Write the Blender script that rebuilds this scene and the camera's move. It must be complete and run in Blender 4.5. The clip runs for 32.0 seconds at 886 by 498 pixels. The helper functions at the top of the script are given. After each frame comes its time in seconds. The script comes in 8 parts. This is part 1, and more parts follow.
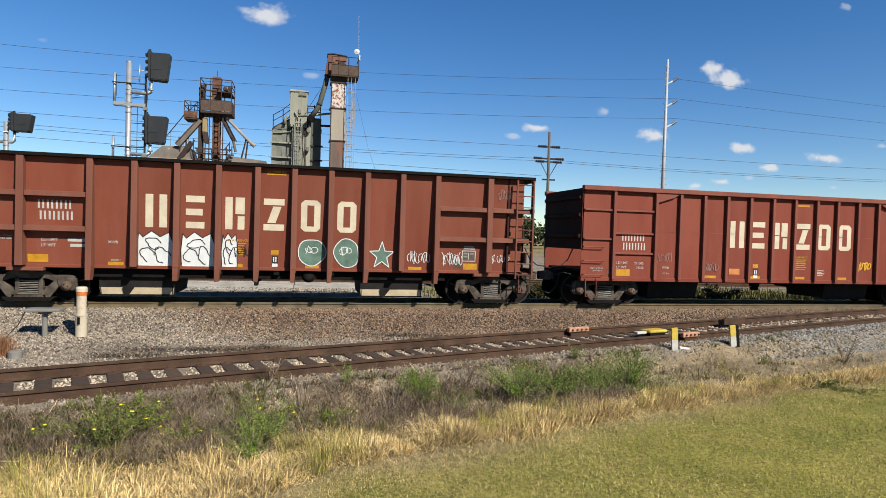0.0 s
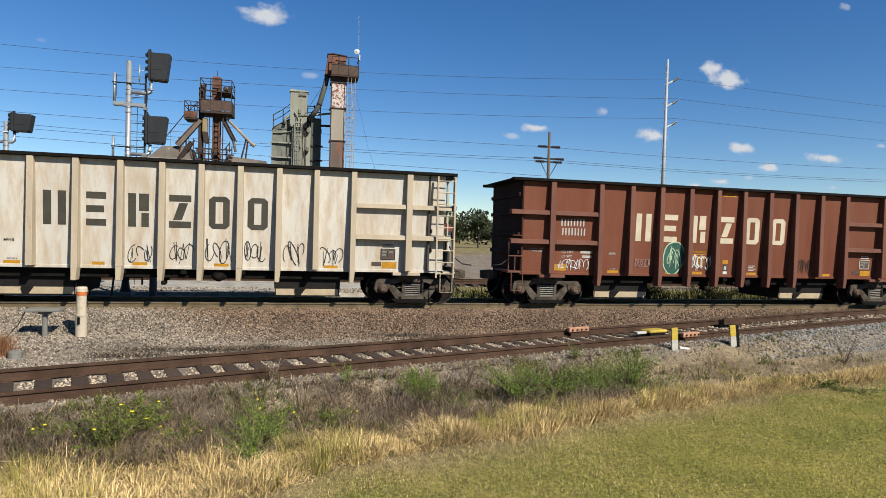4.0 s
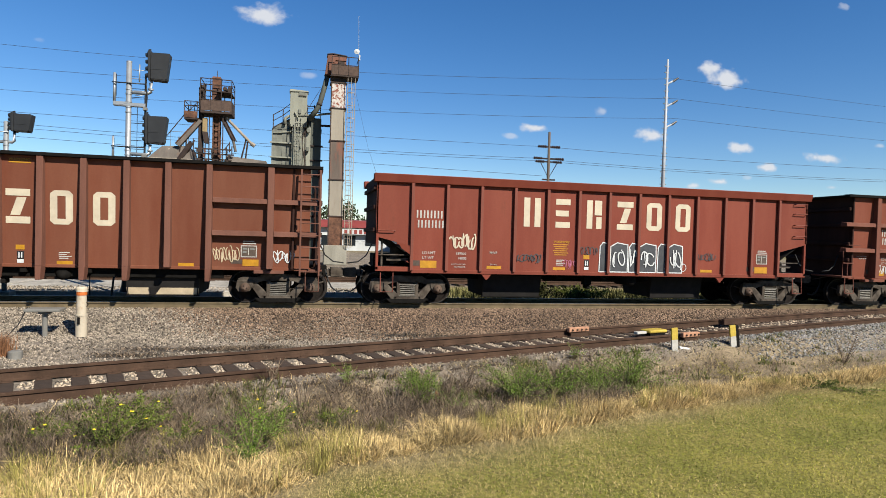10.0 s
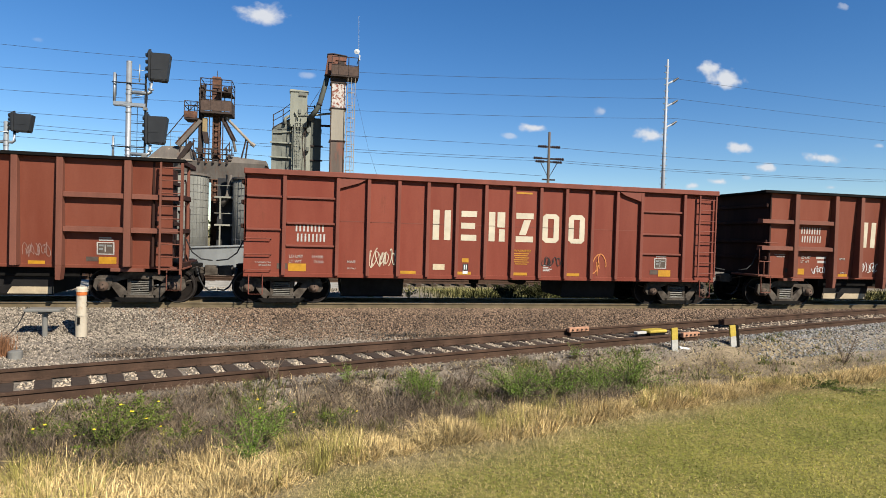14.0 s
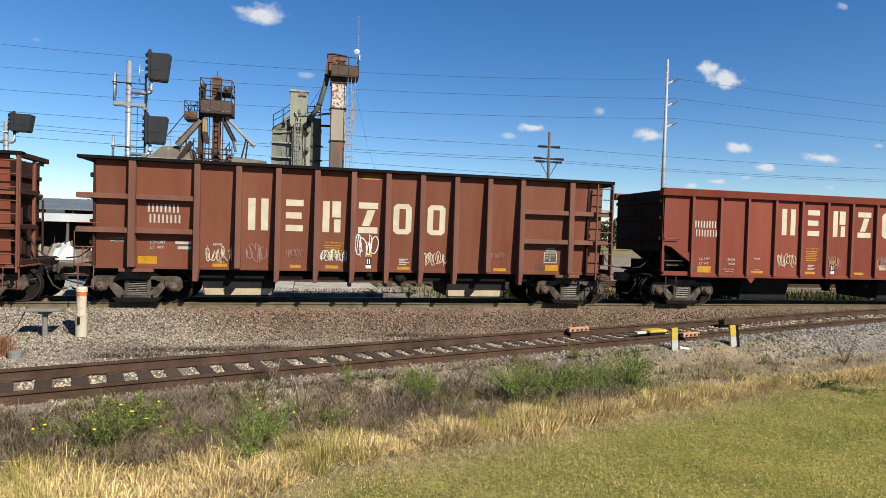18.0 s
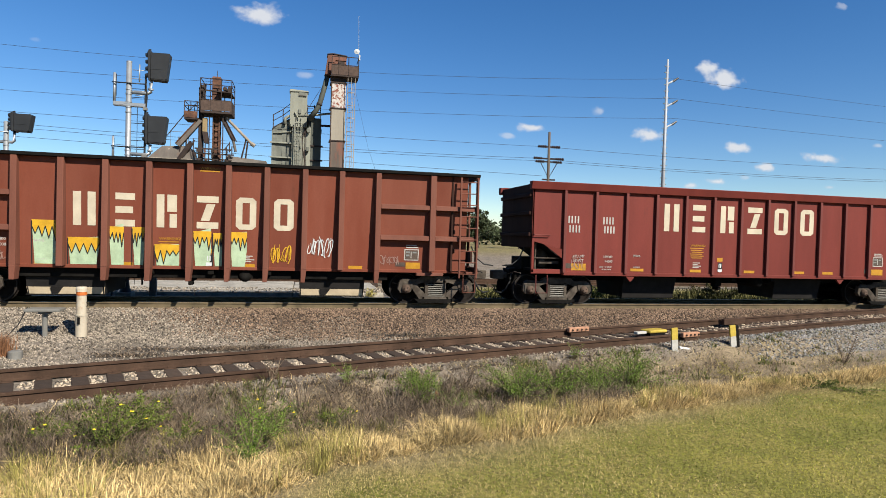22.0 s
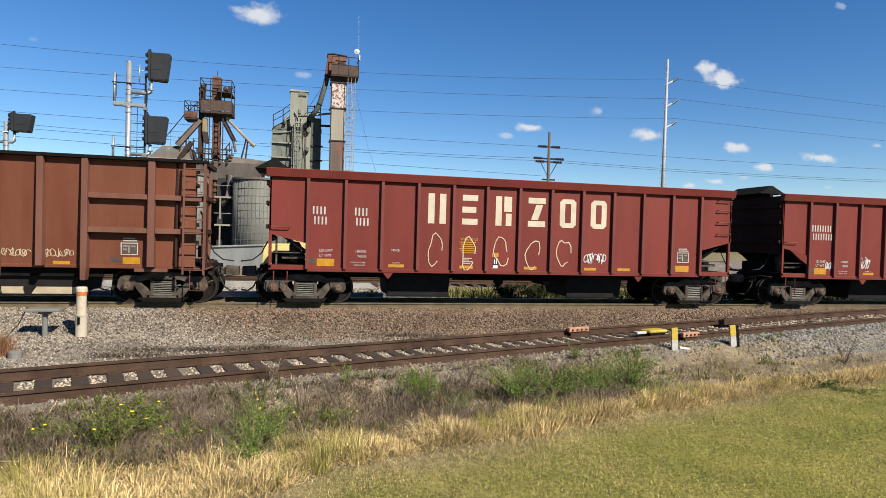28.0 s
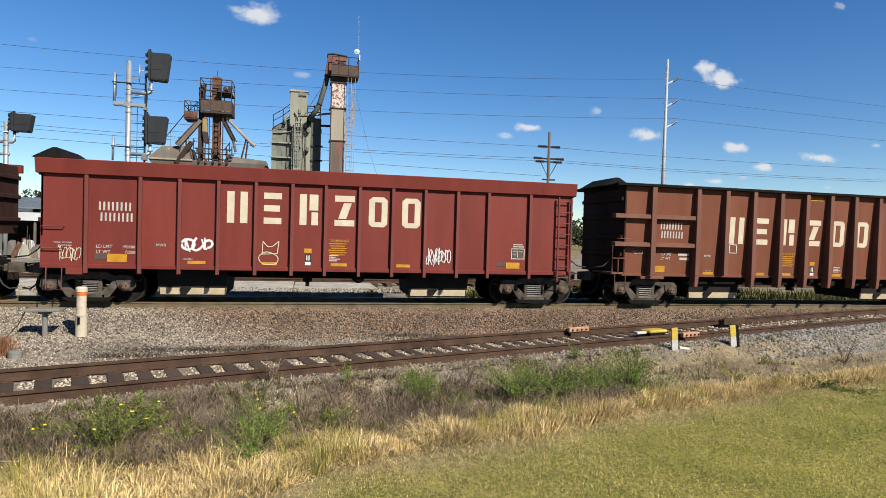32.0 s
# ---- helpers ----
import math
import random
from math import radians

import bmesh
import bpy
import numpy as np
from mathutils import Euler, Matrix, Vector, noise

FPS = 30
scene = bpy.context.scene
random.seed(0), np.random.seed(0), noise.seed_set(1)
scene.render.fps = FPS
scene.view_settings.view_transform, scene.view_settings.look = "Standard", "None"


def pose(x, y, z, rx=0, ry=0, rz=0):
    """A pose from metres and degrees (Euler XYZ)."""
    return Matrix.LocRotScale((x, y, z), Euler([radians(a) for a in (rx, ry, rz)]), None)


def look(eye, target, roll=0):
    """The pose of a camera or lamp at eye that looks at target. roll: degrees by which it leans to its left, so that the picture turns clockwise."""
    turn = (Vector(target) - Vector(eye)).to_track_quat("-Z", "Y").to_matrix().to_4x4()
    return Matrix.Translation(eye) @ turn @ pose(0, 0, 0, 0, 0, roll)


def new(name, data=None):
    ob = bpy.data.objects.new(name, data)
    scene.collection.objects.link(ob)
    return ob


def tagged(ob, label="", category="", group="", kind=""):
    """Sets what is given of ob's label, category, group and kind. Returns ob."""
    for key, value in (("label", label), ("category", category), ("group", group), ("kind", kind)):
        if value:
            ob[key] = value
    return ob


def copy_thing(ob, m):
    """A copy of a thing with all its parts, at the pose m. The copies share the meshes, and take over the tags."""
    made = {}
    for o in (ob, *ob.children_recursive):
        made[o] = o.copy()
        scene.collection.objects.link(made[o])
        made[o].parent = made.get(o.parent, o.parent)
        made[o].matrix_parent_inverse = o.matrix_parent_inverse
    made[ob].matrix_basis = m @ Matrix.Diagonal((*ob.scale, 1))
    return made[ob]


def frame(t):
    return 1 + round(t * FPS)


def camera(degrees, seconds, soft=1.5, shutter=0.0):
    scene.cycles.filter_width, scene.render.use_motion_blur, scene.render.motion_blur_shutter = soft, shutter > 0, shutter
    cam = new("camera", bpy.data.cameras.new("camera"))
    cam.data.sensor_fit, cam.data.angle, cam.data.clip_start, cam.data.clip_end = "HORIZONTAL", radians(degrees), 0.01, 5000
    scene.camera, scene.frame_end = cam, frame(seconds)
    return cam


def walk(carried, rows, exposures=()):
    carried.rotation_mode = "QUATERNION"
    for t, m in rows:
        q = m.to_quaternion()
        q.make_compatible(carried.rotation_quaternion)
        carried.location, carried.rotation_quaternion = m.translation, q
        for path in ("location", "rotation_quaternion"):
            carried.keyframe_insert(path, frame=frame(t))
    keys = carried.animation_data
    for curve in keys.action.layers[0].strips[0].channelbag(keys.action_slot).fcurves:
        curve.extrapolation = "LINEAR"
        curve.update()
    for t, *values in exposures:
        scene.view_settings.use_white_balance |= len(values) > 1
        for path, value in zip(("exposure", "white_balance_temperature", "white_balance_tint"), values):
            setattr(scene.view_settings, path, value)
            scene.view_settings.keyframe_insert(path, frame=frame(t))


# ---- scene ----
# camera: on a tripod beside the line; x runs along the main track, y away from the camera, z = 0 at the railhead
cam = camera(71.96, 32.0, soft=0.5)
EYE = Vector((0.0, -18.78, 2.03))
VIEW = look(EYE, EYE + Vector((0.2217, 0.9749, -0.0210)), 1.64)
walk(cam, [(0.0, VIEW), (32.0, VIEW)], exposures=[(0.0, 0.98), (1.0, 0.98), (2.0, 0.95), (3.0, 0.85), (3.6, 0.85), (5.0, 0.92), (6.0, 1.02), (22.0, 1.02), (23.0, 0.96), (24.0, 0.95), (25.0, 0.85), (25.6, 0.85), (27.0, 0.94), (28.0, 1.02), (32.0, 1.02)])

# ---- light ----
SUN = Vector((0.62, -1.0, 0.94)).normalized()
world = bpy.data.worlds.new("sky")
scene.world = world
world.use_nodes = True
wn = world.node_tree
wn.nodes.clear()
w_out = wn.nodes.new("ShaderNodeOutputWorld")
w_bg = wn.nodes.new("ShaderNodeBackground")
w_sky = wn.nodes.new("ShaderNodeTexSky")
w_sky.sky_type = "NISHITA"
w_sky.sun_disc = False
w_sky.sun_elevation = math.asin(SUN.z)
w_sky.sun_rotation = math.atan2(SUN.x, SUN.y)
w_sky.altitude = 10.0
w_sky.air_density = 0.92
w_sky.dust_density = 0.0
w_sky.ozone_density = 3.0
w_bg.inputs["Strength"].default_value = 0.061
w_hue = wn.nodes.new("ShaderNodeHueSaturation")
w_hue.inputs["Hue"].default_value = 0.506
w_hue.inputs["Saturation"].default_value = 1.30
wn.links.new(w_sky.outputs[0], w_hue.inputs["Color"])
wn.links.new(w_hue.outputs[0], w_bg.inputs[0])
wn.links.new(w_bg.outputs[0], w_out.inputs[0])
sun = new("sun", bpy.data.lights.new("sun", "SUN"))
sun.data.energy = 5.0
sun.data.angle = radians(0.53)
sun.data.color = (1.0, 0.94, 0.82)
sun.matrix_world = look(SUN * 50, (0, 0, 0))


# ---- materials ----
LEVEL = 0.72  # share of the listed colours that the weathered surfaces give back


def mat(name, color, rough=0.7, metal=0.0, var=0.25, scale=3.0, fine=40.0, bump=0.0, tint=None, island=0.0, rust=None, rust_at=0.6, streak=False, spec=0.3, obj=0.0, soft=0.14):
    """A surface of one base colour with coarse stains, fine grain, optional vertical streaks, rust patches and relief."""
    color = tuple(c * LEVEL for c in color)
    tint = tint and tuple(c * LEVEL for c in tint)
    rust = rust and tuple(c * LEVEL for c in rust)
    m = bpy.data.materials.new(name)
    m.use_nodes = True
    nt = m.node_tree
    b = nt.nodes["Principled BSDF"]
    b.inputs["Roughness"].default_value = rough
    b.inputs["Metallic"].default_value = metal
    b.inputs["Specular IOR Level"].default_value = spec

    def node(kind, **kw):
        n = nt.nodes.new(kind)
        for k, v in kw.items():
            n.inputs[k].default_value = v
        return n

    def ramp(src, lo, hi, c0, c1):
        r = nt.nodes.new("ShaderNodeValToRGB")
        r.color_ramp.elements[0].position, r.color_ramp.elements[1].position = lo, hi
        r.color_ramp.elements[0].color, r.color_ramp.elements[1].color = (*c0, 1), (*c1, 1)
        nt.links.new(src, r.inputs[0])
        return r.outputs[0]

    def mix(kind, fac, a, c):
        x = nt.nodes.new("ShaderNodeMix")
        x.data_type, x.blend_type = "RGBA", kind
        if isinstance(fac, float):
            x.inputs[0].default_value = fac
        else:
            nt.links.new(fac, x.inputs[0])
        nt.links.new(a, x.inputs[6])
        nt.links.new(c, x.inputs[7])
        return x.outputs[2]

    co = nt.nodes.new("ShaderNodeTexCoord")
    coarse = node("ShaderNodeTexNoise", Scale=scale, Detail=6.0, Roughness=0.6)
    grain = node("ShaderNodeTexNoise", Scale=fine, Detail=3.0)
    nt.links.new(co.outputs["Object"], grain.inputs["Vector"])
    if streak:
        mp = nt.nodes.new("ShaderNodeMapping")
        mp.inputs["Scale"].default_value = (1.5, 1.5, 0.30)
        nt.links.new(co.outputs["Object"], mp.inputs["Vector"])
        nt.links.new(mp.outputs[0], coarse.inputs["Vector"])
    else:
        nt.links.new(co.outputs["Object"], coarse.inputs["Vector"])
    dark = tuple(c * (1 - var) for c in color)
    lite = tuple(min(1, c * (1 + var)) for c in (tint or color))
    col = ramp(coarse.outputs["Fac"], 0.3, 0.7, dark, lite)
    g = ramp(grain.outputs["Fac"], 0.25, 0.75, (1 - var * 0.7,) * 3, (1, 1, 1))
    col = mix("MULTIPLY", 1.0, col, g)
    if island or obj:
        if island:
            rnd = nt.nodes.new("ShaderNodeNewGeometry").outputs["Random Per Island"]
            amount = island
        else:
            rnd = nt.nodes.new("ShaderNodeObjectInfo").outputs["Random"]
            amount = obj
        col = mix("MULTIPLY", 1.0, col, ramp(rnd, 0.0, 1.0, (1 - amount,) * 3, (1 + amount,) * 3))
    if rust:
        spots = node("ShaderNodeTexNoise", Scale=scale * 2.3, Detail=8.0, Roughness=0.7)
        nt.links.new((mp if streak else co).outputs[0 if streak else "Object"], spots.inputs["Vector"])
        f = ramp(spots.outputs["Fac"], rust_at, rust_at + soft, (0, 0, 0), (1, 1, 1))
        base = nt.nodes.new("ShaderNodeRGB")
        base.outputs[0].default_value = (*rust, 1)
        col = mix("MIX", f, col, base.outputs[0])
    nt.links.new(col, b.inputs["Base Color"])
    if bump:
        bp = node("ShaderNodeBump", Strength=0.6, Distance=bump)
        nt.links.new(grain.outputs["Fac"], bp.inputs["Height"])
        nt.links.new(bp.outputs[0], b.inputs["Normal"])
    return m


RUSTS = {"red_brown_paint": (0.131, 0.039, 0.021), "brown_paint": (0.101, 0.034, 0.019), "faded_brown_paint": (0.161, 0.061, 0.034), "maroon_paint": (0.116, 0.028, 0.021)}
PAINTS = {
    "red": mat("red_brown_paint", (0.201, 0.041, 0.024), 0.6, var=0.13, scale=1.1, fine=25, streak=True, spec=0.15, obj=0.10, rust=RUSTS["red_brown_paint"], rust_at=0.60, soft=0.25, tint=(0.191, 0.048, 0.029)),
    "brown": mat("brown_paint", (0.189, 0.047, 0.025), 0.65, var=0.13, scale=1.1, fine=25, streak=True, spec=0.15, obj=0.10, rust=RUSTS["brown_paint"], rust_at=0.60, soft=0.25, tint=(0.180, 0.055, 0.033)),
    "dull": mat("faded_brown_paint", (0.170, 0.051, 0.027), 0.7, var=0.13, scale=1.1, fine=25, streak=True, spec=0.15, obj=0.10, rust=RUSTS["faded_brown_paint"], rust_at=0.60, soft=0.25, tint=(0.163, 0.061, 0.035)),
    "maroon": mat("maroon_paint", (0.168, 0.032, 0.024), 0.6, var=0.13, scale=1.1, fine=25, streak=True, spec=0.15, obj=0.10, rust=RUSTS["maroon_paint"], rust_at=0.60, soft=0.25),
    "white": mat("rust_streaked_white_paint", (0.557, 0.522, 0.461), 0.65, var=0.08, scale=1.2, fine=20, streak=True, rust=(0.383, 0.261, 0.139), rust_at=0.43, soft=0.34, obj=0.05),
}
RIBS = {
    "red": mat("red_rib_paint", (0.195, 0.060, 0.041), 0.65, spec=0.15, var=0.15, scale=1.5, fine=25, streak=True),
    "brown": mat("brown_rib_paint", (0.177, 0.066, 0.044), 0.7, spec=0.15, var=0.18, scale=1.5, fine=25, streak=True),
    "dull": mat("faded_rib_paint", (0.165, 0.071, 0.049), 0.7, spec=0.15, var=0.2, scale=1.5, fine=25, streak=True),
    "maroon": mat("maroon_rib_paint", (0.161, 0.044, 0.037), 0.65, spec=0.15, var=0.15, scale=1.5, fine=25, streak=True),
    "white": mat("stained_cream_rib_paint", (0.452, 0.374, 0.270), 0.6, var=0.15, scale=1.6, fine=20, streak=True, rust=(0.376, 0.198, 0.091), rust_at=0.6),
}
M = {
    # underframe black, deepened so the colour carries the shade below the wagons
    "dark": mat("shade_black_underframe", (0.010, 0.009, 0.008), 0.85, spec=0.08, var=0.4, scale=5),
    "truck": mat("dusty_cast_steel", (0.050, 0.037, 0.028), 0.85, var=0.4, scale=3.5, fine=60, bump=0.004, spec=0.12, tint=(0.102, 0.084, 0.067)),
    "cap": mat("dusty_bearing_cap", (0.106, 0.071, 0.053), 0.8, var=0.3, scale=6, spec=0.12),
    "spring": mat("spring_steel", (0.139, 0.124, 0.104), 0.6, var=0.3, scale=8),
    "wheel": mat("wheel_steel", (0.016, 0.012, 0.010), 0.8, spec=0.1, var=0.4, scale=8),
    "tread": mat("worn_rim", (0.03, 0.024, 0.02), 0.6, 0.2, var=0.4, scale=6),
    "chute": mat("grimy_cream_chute", (0.534, 0.427, 0.285), 0.8, var=0.22, scale=3, rust=(0.223, 0.151, 0.089), rust_at=0.63),
    # end paints darkened: the shade on the wagon ends is in the colour
    "end": mat("shaded_end_paint", (0.045, 0.020, 0.015), 0.8, var=0.3, scale=1.5, streak=True, spec=0.1),
    "end_pale": mat("shaded_pale_end_paint", (0.085, 0.07, 0.055), 0.8, var=0.4, scale=1.5, streak=True, spec=0.1),
    # near-black chute colour; on the chute ends it stands in for shade
    "chute_dark": mat("dark_chute", (0.022, 0.020, 0.019), 0.8, spec=0.1, var=0.3),
    "yellow": mat("reflective_yellow", (0.463, 0.223, 0.013), 0.5, var=0.2, scale=6),
    "letter": mat("cream_lettering", (0.552, 0.476, 0.356), 0.6, var=0.12, scale=3, fine=30),
    "letter_dark": mat("charcoal_lettering", (0.053, 0.047, 0.034), 0.65, var=0.2, scale=3),
    "white": mat("white_marking", (0.445, 0.418, 0.383), 0.6, var=0.2),
    "faint": mat("faded_marking", (0.285, 0.178, 0.151), 0.6, var=0.25),
    "black": mat("black_marking", (0.015, 0.015, 0.016), 0.6, var=0.2),
    "green": mat("teal_green_spray", (0.027, 0.098, 0.076), 0.6, var=0.3, scale=4),
    "pale": mat("pale_green_spray", (0.401, 0.516, 0.338), 0.6, var=0.2, scale=4),
    "gold": mat("golden_yellow_spray", (0.641, 0.356, 0.018), 0.6, var=0.2, scale=4),
    "grey": mat("charcoal_spray", (0.055, 0.058, 0.065), 0.6, var=0.3, scale=4),
    "silver": mat("white_spray", (0.623, 0.641, 0.641), 0.5, var=0.1, scale=4),
    "orange": mat("orange_spray", (0.552, 0.196, 0.053), 0.6, var=0.3, scale=4),
    "pink": mat("pink_spray", (0.401, 0.116, 0.196), 0.6, var=0.3, scale=4),
    "teal": mat("grey_green_spray", (0.107, 0.178, 0.138), 0.6, var=0.3, scale=4),
    "board": mat("weathered_placard_board", (0.085, 0.060, 0.045), 0.7, var=0.3, scale=5),
    "box_grey": mat("grey_panel_marking", (0.20, 0.20, 0.19), 0.6, var=0.2),
    "hose": mat("rubber_hose", (0.02, 0.02, 0.02), 0.7),
    "galv": mat("galvanized_steel", (0.409, 0.427, 0.445), 0.45, 0.55, var=0.12, scale=4),
    "signal": mat("black_signal_housing", (0.022, 0.023, 0.025), 0.5, var=0.25),
    "rail_side": mat("rusty_rail_steel", (0.074, 0.043, 0.028), 0.8, var=0.4, spec=0.12, scale=3, fine=50),
    "rail_dusty": mat("dusty_main_rail", (0.155, 0.118, 0.070), 0.8, var=0.3, scale=3, fine=50, spec=0.12),
    "rail_top": mat("worn_railhead", (0.20, 0.17, 0.15), 0.4, 0.7, var=0.2),
    "tie": mat("creosoted_tie", (0.063, 0.041, 0.028), 0.9, var=0.35, scale=6, fine=50, bump=0.01, obj=0.3),
    # main track ties, near black to hold the train's shade in their colour
    "tie_shaded": mat("tie_in_train_shade", (0.022, 0.017, 0.013), 0.9, var=0.35, scale=6, fine=50, obj=0.3, spec=0.1),
    "stone": mat("brown_ballast_stone", (0.191, 0.130, 0.088), 0.9, var=0.25, scale=0.5, fine=14, island=0.85, spec=0.2),
    "stone_blue": mat("blue_grey_ballast_stone", (0.251, 0.242, 0.228), 0.9, var=0.2, scale=0.5, fine=14, island=0.75, spec=0.2),
    "stone_cream": mat("cream_ballast_stone", (0.372, 0.298, 0.219), 0.9, var=0.2, scale=0.5, fine=14, island=0.75, spec=0.2),
    "stone_grey": mat("grey_ballast_stone", (0.256, 0.214, 0.167), 0.9, var=0.2, scale=0.5, fine=14, island=0.8, spec=0.2),
}


# ---- mesh helpers ----
class Form:
    """Collects plain solids into one mesh."""

    def __init__(self):
        self.v, self.f = [], []

    def add(self, vs, fs):
        n = len(self.v)
        self.v += [tuple(p) for p in vs]
        self.f += [tuple(i + n for i in q) for q in fs]
        return self

    def box(self, x0, x1, y0, y1, z0, z1):
        vs = [(x, y, z) for x in (x0, x1) for y in (y0, y1) for z in (z0, z1)]
        return self.add(vs, [(0, 1, 3, 2), (4, 6, 7, 5), (0, 4, 5, 1), (2, 3, 7, 6), (0, 2, 6, 4), (1, 5, 7, 3)])

    def hexa(self, lo, hi):
        """A solid between two quads given corner by corner in the same order."""
        return self.add(list(lo) + list(hi), [(3, 2, 1, 0), (4, 5, 6, 7), (0, 1, 5, 4), (1, 2, 6, 5), (2, 3, 7, 6), (3, 0, 4, 7)])

    def slab(self, poly, y0, y1):
        """A polygon of (x, z), extruded in y."""
        n = len(poly)
        vs = [(x, y0, z) for x, z in poly] + [(x, y1, z) for x, z in poly]
        fs = [tuple(range(n)), tuple(range(2 * n - 1, n - 1, -1))]
        fs += [(i, i + n, (i + 1) % n + n, (i + 1) % n) for i in range(n)]
        return self.add(vs, fs)

    def tube(self, pts, r, n=6, r2=None):
        pts = [Vector(p) for p in pts]
        rings = []
        for i, p in enumerate(pts):
            d = (pts[min(i + 1, len(pts) - 1)] - pts[max(i - 1, 0)]).normalized()
            a = d.orthogonal().normalized()
            if abs(d.z) < 0.999:
                a = d.cross(Vector((0, 0, 1))).normalized()
            b = d.cross(a)
            rr = r if r2 is None else r + (r2 - r) * i / (len(pts) - 1)
            rings.append([p + (a * math.cos(k * math.tau / n) + b * math.sin(k * math.tau / n)) * rr for k in range(n)])
        vs = [q for ring in rings for q in ring]
        fs = [(i * n + k, i * n + (k + 1) % n, (i + 1) * n + (k + 1) % n, (i + 1) * n + k) for i in range(len(pts) - 1) for k in range(n)]
        fs += [tuple(range(n - 1, -1, -1)), tuple(range(len(vs) - n, len(vs)))]
        return self.add(vs, fs)

    def lathe(self, profile, n=24, axis="y", at=(0, 0, 0)):
        """A closed profile of (along the axis, radius), turned about an axis."""
        k = len(profile)
        vs = []
        for i in range(n):
            c, s = math.cos(i * math.tau / n), math.sin(i * math.tau / n)
            for a, r in profile:
                q = (r * c, a, r * s) if axis == "y" else (r * c, r * s, a)
                vs.append((q[0] + at[0], q[1] + at[1], q[2] + at[2]))
        fs = [(i * k + j, i * k + (j + 1) % k, ((i + 1) % n) * k + (j + 1) % k, ((i + 1) % n) * k + j) for i in range(n) for j in range(k)]
        return self.add(vs, fs)

    def mesh(self, name="form", bevel=0.0, smooth=False):
        me = bpy.data.meshes.new(name)
        me.from_pydata(self.v, [], self.f)
        bm = bmesh.new()
        bm.from_mesh(me)
        bmesh.ops.recalc_face_normals(bm, faces=bm.faces)
        if bevel:
            bmesh.ops.bevel(bm, geom=bm.edges[:], offset=bevel, segments=1, affect="EDGES", clamp_overlap=True)
        bm.to_mesh(me)
        bm.free()
        if smooth:
            me.polygons.foreach_set("use_smooth", [True] * len(me.polygons))
        me.materials.append(None)
        return me


def part(name, form, material, parent=None, label="", bevel=0.0, smooth=False):
    """Links a form, or a mesh made before, as one object of one material."""
    me = form.mesh(name, bevel, smooth) if isinstance(form, Form) else form
    ob = new(name, me)
    ob.material_slots[0].link = "OBJECT"
    ob.material_slots[0].material = material
    ob.parent = parent
    if label:
        ob["label"] = label
    return ob


def thing(name, at, label, category, group="", kind=""):
    e = new(name)
    e.location = at
    e.empty_display_size = 0.2
    return tagged(e, label, category, group, kind)


def raw_mesh(name, verts, faces, material):
    """One big mesh out of numpy arrays of equal-sided faces."""
    me = bpy.data.meshes.new(name)
    nv, nf, k = len(verts), len(faces), faces.shape[1]
    me.vertices.add(nv)
    me.vertices.foreach_set("co", np.ascontiguousarray(verts, np.float32).ravel())
    me.loops.add(nf * k)
    me.loops.foreach_set("vertex_index", np.ascontiguousarray(faces, np.int32).ravel())
    me.polygons.add(nf)
    me.polygons.foreach_set("loop_start", np.arange(0, nf * k, k, dtype=np.int32))
    me.polygons.foreach_set("loop_total", np.full(nf, k, np.int32))
    me.update(calc_edges=True)
    me.materials.append(material)
    return me


TEXTS = {}


def letters(text, size):
    """A flat mesh of lettering in the built-in font, facing -y, its lower left corner at the origin."""
    key = (text, size)
    if key not in TEXTS:
        cu = bpy.data.curves.new("lettering", "FONT")
        cu.body, cu.size, cu.extrude, cu.offset = text, size, 0.002, size * 0.006
        ob = bpy.data.objects.new("lettering", cu)
        me = bpy.data.meshes.new_from_object(ob)
        me.transform(Euler((radians(90), 0, 0)).to_matrix().to_4x4())
        me.materials.clear()
        me.materials.append(None)
        bpy.data.objects.remove(ob)
        TEXTS[key] = me
    return TEXTS[key]


# ---- ground and track ----
def step(a, b, v):
    t = np.clip((v - a) / (b - a), 0, 1)
    return t * t * (3 - 2 * t)


def siding_y(x):
    """Centre line of the siding, which bends in beside the main track."""
    x = np.asarray(x, float)
    near = -8.02 + 0.338 * x - 0.0032 * x * x
    t = np.clip((x - 17.2) / 16.8, 0, 1)
    far = -3.153 * (2 * t**3 - 3 * t**2 + 1) + 0.228 * 16.8 * (t**3 - 2 * t**2 + t)
    return np.where(x < 17.2, near, far)


def siding_z(x):
    return -0.10 * (1 - step(8.0, 20.0, np.asarray(x, float)))


def ground_z(x, y):
    x, y = np.asarray(x, float), np.asarray(y, float)
    z = -0.50 - 0.08 * step(2.5, 6, y) + 0.03 * np.sin(x * 0.7 + 1.3 * np.sin(y * 0.5)) * np.sin(y * 0.9 + 0.4)
    main = 1 - step(1.75, 3.3, np.abs(y))
    z = z + (-0.165 - z) * main
    d = np.abs(y - siding_y(x))
    side = (1 - step(1.15, 2.1, d)) * (x < 36)
    bed = siding_z(x) - 0.195 + 0.045 * step(0.65, 0.95, siding_y(x) - y)
    z = np.maximum(z, z + (bed - z) * side)
    z = z - 0.10 * np.exp(-(((y - siding_y(x) + 3.0) / 0.9) ** 2)) * (y < -4)
    return z


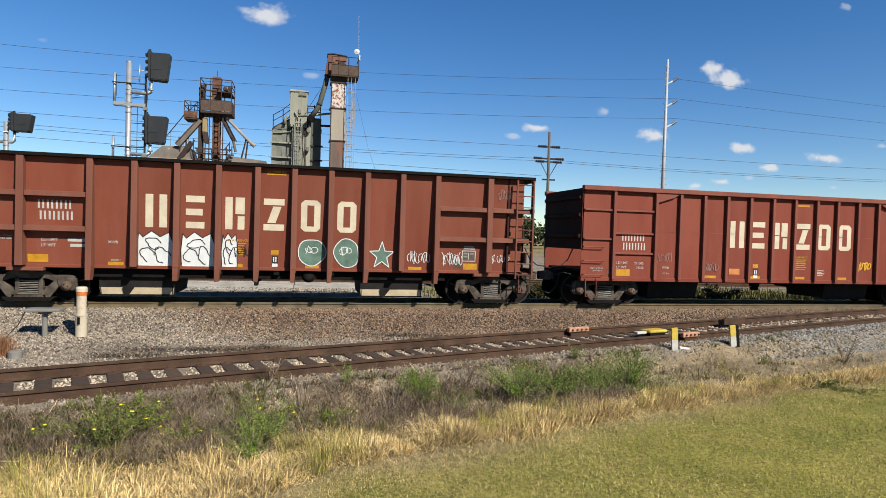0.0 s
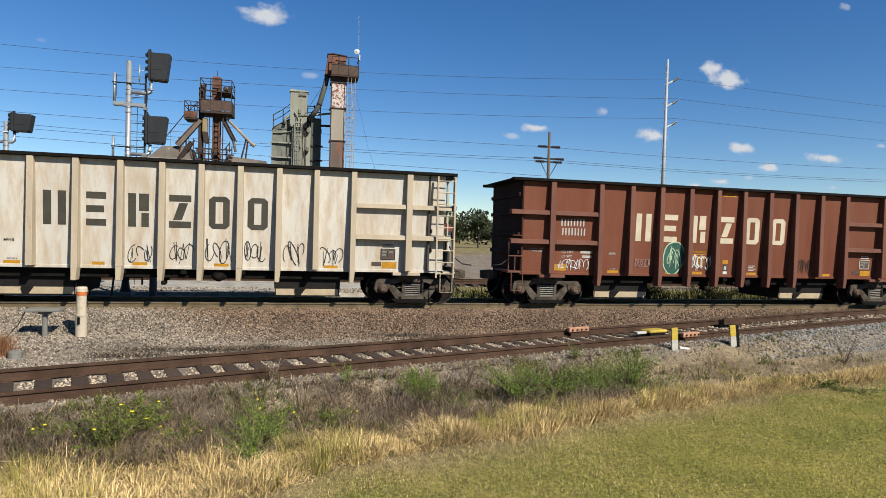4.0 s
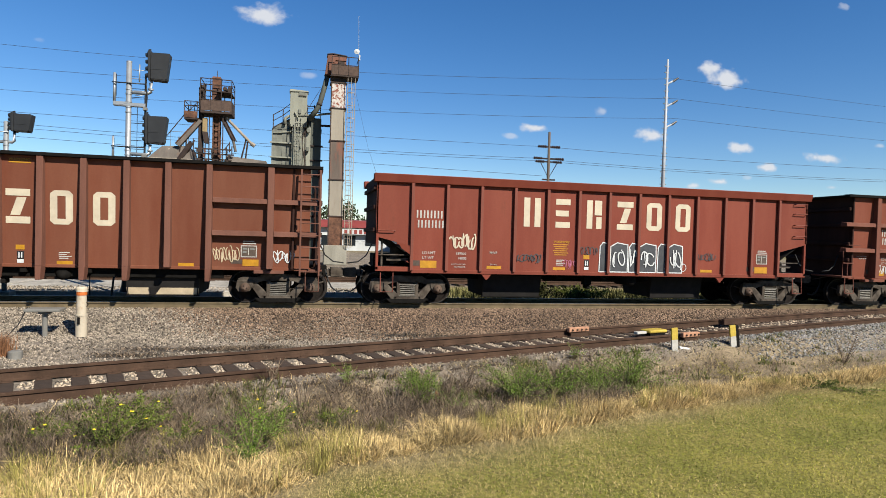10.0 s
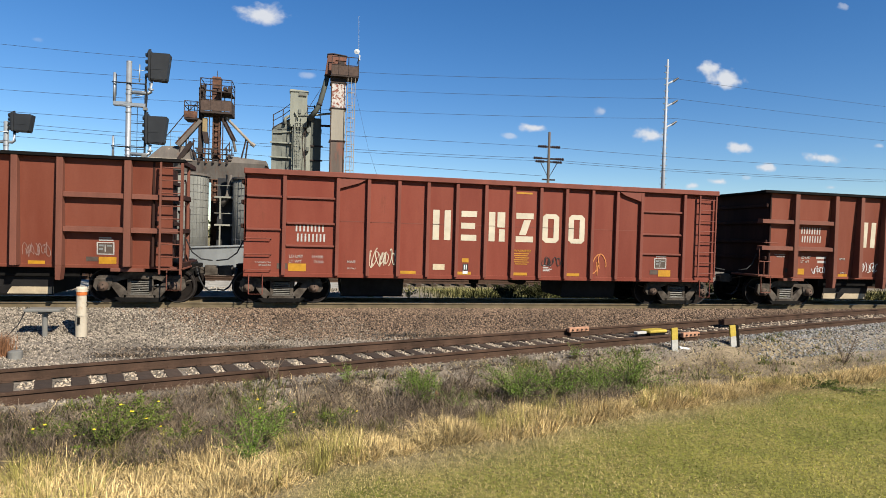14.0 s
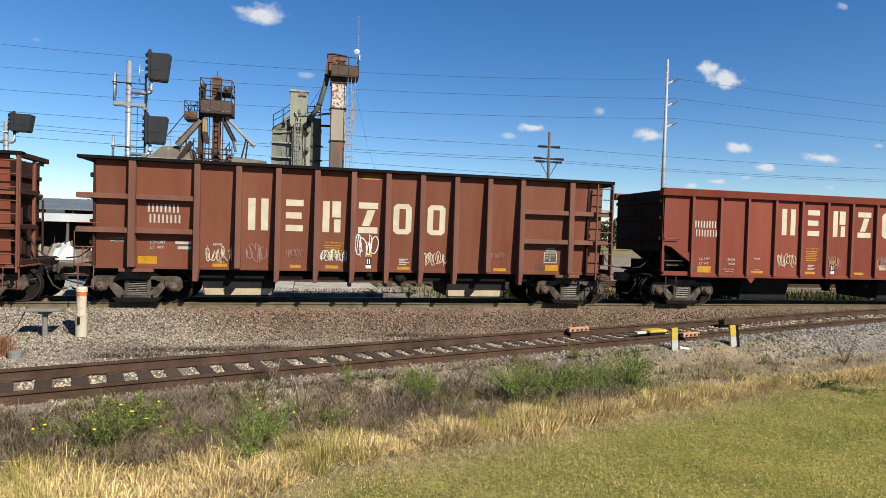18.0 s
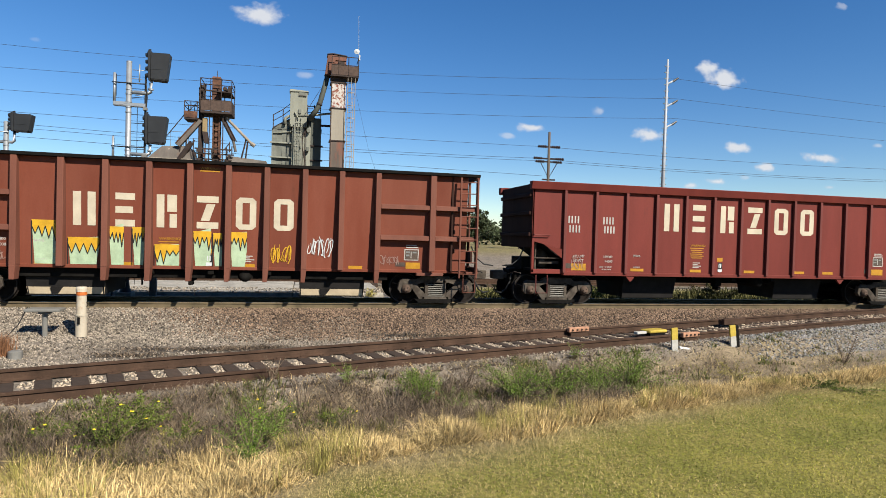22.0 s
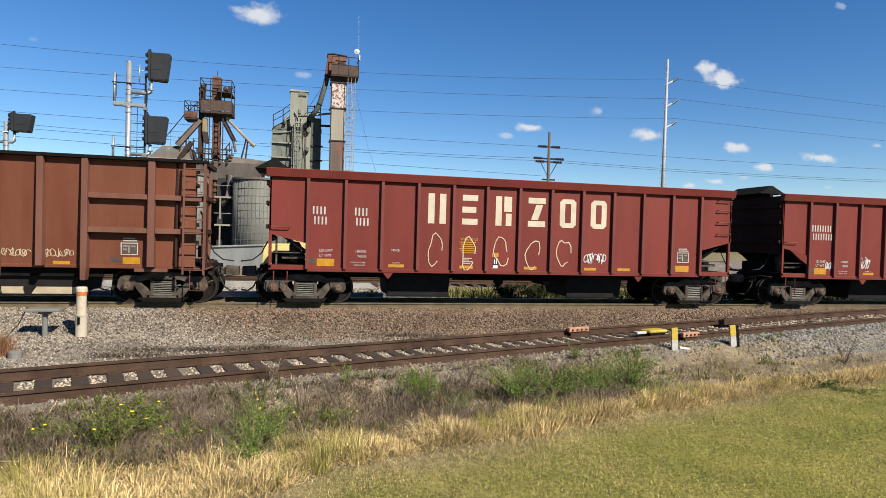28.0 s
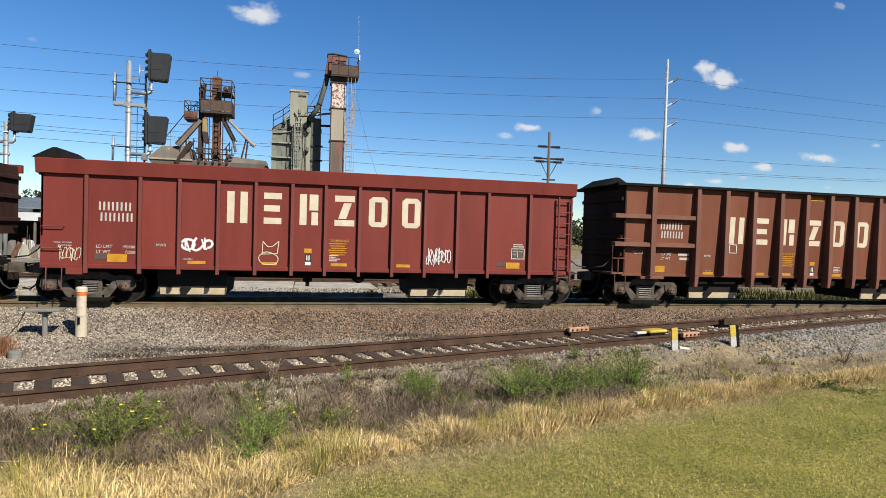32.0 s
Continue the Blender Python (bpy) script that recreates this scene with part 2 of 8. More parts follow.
def ground_material():
    """Soil, grey grit, rusted ballast and lawn, blended by where they lie."""
    m = bpy.data.materials.new("ground_cover")
    m.use_nodes = True
    nt = m.node_tree
    b = nt.nodes["Principled BSDF"]
    b.inputs["Roughness"].default_value = 0.95
    b.inputs["Specular IOR Level"].default_value = 0.2
    co = nt.nodes.new("ShaderNodeTexCoord")
    at = nt.nodes.new("ShaderNodeVertexColor")
    at.layer_name = "zone"
    n1 = nt.nodes.new("ShaderNodeTexNoise")
    n1.inputs["Scale"].default_value, n1.inputs["Detail"].default_value = 1.2, 8.0
    n2 = nt.nodes.new("ShaderNodeTexNoise")
    n2.inputs["Scale"].default_value, n2.inputs["Detail"].default_value = 22.0, 4.0
    for n in (n1, n2):
        nt.links.new(co.outputs["Object"], n.inputs["Vector"])
    sep = nt.nodes.new("ShaderNodeSeparateColor")
    nt.links.new(at.outputs["Color"], sep.inputs[0])

    def two(c0, c1, src, lo=0.3, hi=0.7):
        r = nt.nodes.new("ShaderNodeValToRGB")
        r.color_ramp.elements[0].position, r.color_ramp.elements[1].position = lo, hi
        r.color_ramp.elements[0].color, r.color_ramp.elements[1].color = (*c0, 1), (*c1, 1)
        nt.links.new(src, r.inputs[0])
        return r.outputs[0]

    def mix(f, a, c, kind="MIX"):
        x = nt.nodes.new("ShaderNodeMix")
        x.data_type, x.blend_type = "RGBA", kind
        if isinstance(f, float):
            x.inputs[0].default_value = f
        else:
            nt.links.new(f, x.inputs[0])
        nt.links.new(a, x.inputs[6])
        nt.links.new(c, x.inputs[7])
        return x.outputs[2]

    soil = two((0.104, 0.076, 0.046), (0.262, 0.204, 0.128), n1.outputs["Fac"])
    lawn = two((0.113, 0.117, 0.020), (0.225, 0.186, 0.051), n1.outputs["Fac"])
    grit = two((0.117, 0.098, 0.076), (0.235, 0.196, 0.158), n1.outputs["Fac"])
    rusty = two((0.050, 0.035, 0.025), (0.094, 0.066, 0.048), n1.outputs["Fac"])
    col = mix(sep.outputs[0], soil, lawn)
    col = mix(sep.outputs[1], col, grit)
    col = mix(sep.outputs[2], col, rusty)
    col = mix(1.0, col, two((0.45,) * 3, (1.25,) * 3, n2.outputs["Fac"]), "MULTIPLY")
    # dark colour for the oil stains and for the painted shade below the train
    oil_and_shade = nt.nodes.new("ShaderNodeRGB")
    oil_and_shade.outputs[0].default_value = (0.03, 0.026, 0.022, 1)
    col = mix(at.outputs["Alpha"], oil_and_shade.outputs[0], col)
    nt.links.new(col, b.inputs["Base Color"])
    bp = nt.nodes.new("ShaderNodeBump")
    bp.inputs["Strength"].default_value, bp.inputs["Distance"].default_value = 0.7, 0.03
    nt.links.new(n2.outputs["Fac"], bp.inputs["Height"])
    nt.links.new(bp.outputs[0], b.inputs["Normal"])
    return m


def lawn_edge(x):
    """Where the mown lawn ends towards the track."""
    x = np.asarray(x, float)
    x = np.clip(x, -30, 19)
    return -12.85 + 0.47 * x - 0.012 * x * x + 0.08 * np.sin(x * 1.7) + 0.05 * np.sin(x * 4.1)


def spread(near, far, first):
    out, s = [0.0], first
    while out[-1] < far:
        out.append(out[-1] + s)
        if out[-1] > near:
            s *= 1.35
    return out


STAINS = ((2.5, -3.6, 1.3, 0.5), (3.6, -3.9, 0.8, 0.35), (-2.6, -5.1, 1.6, 0.30), (-1.5, -5.05, 0.8, 0.3), (-3.4, -5.7, 0.9, 0.3), (-0.8, -5.0, 0.7, 0.25))


def build_ground():
    xs = np.unique(np.concatenate([np.arange(-16, 40, 0.2), 40 + np.array(spread(0, 3600, 0.3)), -16 - np.array(spread(0, 3600, 0.3))]))
    ys = np.unique(np.concatenate([np.arange(-26, 16, 0.2), 16 + np.array(spread(0, 4200, 0.3)), -26 - np.array(spread(0, 3000, 0.3))]))
    X, Y = np.meshgrid(xs, ys, indexing="ij")
    Z = ground_z(X, Y)
    v = np.stack([X, Y, Z], -1).reshape(-1, 3)
    i = np.arange(len(xs) - 1)[:, None] * len(ys) + np.arange(len(ys) - 1)[None]
    f = np.stack([i, i + len(ys), i + len(ys) + 1, i + 1], -1).reshape(-1, 4)
    me = raw_mesh("ground", v, f, ground_material())
    ds = np.abs(Y - siding_y(X))
    wob = 0.25 * np.sin(X * 2.3 + np.sin(Y * 3)) + 0.2 * np.sin(X * 0.9 - Y * 1.7)
    lawn = step(-0.5, 0.5, lawn_edge(X) - Y + wob * 0.6)
    lawn = np.maximum(lawn, 0.45 * step(60, 90, Y))
    lawn = np.maximum(lawn, 0.9 * step(3.4, 4.2, Y) * (1 - step(10, 13, Y)) * step(4, 7, X + wob))
    between = (Y > siding_y(X) - 0.2) & (Y < 0)
    grit = np.where(between, 1.0, 0.9 * (1 - step(1.2, 1.9, ds + wob)))
    grit = np.maximum(grit, 1.0 * (1 - step(9.5, 12.0, Y + wob)) * step(3.2, 4.5, Y) * (1 - step(4, 7, X + wob)))
    grit = np.maximum(grit, 0.8 * step(10, 14, Y) * (1 - step(55, 80, Y)))
    grit = np.maximum(grit, 0.8 * step(11, 14, X) * (1 - step(2.2, 3.0, ds + wob)) * (Y < 0))
    rusty = (1 - step(2.2, 3.9, np.abs(Y + 0.3) + wob * 0.8)) * (0.25 + 0.75 * step(-5.0, 0.0, X + 0.9 * (Y + 2) + wob))
    col = me.color_attributes.new("zone", "FLOAT_COLOR", "POINT")
    n = np.sin(X * 3.1 + Y * 5) * np.sin(Y * 4.3 - X * 3)
    oil_and_shade = np.zeros_like(X)
    for cx, cy, rx, ry in STAINS:
        oil_and_shade = np.maximum(oil_and_shade, 0.9 * (1 - step(0.5, 1.2, np.hypot((X - cx) / rx, (Y - cy) / ry) + 0.25 * n)))
    # shade of the train painted into the bed between the rails
    oil_and_shade = np.maximum(oil_and_shade, 0.85 * (1 - step(0.45, 0.9, np.abs(Y))))
    data = np.stack([lawn, grit, rusty, 1 - oil_and_shade], -1).reshape(-1, 4)
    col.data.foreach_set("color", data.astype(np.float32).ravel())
    ob = new("ground", me)
    me.polygons.foreach_set("use_smooth", [True] * len(me.polygons))
    return tagged(ob, "gravel, dry soil and mown lawn beside the tracks", "ground", kind="structure")


build_ground()


def apron():
    """A low pale concrete apron behind the main track, cast in bays."""
    a = thing("concrete_apron", (-12, 8.4, -0.60), "pale weathered concrete apron behind the main track", "pavement", kind="structure")
    pale = mat("sun_bleached_concrete", (0.40, 0.365, 0.31), 0.9, var=0.35, scale=1.6, fine=7, bump=0.02, rust=(0.20, 0.17, 0.13), rust_at=0.56)
    for i in range(7):
        x0 = -22 + i * 3.6 + 12
        part("slab", Form().box(x0, x0 + 3.57, -2.6, 2.6, -0.1, 0.26 + 0.012 * (i % 3)), pale, a, "", 0.02)


apron()


def rail_form(line, top, width=0.072):
    """A flat-bottomed rail along a line of (x, y), its head at top(x)."""
    prof = [(-0.070, -0.172), (0.070, -0.172), (0.070, -0.160), (0.012, -0.135), (0.010, -0.050), (0.036, -0.038), (0.036, -0.006), (0.028, 0), (-0.028, 0), (-0.036, -0.006), (-0.036, -0.038), (-0.010, -0.050), (-0.012, -0.135), (-0.070, -0.160)]
    vs, fs, k = [], [], len(prof)
    line = [Vector(p) for p in line]
    for i, p in enumerate(line):
        d = (line[min(i + 1, len(line) - 1)] - line[max(i - 1, 0)]).normalized()
        n = Vector((-d.y, d.x))
        z = float(top(p.x))
        vs += [(p.x + n.x * a, p.y + n.y * a, z + b) for a, b in prof]
    for i in range(len(line) - 1):
        fs += [(i * k + j, i * k + (j + 1) % k, (i + 1) * k + (j + 1) % k, (i + 1) * k + j) for j in range(k)]
    return Form().add(vs, fs)


def flat(x):
    return 0.0


def build_tracks():
    main = thing("main_track", (0, 0, -0.18), "main line railway track on rust-brown ballast", "railway track", kind="structure")
    side = thing("siding_track", (0, -8.6, -0.28), "rusty siding track on dark wooden ties", "railway track", kind="structure")
    for sy in (-0.753, 0.753):
        f = rail_form([(x, sy) for x in (-400, -40, -20, 0, 20, 40, 80, 400)], flat)
        part("rail", f, M["rail_dusty"], main).location = (0, 0, 0.18)
        g = Form().box(-400, 400, sy - 0.027, sy + 0.027, -0.002, 0.0025)
        part("railhead", g, M["rail_top"], main).location = (0, 0, 0.18)
    xs = np.arange(-24, 33, 0.5)
    cs = np.stack([xs, siding_y(xs)], -1)
    d = np.gradient(cs, axis=0)
    d /= np.linalg.norm(d, axis=1)[:, None]
    nrm = np.stack([-d[:, 1], d[:, 0]], -1)
    for s in (-0.753, 0.753):
        line = cs + nrm * s
        keep = line[:, 1] < -1.15
        part("rail", rail_form(line[keep], siding_z), M["rail_side"], side, "rusty brown rail").location = (0, 8.6, 0.28)
    tie = Form().box(-0.15, 0.15, -1.3, 1.3, -0.18, 0).mesh("tie", 0.012)
    plate = Form().box(-0.09, 0.09, -0.16, 0.16, 0, 0.014).box(-0.03, -0.012, -0.12, -0.10, 0.014, 0.04).box(0.012, 0.03, 0.10, 0.12, 0.014, 0.04).mesh("tie_plate", 0.003)
    for i in range(96):
        x = -13.0 + i * 0.53
        # ties under the train take the shade-darkened colour
        t = part("tie", tie, M["tie_shaded"], main)
        t.matrix_basis = pose(x, 0, 0.0, 0, 0, random.uniform(-1, 1))
        p = part("tie_plate", plate, M["rail_side"], t)
        p.location = (0, -0.753, 0)
    sleeper = Form().box(-0.115, 0.115, -1.3, 1.3, -0.18, 0).mesh("tie", 0.012)
    for i in range(-23, 58):
        s = -3.93 + 0.414 * i + random.uniform(-0.03, 0.03)
        y = float(siding_y(s))
        ang = math.degrees(math.atan(float(siding_y(s + 0.1) - siding_y(s - 0.1)) / 0.2))
        t = part("tie", sleeper, M["tie"], side)
        t.matrix_basis = pose(s, y + 8.6, float(siding_z(s)) - 0.172 + 0.28, 0, 0, ang + random.uniform(-2, 2))
        for q in (-0.753, 0.753):
            part("tie_plate", plate, M["rail_side"], t).location = (0, q, 0)
    yard = thing("yard_track", (0, 13.0, -0.55), "disused yard track on dark ties behind the train", "railway track", kind="structure")
    for q in (-0.753, 0.753):
        part("rail", rail_form([(x, 13.0 + q) for x in (-60, -20, 0, 20, 60)], lambda x: -0.28), M["rail_side"], yard).location = (0, -13.0, 0.55)
    for i in range(44):
        part("tie", tie, M["tie"], yard).matrix_basis = pose(-13 + 0.75 * i, 0, 0.10, 0, 0, random.uniform(-2, 2))
    return main, side


MAIN, SIDING = build_tracks()


def stones(name, label, pts, size, material):
    """Broken stones: squashed, turned octahedra lying at pts."""
    n = len(pts)
    base = np.array([(1, 0, 0), (0, 1, 0), (-1, 0, 0), (0, -1, 0), (0, 0, 1), (0, 0, -1)], float)
    tri = np.array([(0, 1, 4), (1, 2, 4), (2, 3, 4), (3, 0, 4), (1, 0, 5), (2, 1, 5), (3, 2, 5), (0, 3, 5)])
    v = base[None] * np.random.uniform(0.55, 1.25, (n, 6, 1)) * np.random.uniform(0.6, 1.2, (n, 1, 3)) * size[:, None, None]
    q = np.random.normal(size=(n, 4))
    q /= np.linalg.norm(q, axis=1)[:, None]
    w, x, y, z = q.T
    R = np.stack([1 - 2 * (y * y + z * z), 2 * (x * y - z * w), 2 * (x * z + y * w), 2 * (x * y + z * w), 1 - 2 * (x * x + z * z), 2 * (y * z - x * w), 2 * (x * z - y * w), 2 * (y * z + x * w), 1 - 2 * (x * x + y * y)], -1).reshape(n, 3, 3)
    v = np.einsum("nij,nkj->nki", R, v) + pts[:, None]
    f = (tri[None] + 6 * np.arange(n)[:, None, None]).reshape(-1, 3)
    ob = new(name, raw_mesh(name, v.reshape(-1, 3), f, material))
    return tagged(ob, label, "ballast", kind="stuff")


def clear_of_stains(x, y):
    ok = np.ones(len(x), bool)
    for cx, cy, rx, ry in STAINS:
        ok &= np.hypot((x - cx) / rx, (y - cy) / ry) > np.random.uniform(0.3, 1.3, len(x))
    return ok


def build_stones():
    n = 95000
    x = np.random.uniform(-9, 24, n)
    y = np.random.uniform(-4.3, -0.85, n)
    keep = (y > siding_y(x) + 0.85) & (np.random.rand(n) < 1 - 0.75 * step(3.4, 4.3, -y))
    keep &= clear_of_stains(x, y)
    x, y = x[keep], y[keep]
    brown = (x + 0.9 * (y + 2) + np.random.normal(0, 0.9, len(x))) > -3.0
    pts = np.stack([x, y, ground_z(x, y) + 0.008], -1)
    size = np.random.uniform(0.014, 0.042, len(x))
    stones("ballast_stones", "rust-brown crushed stone ballast on the shoulder", pts[brown], size[brown], M["stone"])
    n = 9000
    xa, ya = np.random.uniform(-12, 4, n), np.random.uniform(3.2, 7.5, n)
    stones("apron_stones", "loose pale stone strewn before the concrete apron", np.stack([xa, ya, np.where(ya > 5.8, -0.33, ground_z(xa, ya) + 0.01)], -1), np.random.uniform(0.02, 0.06, n), M["stone_grey"])
    n = 70000
    x2 = np.random.uniform(-10, 20, n)
    off = np.random.uniform(-2.3, 5.5, n)
    y2 = siding_y(x2) + off
    on_tie = np.abs((x2 + off * 0.30 + 3.93 + 0.207) % 0.414 - 0.207) < 0.115
    rail_gap = (np.abs(np.abs(off) - 0.753) > 0.09) & (off > np.where(x2 < 9, np.random.uniform(-1.9, -0.3, n), -1.5)) & (off < 1.5) & ~(on_tie & (np.abs(off) < 0.75))
    left = (off > 1.5) & (x2 < 2.5 - 0.7 * (y2 + 4)) & (y2 < -1.6)
    right = (x2 > 9.5 + np.random.uniform(0, 2, n)) & (off < -1.0)
    front = (off < -1.0) & (np.random.rand(n) < 0.06)
    keep = (rail_gap | left | right | front) & (y2 < -1.3) & clear_of_stains(x2, y2)
    x2, y2 = x2[keep], y2[keep]
    p2 = np.stack([x2, y2, ground_z(x2, y2) + 0.006], -1)
    px = np.concatenate([pts[~brown], p2])
    sz = np.concatenate([size[~brown], np.random.uniform(0.013, 0.036, len(x2)) * np.where(x2 > 10, 1.5, 1.0)])
    blue = (px[:, 0] > 9.0 + np.random.normal(0, 0.5, len(px))) & (px[:, 1] < siding_y(px[:, 0]) - 0.9)
    off = px[:, 1] - siding_y(px[:, 0])
    cream = (np.abs(off) < 0.76) & ~blue
    stones("cream_ballast", "pale cream crushed stone between the siding ties", px[cream], sz[cream] * 1.15, M["stone_cream"])
    blue = blue | cream
    stones("grey_ballast", "pale grey crushed stone between the tracks", px[~blue], sz[~blue], M["stone_grey"])
    heap = blue & ~cream
    stones("blue_grey_ballast", "blue-grey crushed stone heaped beside the siding", px[heap], sz[heap] * 0.85, M["stone_blue"])


build_stones()


# ---- the train ----
CAR_X = {"a": -7.91, "b": 8.29, "c": 24.52, "d": 41.17, "e": 57.51, "f": 73.86, "g": 89.97, "h": 106.33, "i": 122.43, "j": 139.04, "k": 155.22, "l": 171.60, "m": 187.92, "n": 204.22, "o": 220.60, "p": 236.81, "q": 252.99, "r": 269.46, "s": 285.62, "t": 301.86}
WHEEL_R = 0.457
AXLES = (0.12, 1.898, 12.56, 14.338)


def travel(t):
    """How far the train has gone after t seconds, gathering speed a little, with one short check as the slack runs in."""
    return 8.6496 * t + 0.014993 * t * t - 0.27 * math.exp(-(((t - 3.0) / 0.45) ** 2))


class Kit:
    """The parts of one kind of wagon, built once and linked for every wagon of the kind."""

    def __init__(self, lean):
        self.parts = []
        self.lean = lean

    def y(self, z):
        return -1.46 if not self.lean else -1.32 - 0.13 * (z - 1.0) / 2.7

    def add(self, name, form, key, parent=None, label="", bevel=0.0, smooth=False):
        self.parts.append((name, form.mesh(name, bevel, smooth), key, parent, label))
        return len(self.parts) - 1

    def link(self, car, look_up):
        made = []
        for name, me, key, parent, label in self.parts:
            made.append(part(name, me, look_up(key), car if parent is None else made[parent], label))
        return made


def truck(kit, cx):
    """A two-axle truck with its side frames, springs and bolster, centred at cx."""
    b = kit.add("truck", Form().box(cx - 0.20, cx + 0.20, -1.0, 1.0, 0.42, 0.74), "dark", None, "two-axle cast steel truck", 0.02)
    for s in (-1, 1):
        y0, y1 = s * 0.98, s * 1.12
        f = Form()
        f.slab([(cx - 1.08, 0.70), (cx - 0.95, 0.76), (cx - 0.58, 0.74), (cx - 0.42, 0.84), (cx + 0.42, 0.84), (cx + 0.58, 0.74), (cx + 0.95, 0.76), (cx + 1.08, 0.70), (cx + 1.05, 0.56), (cx + 0.62, 0.56), (cx + 0.40, 0.64), (cx - 0.40, 0.64), (cx - 0.62, 0.56), (cx - 1.05, 0.56)], y0, y1)
        for q in (-1, 1):
            f.slab([(cx + q * 1.10, 0.66), (cx + q * 1.14, 0.44), (cx + q * 1.05, 0.33), (cx + q * 0.76, 0.35), (cx + q * 0.68, 0.52), (cx + q * 0.66, 0.66)][:: q], y0 + s * 0.03, y1 + s * 0.03)
            f.slab([(cx + q * 0.80, 0.58), (cx + q * 0.58, 0.58), (cx + q * 0.28, 0.28), (cx + q * 0.36, 0.12), (cx + q * 0.50, 0.16)][:: q], y0, y1)
            f.box(cx + q * 0.27 - 0.05, cx + q * 0.27 + 0.05, min(y0, y1), max(y0, y1), 0.20, 0.70)
        f.box(cx - 0.40, cx + 0.40, min(y0, y1), max(y0, y1), 0.12, 0.235)
        kit.add("side_frame", f, "truck", b, "dusty cast steel side frame", 0.012)
        f = Form()
        for i in range(5):
            z = 0.27 + i * 0.062
            f.tube([(cx - 0.22, s * 1.10, z), (cx + 0.22, s * 1.10, z + 0.02)], 0.022, 6)
        f.box(cx - 0.25, cx + 0.25, s * 1.02, s * 1.13, 0.235, 0.26).box(cx - 0.25, cx + 0.25, s * 1.02, s * 1.13, 0.57, 0.60)
        kit.add("spring_pack", f, "spring", b)
    for s, key in ((-1, "truck"),):
        for ax in (-0.889, 0.889):
            kit.add("bearing_adapter", Form().box(cx + ax - 0.13, cx + ax + 0.13, s * 1.16, s * 1.0, 0.36, 0.60), key, b, "", 0.03)
    for ax in (-0.889, 0.889):
        kit.add("bearing_cap", Form().lathe([(-1.245, 0.0), (-1.245, 0.075), (-1.23, 0.085), (-1.215, 0.12), (-1.17, 0.135), (-1.08, 0.135), (-1.08, 0.0)], 16, "y", (cx + ax, 0, 0.457)), "cap", b, "dusty round bearing cap", 0, True)
    kit.add("brake_rod", Form().tube([(cx - 1.25, -0.9, 0.62), (cx - 0.5, -0.92, 0.40), (cx + 0.5, -0.92, 0.40), (cx + 1.25, -0.9, 0.62)], 0.022, 5), "truck", b)
    for q in (-0.45, 0.45):
        kit.add("brake_beam", Form().box(cx + q - 0.05, cx + q + 0.05, -0.82, 0.82, 0.30, 0.50), "dark", b, "", 0.01)
    # plank widened and near black, drawing the dark bulge under the truck
    kit.add("spring_plank", Form().slab([(cx - 0.62, 0.16), (cx - 0.50, 0.05), (cx + 0.50, 0.05), (cx + 0.62, 0.16)], -1.13, 1.13), "dark", b)


def wheelset_mesh():
    f = Form()
    for s in (-1, 1):
        f.lathe([(s * 0.68, 0.47), (s * 0.715, 0.485), (s * 0.725, WHEEL_R), (s * 0.815, WHEEL_R - 0.004), (s * 0.815, 0.39), (s * 0.765, 0.37), (s * 0.755, 0.17), (s * 0.80, 0.13), (s * 0.80, 0.05), (s * 0.66, 0.05), (s * 0.66, 0.16), (s * 0.71, 0.20), (s * 0.72, 0.37), (s * 0.68, 0.40)], 28)
    f.tube([(0, -1.10, 0), (0, 1.10, 0)], 0.075, 10)
    f.tube([(0, -1.20, 0), (0, -1.10, 0)], 0.115, 10)
    for k in range(3):
        a = k * math.tau / 3
        f.tube([(0.055 * math.cos(a), -1.265, 0.055 * math.sin(a)), (0.055 * math.cos(a), -1.20, 0.055 * math.sin(a))], 0.014, 6)
    return f.mesh("wheelset")


WHEELSET = wheelset_mesh()
RIM = Form().lathe([(-0.8175, 0.425), (-0.8175, 0.452), (-0.812, 0.456), (-0.812, 0.42)], 28).mesh("rim")


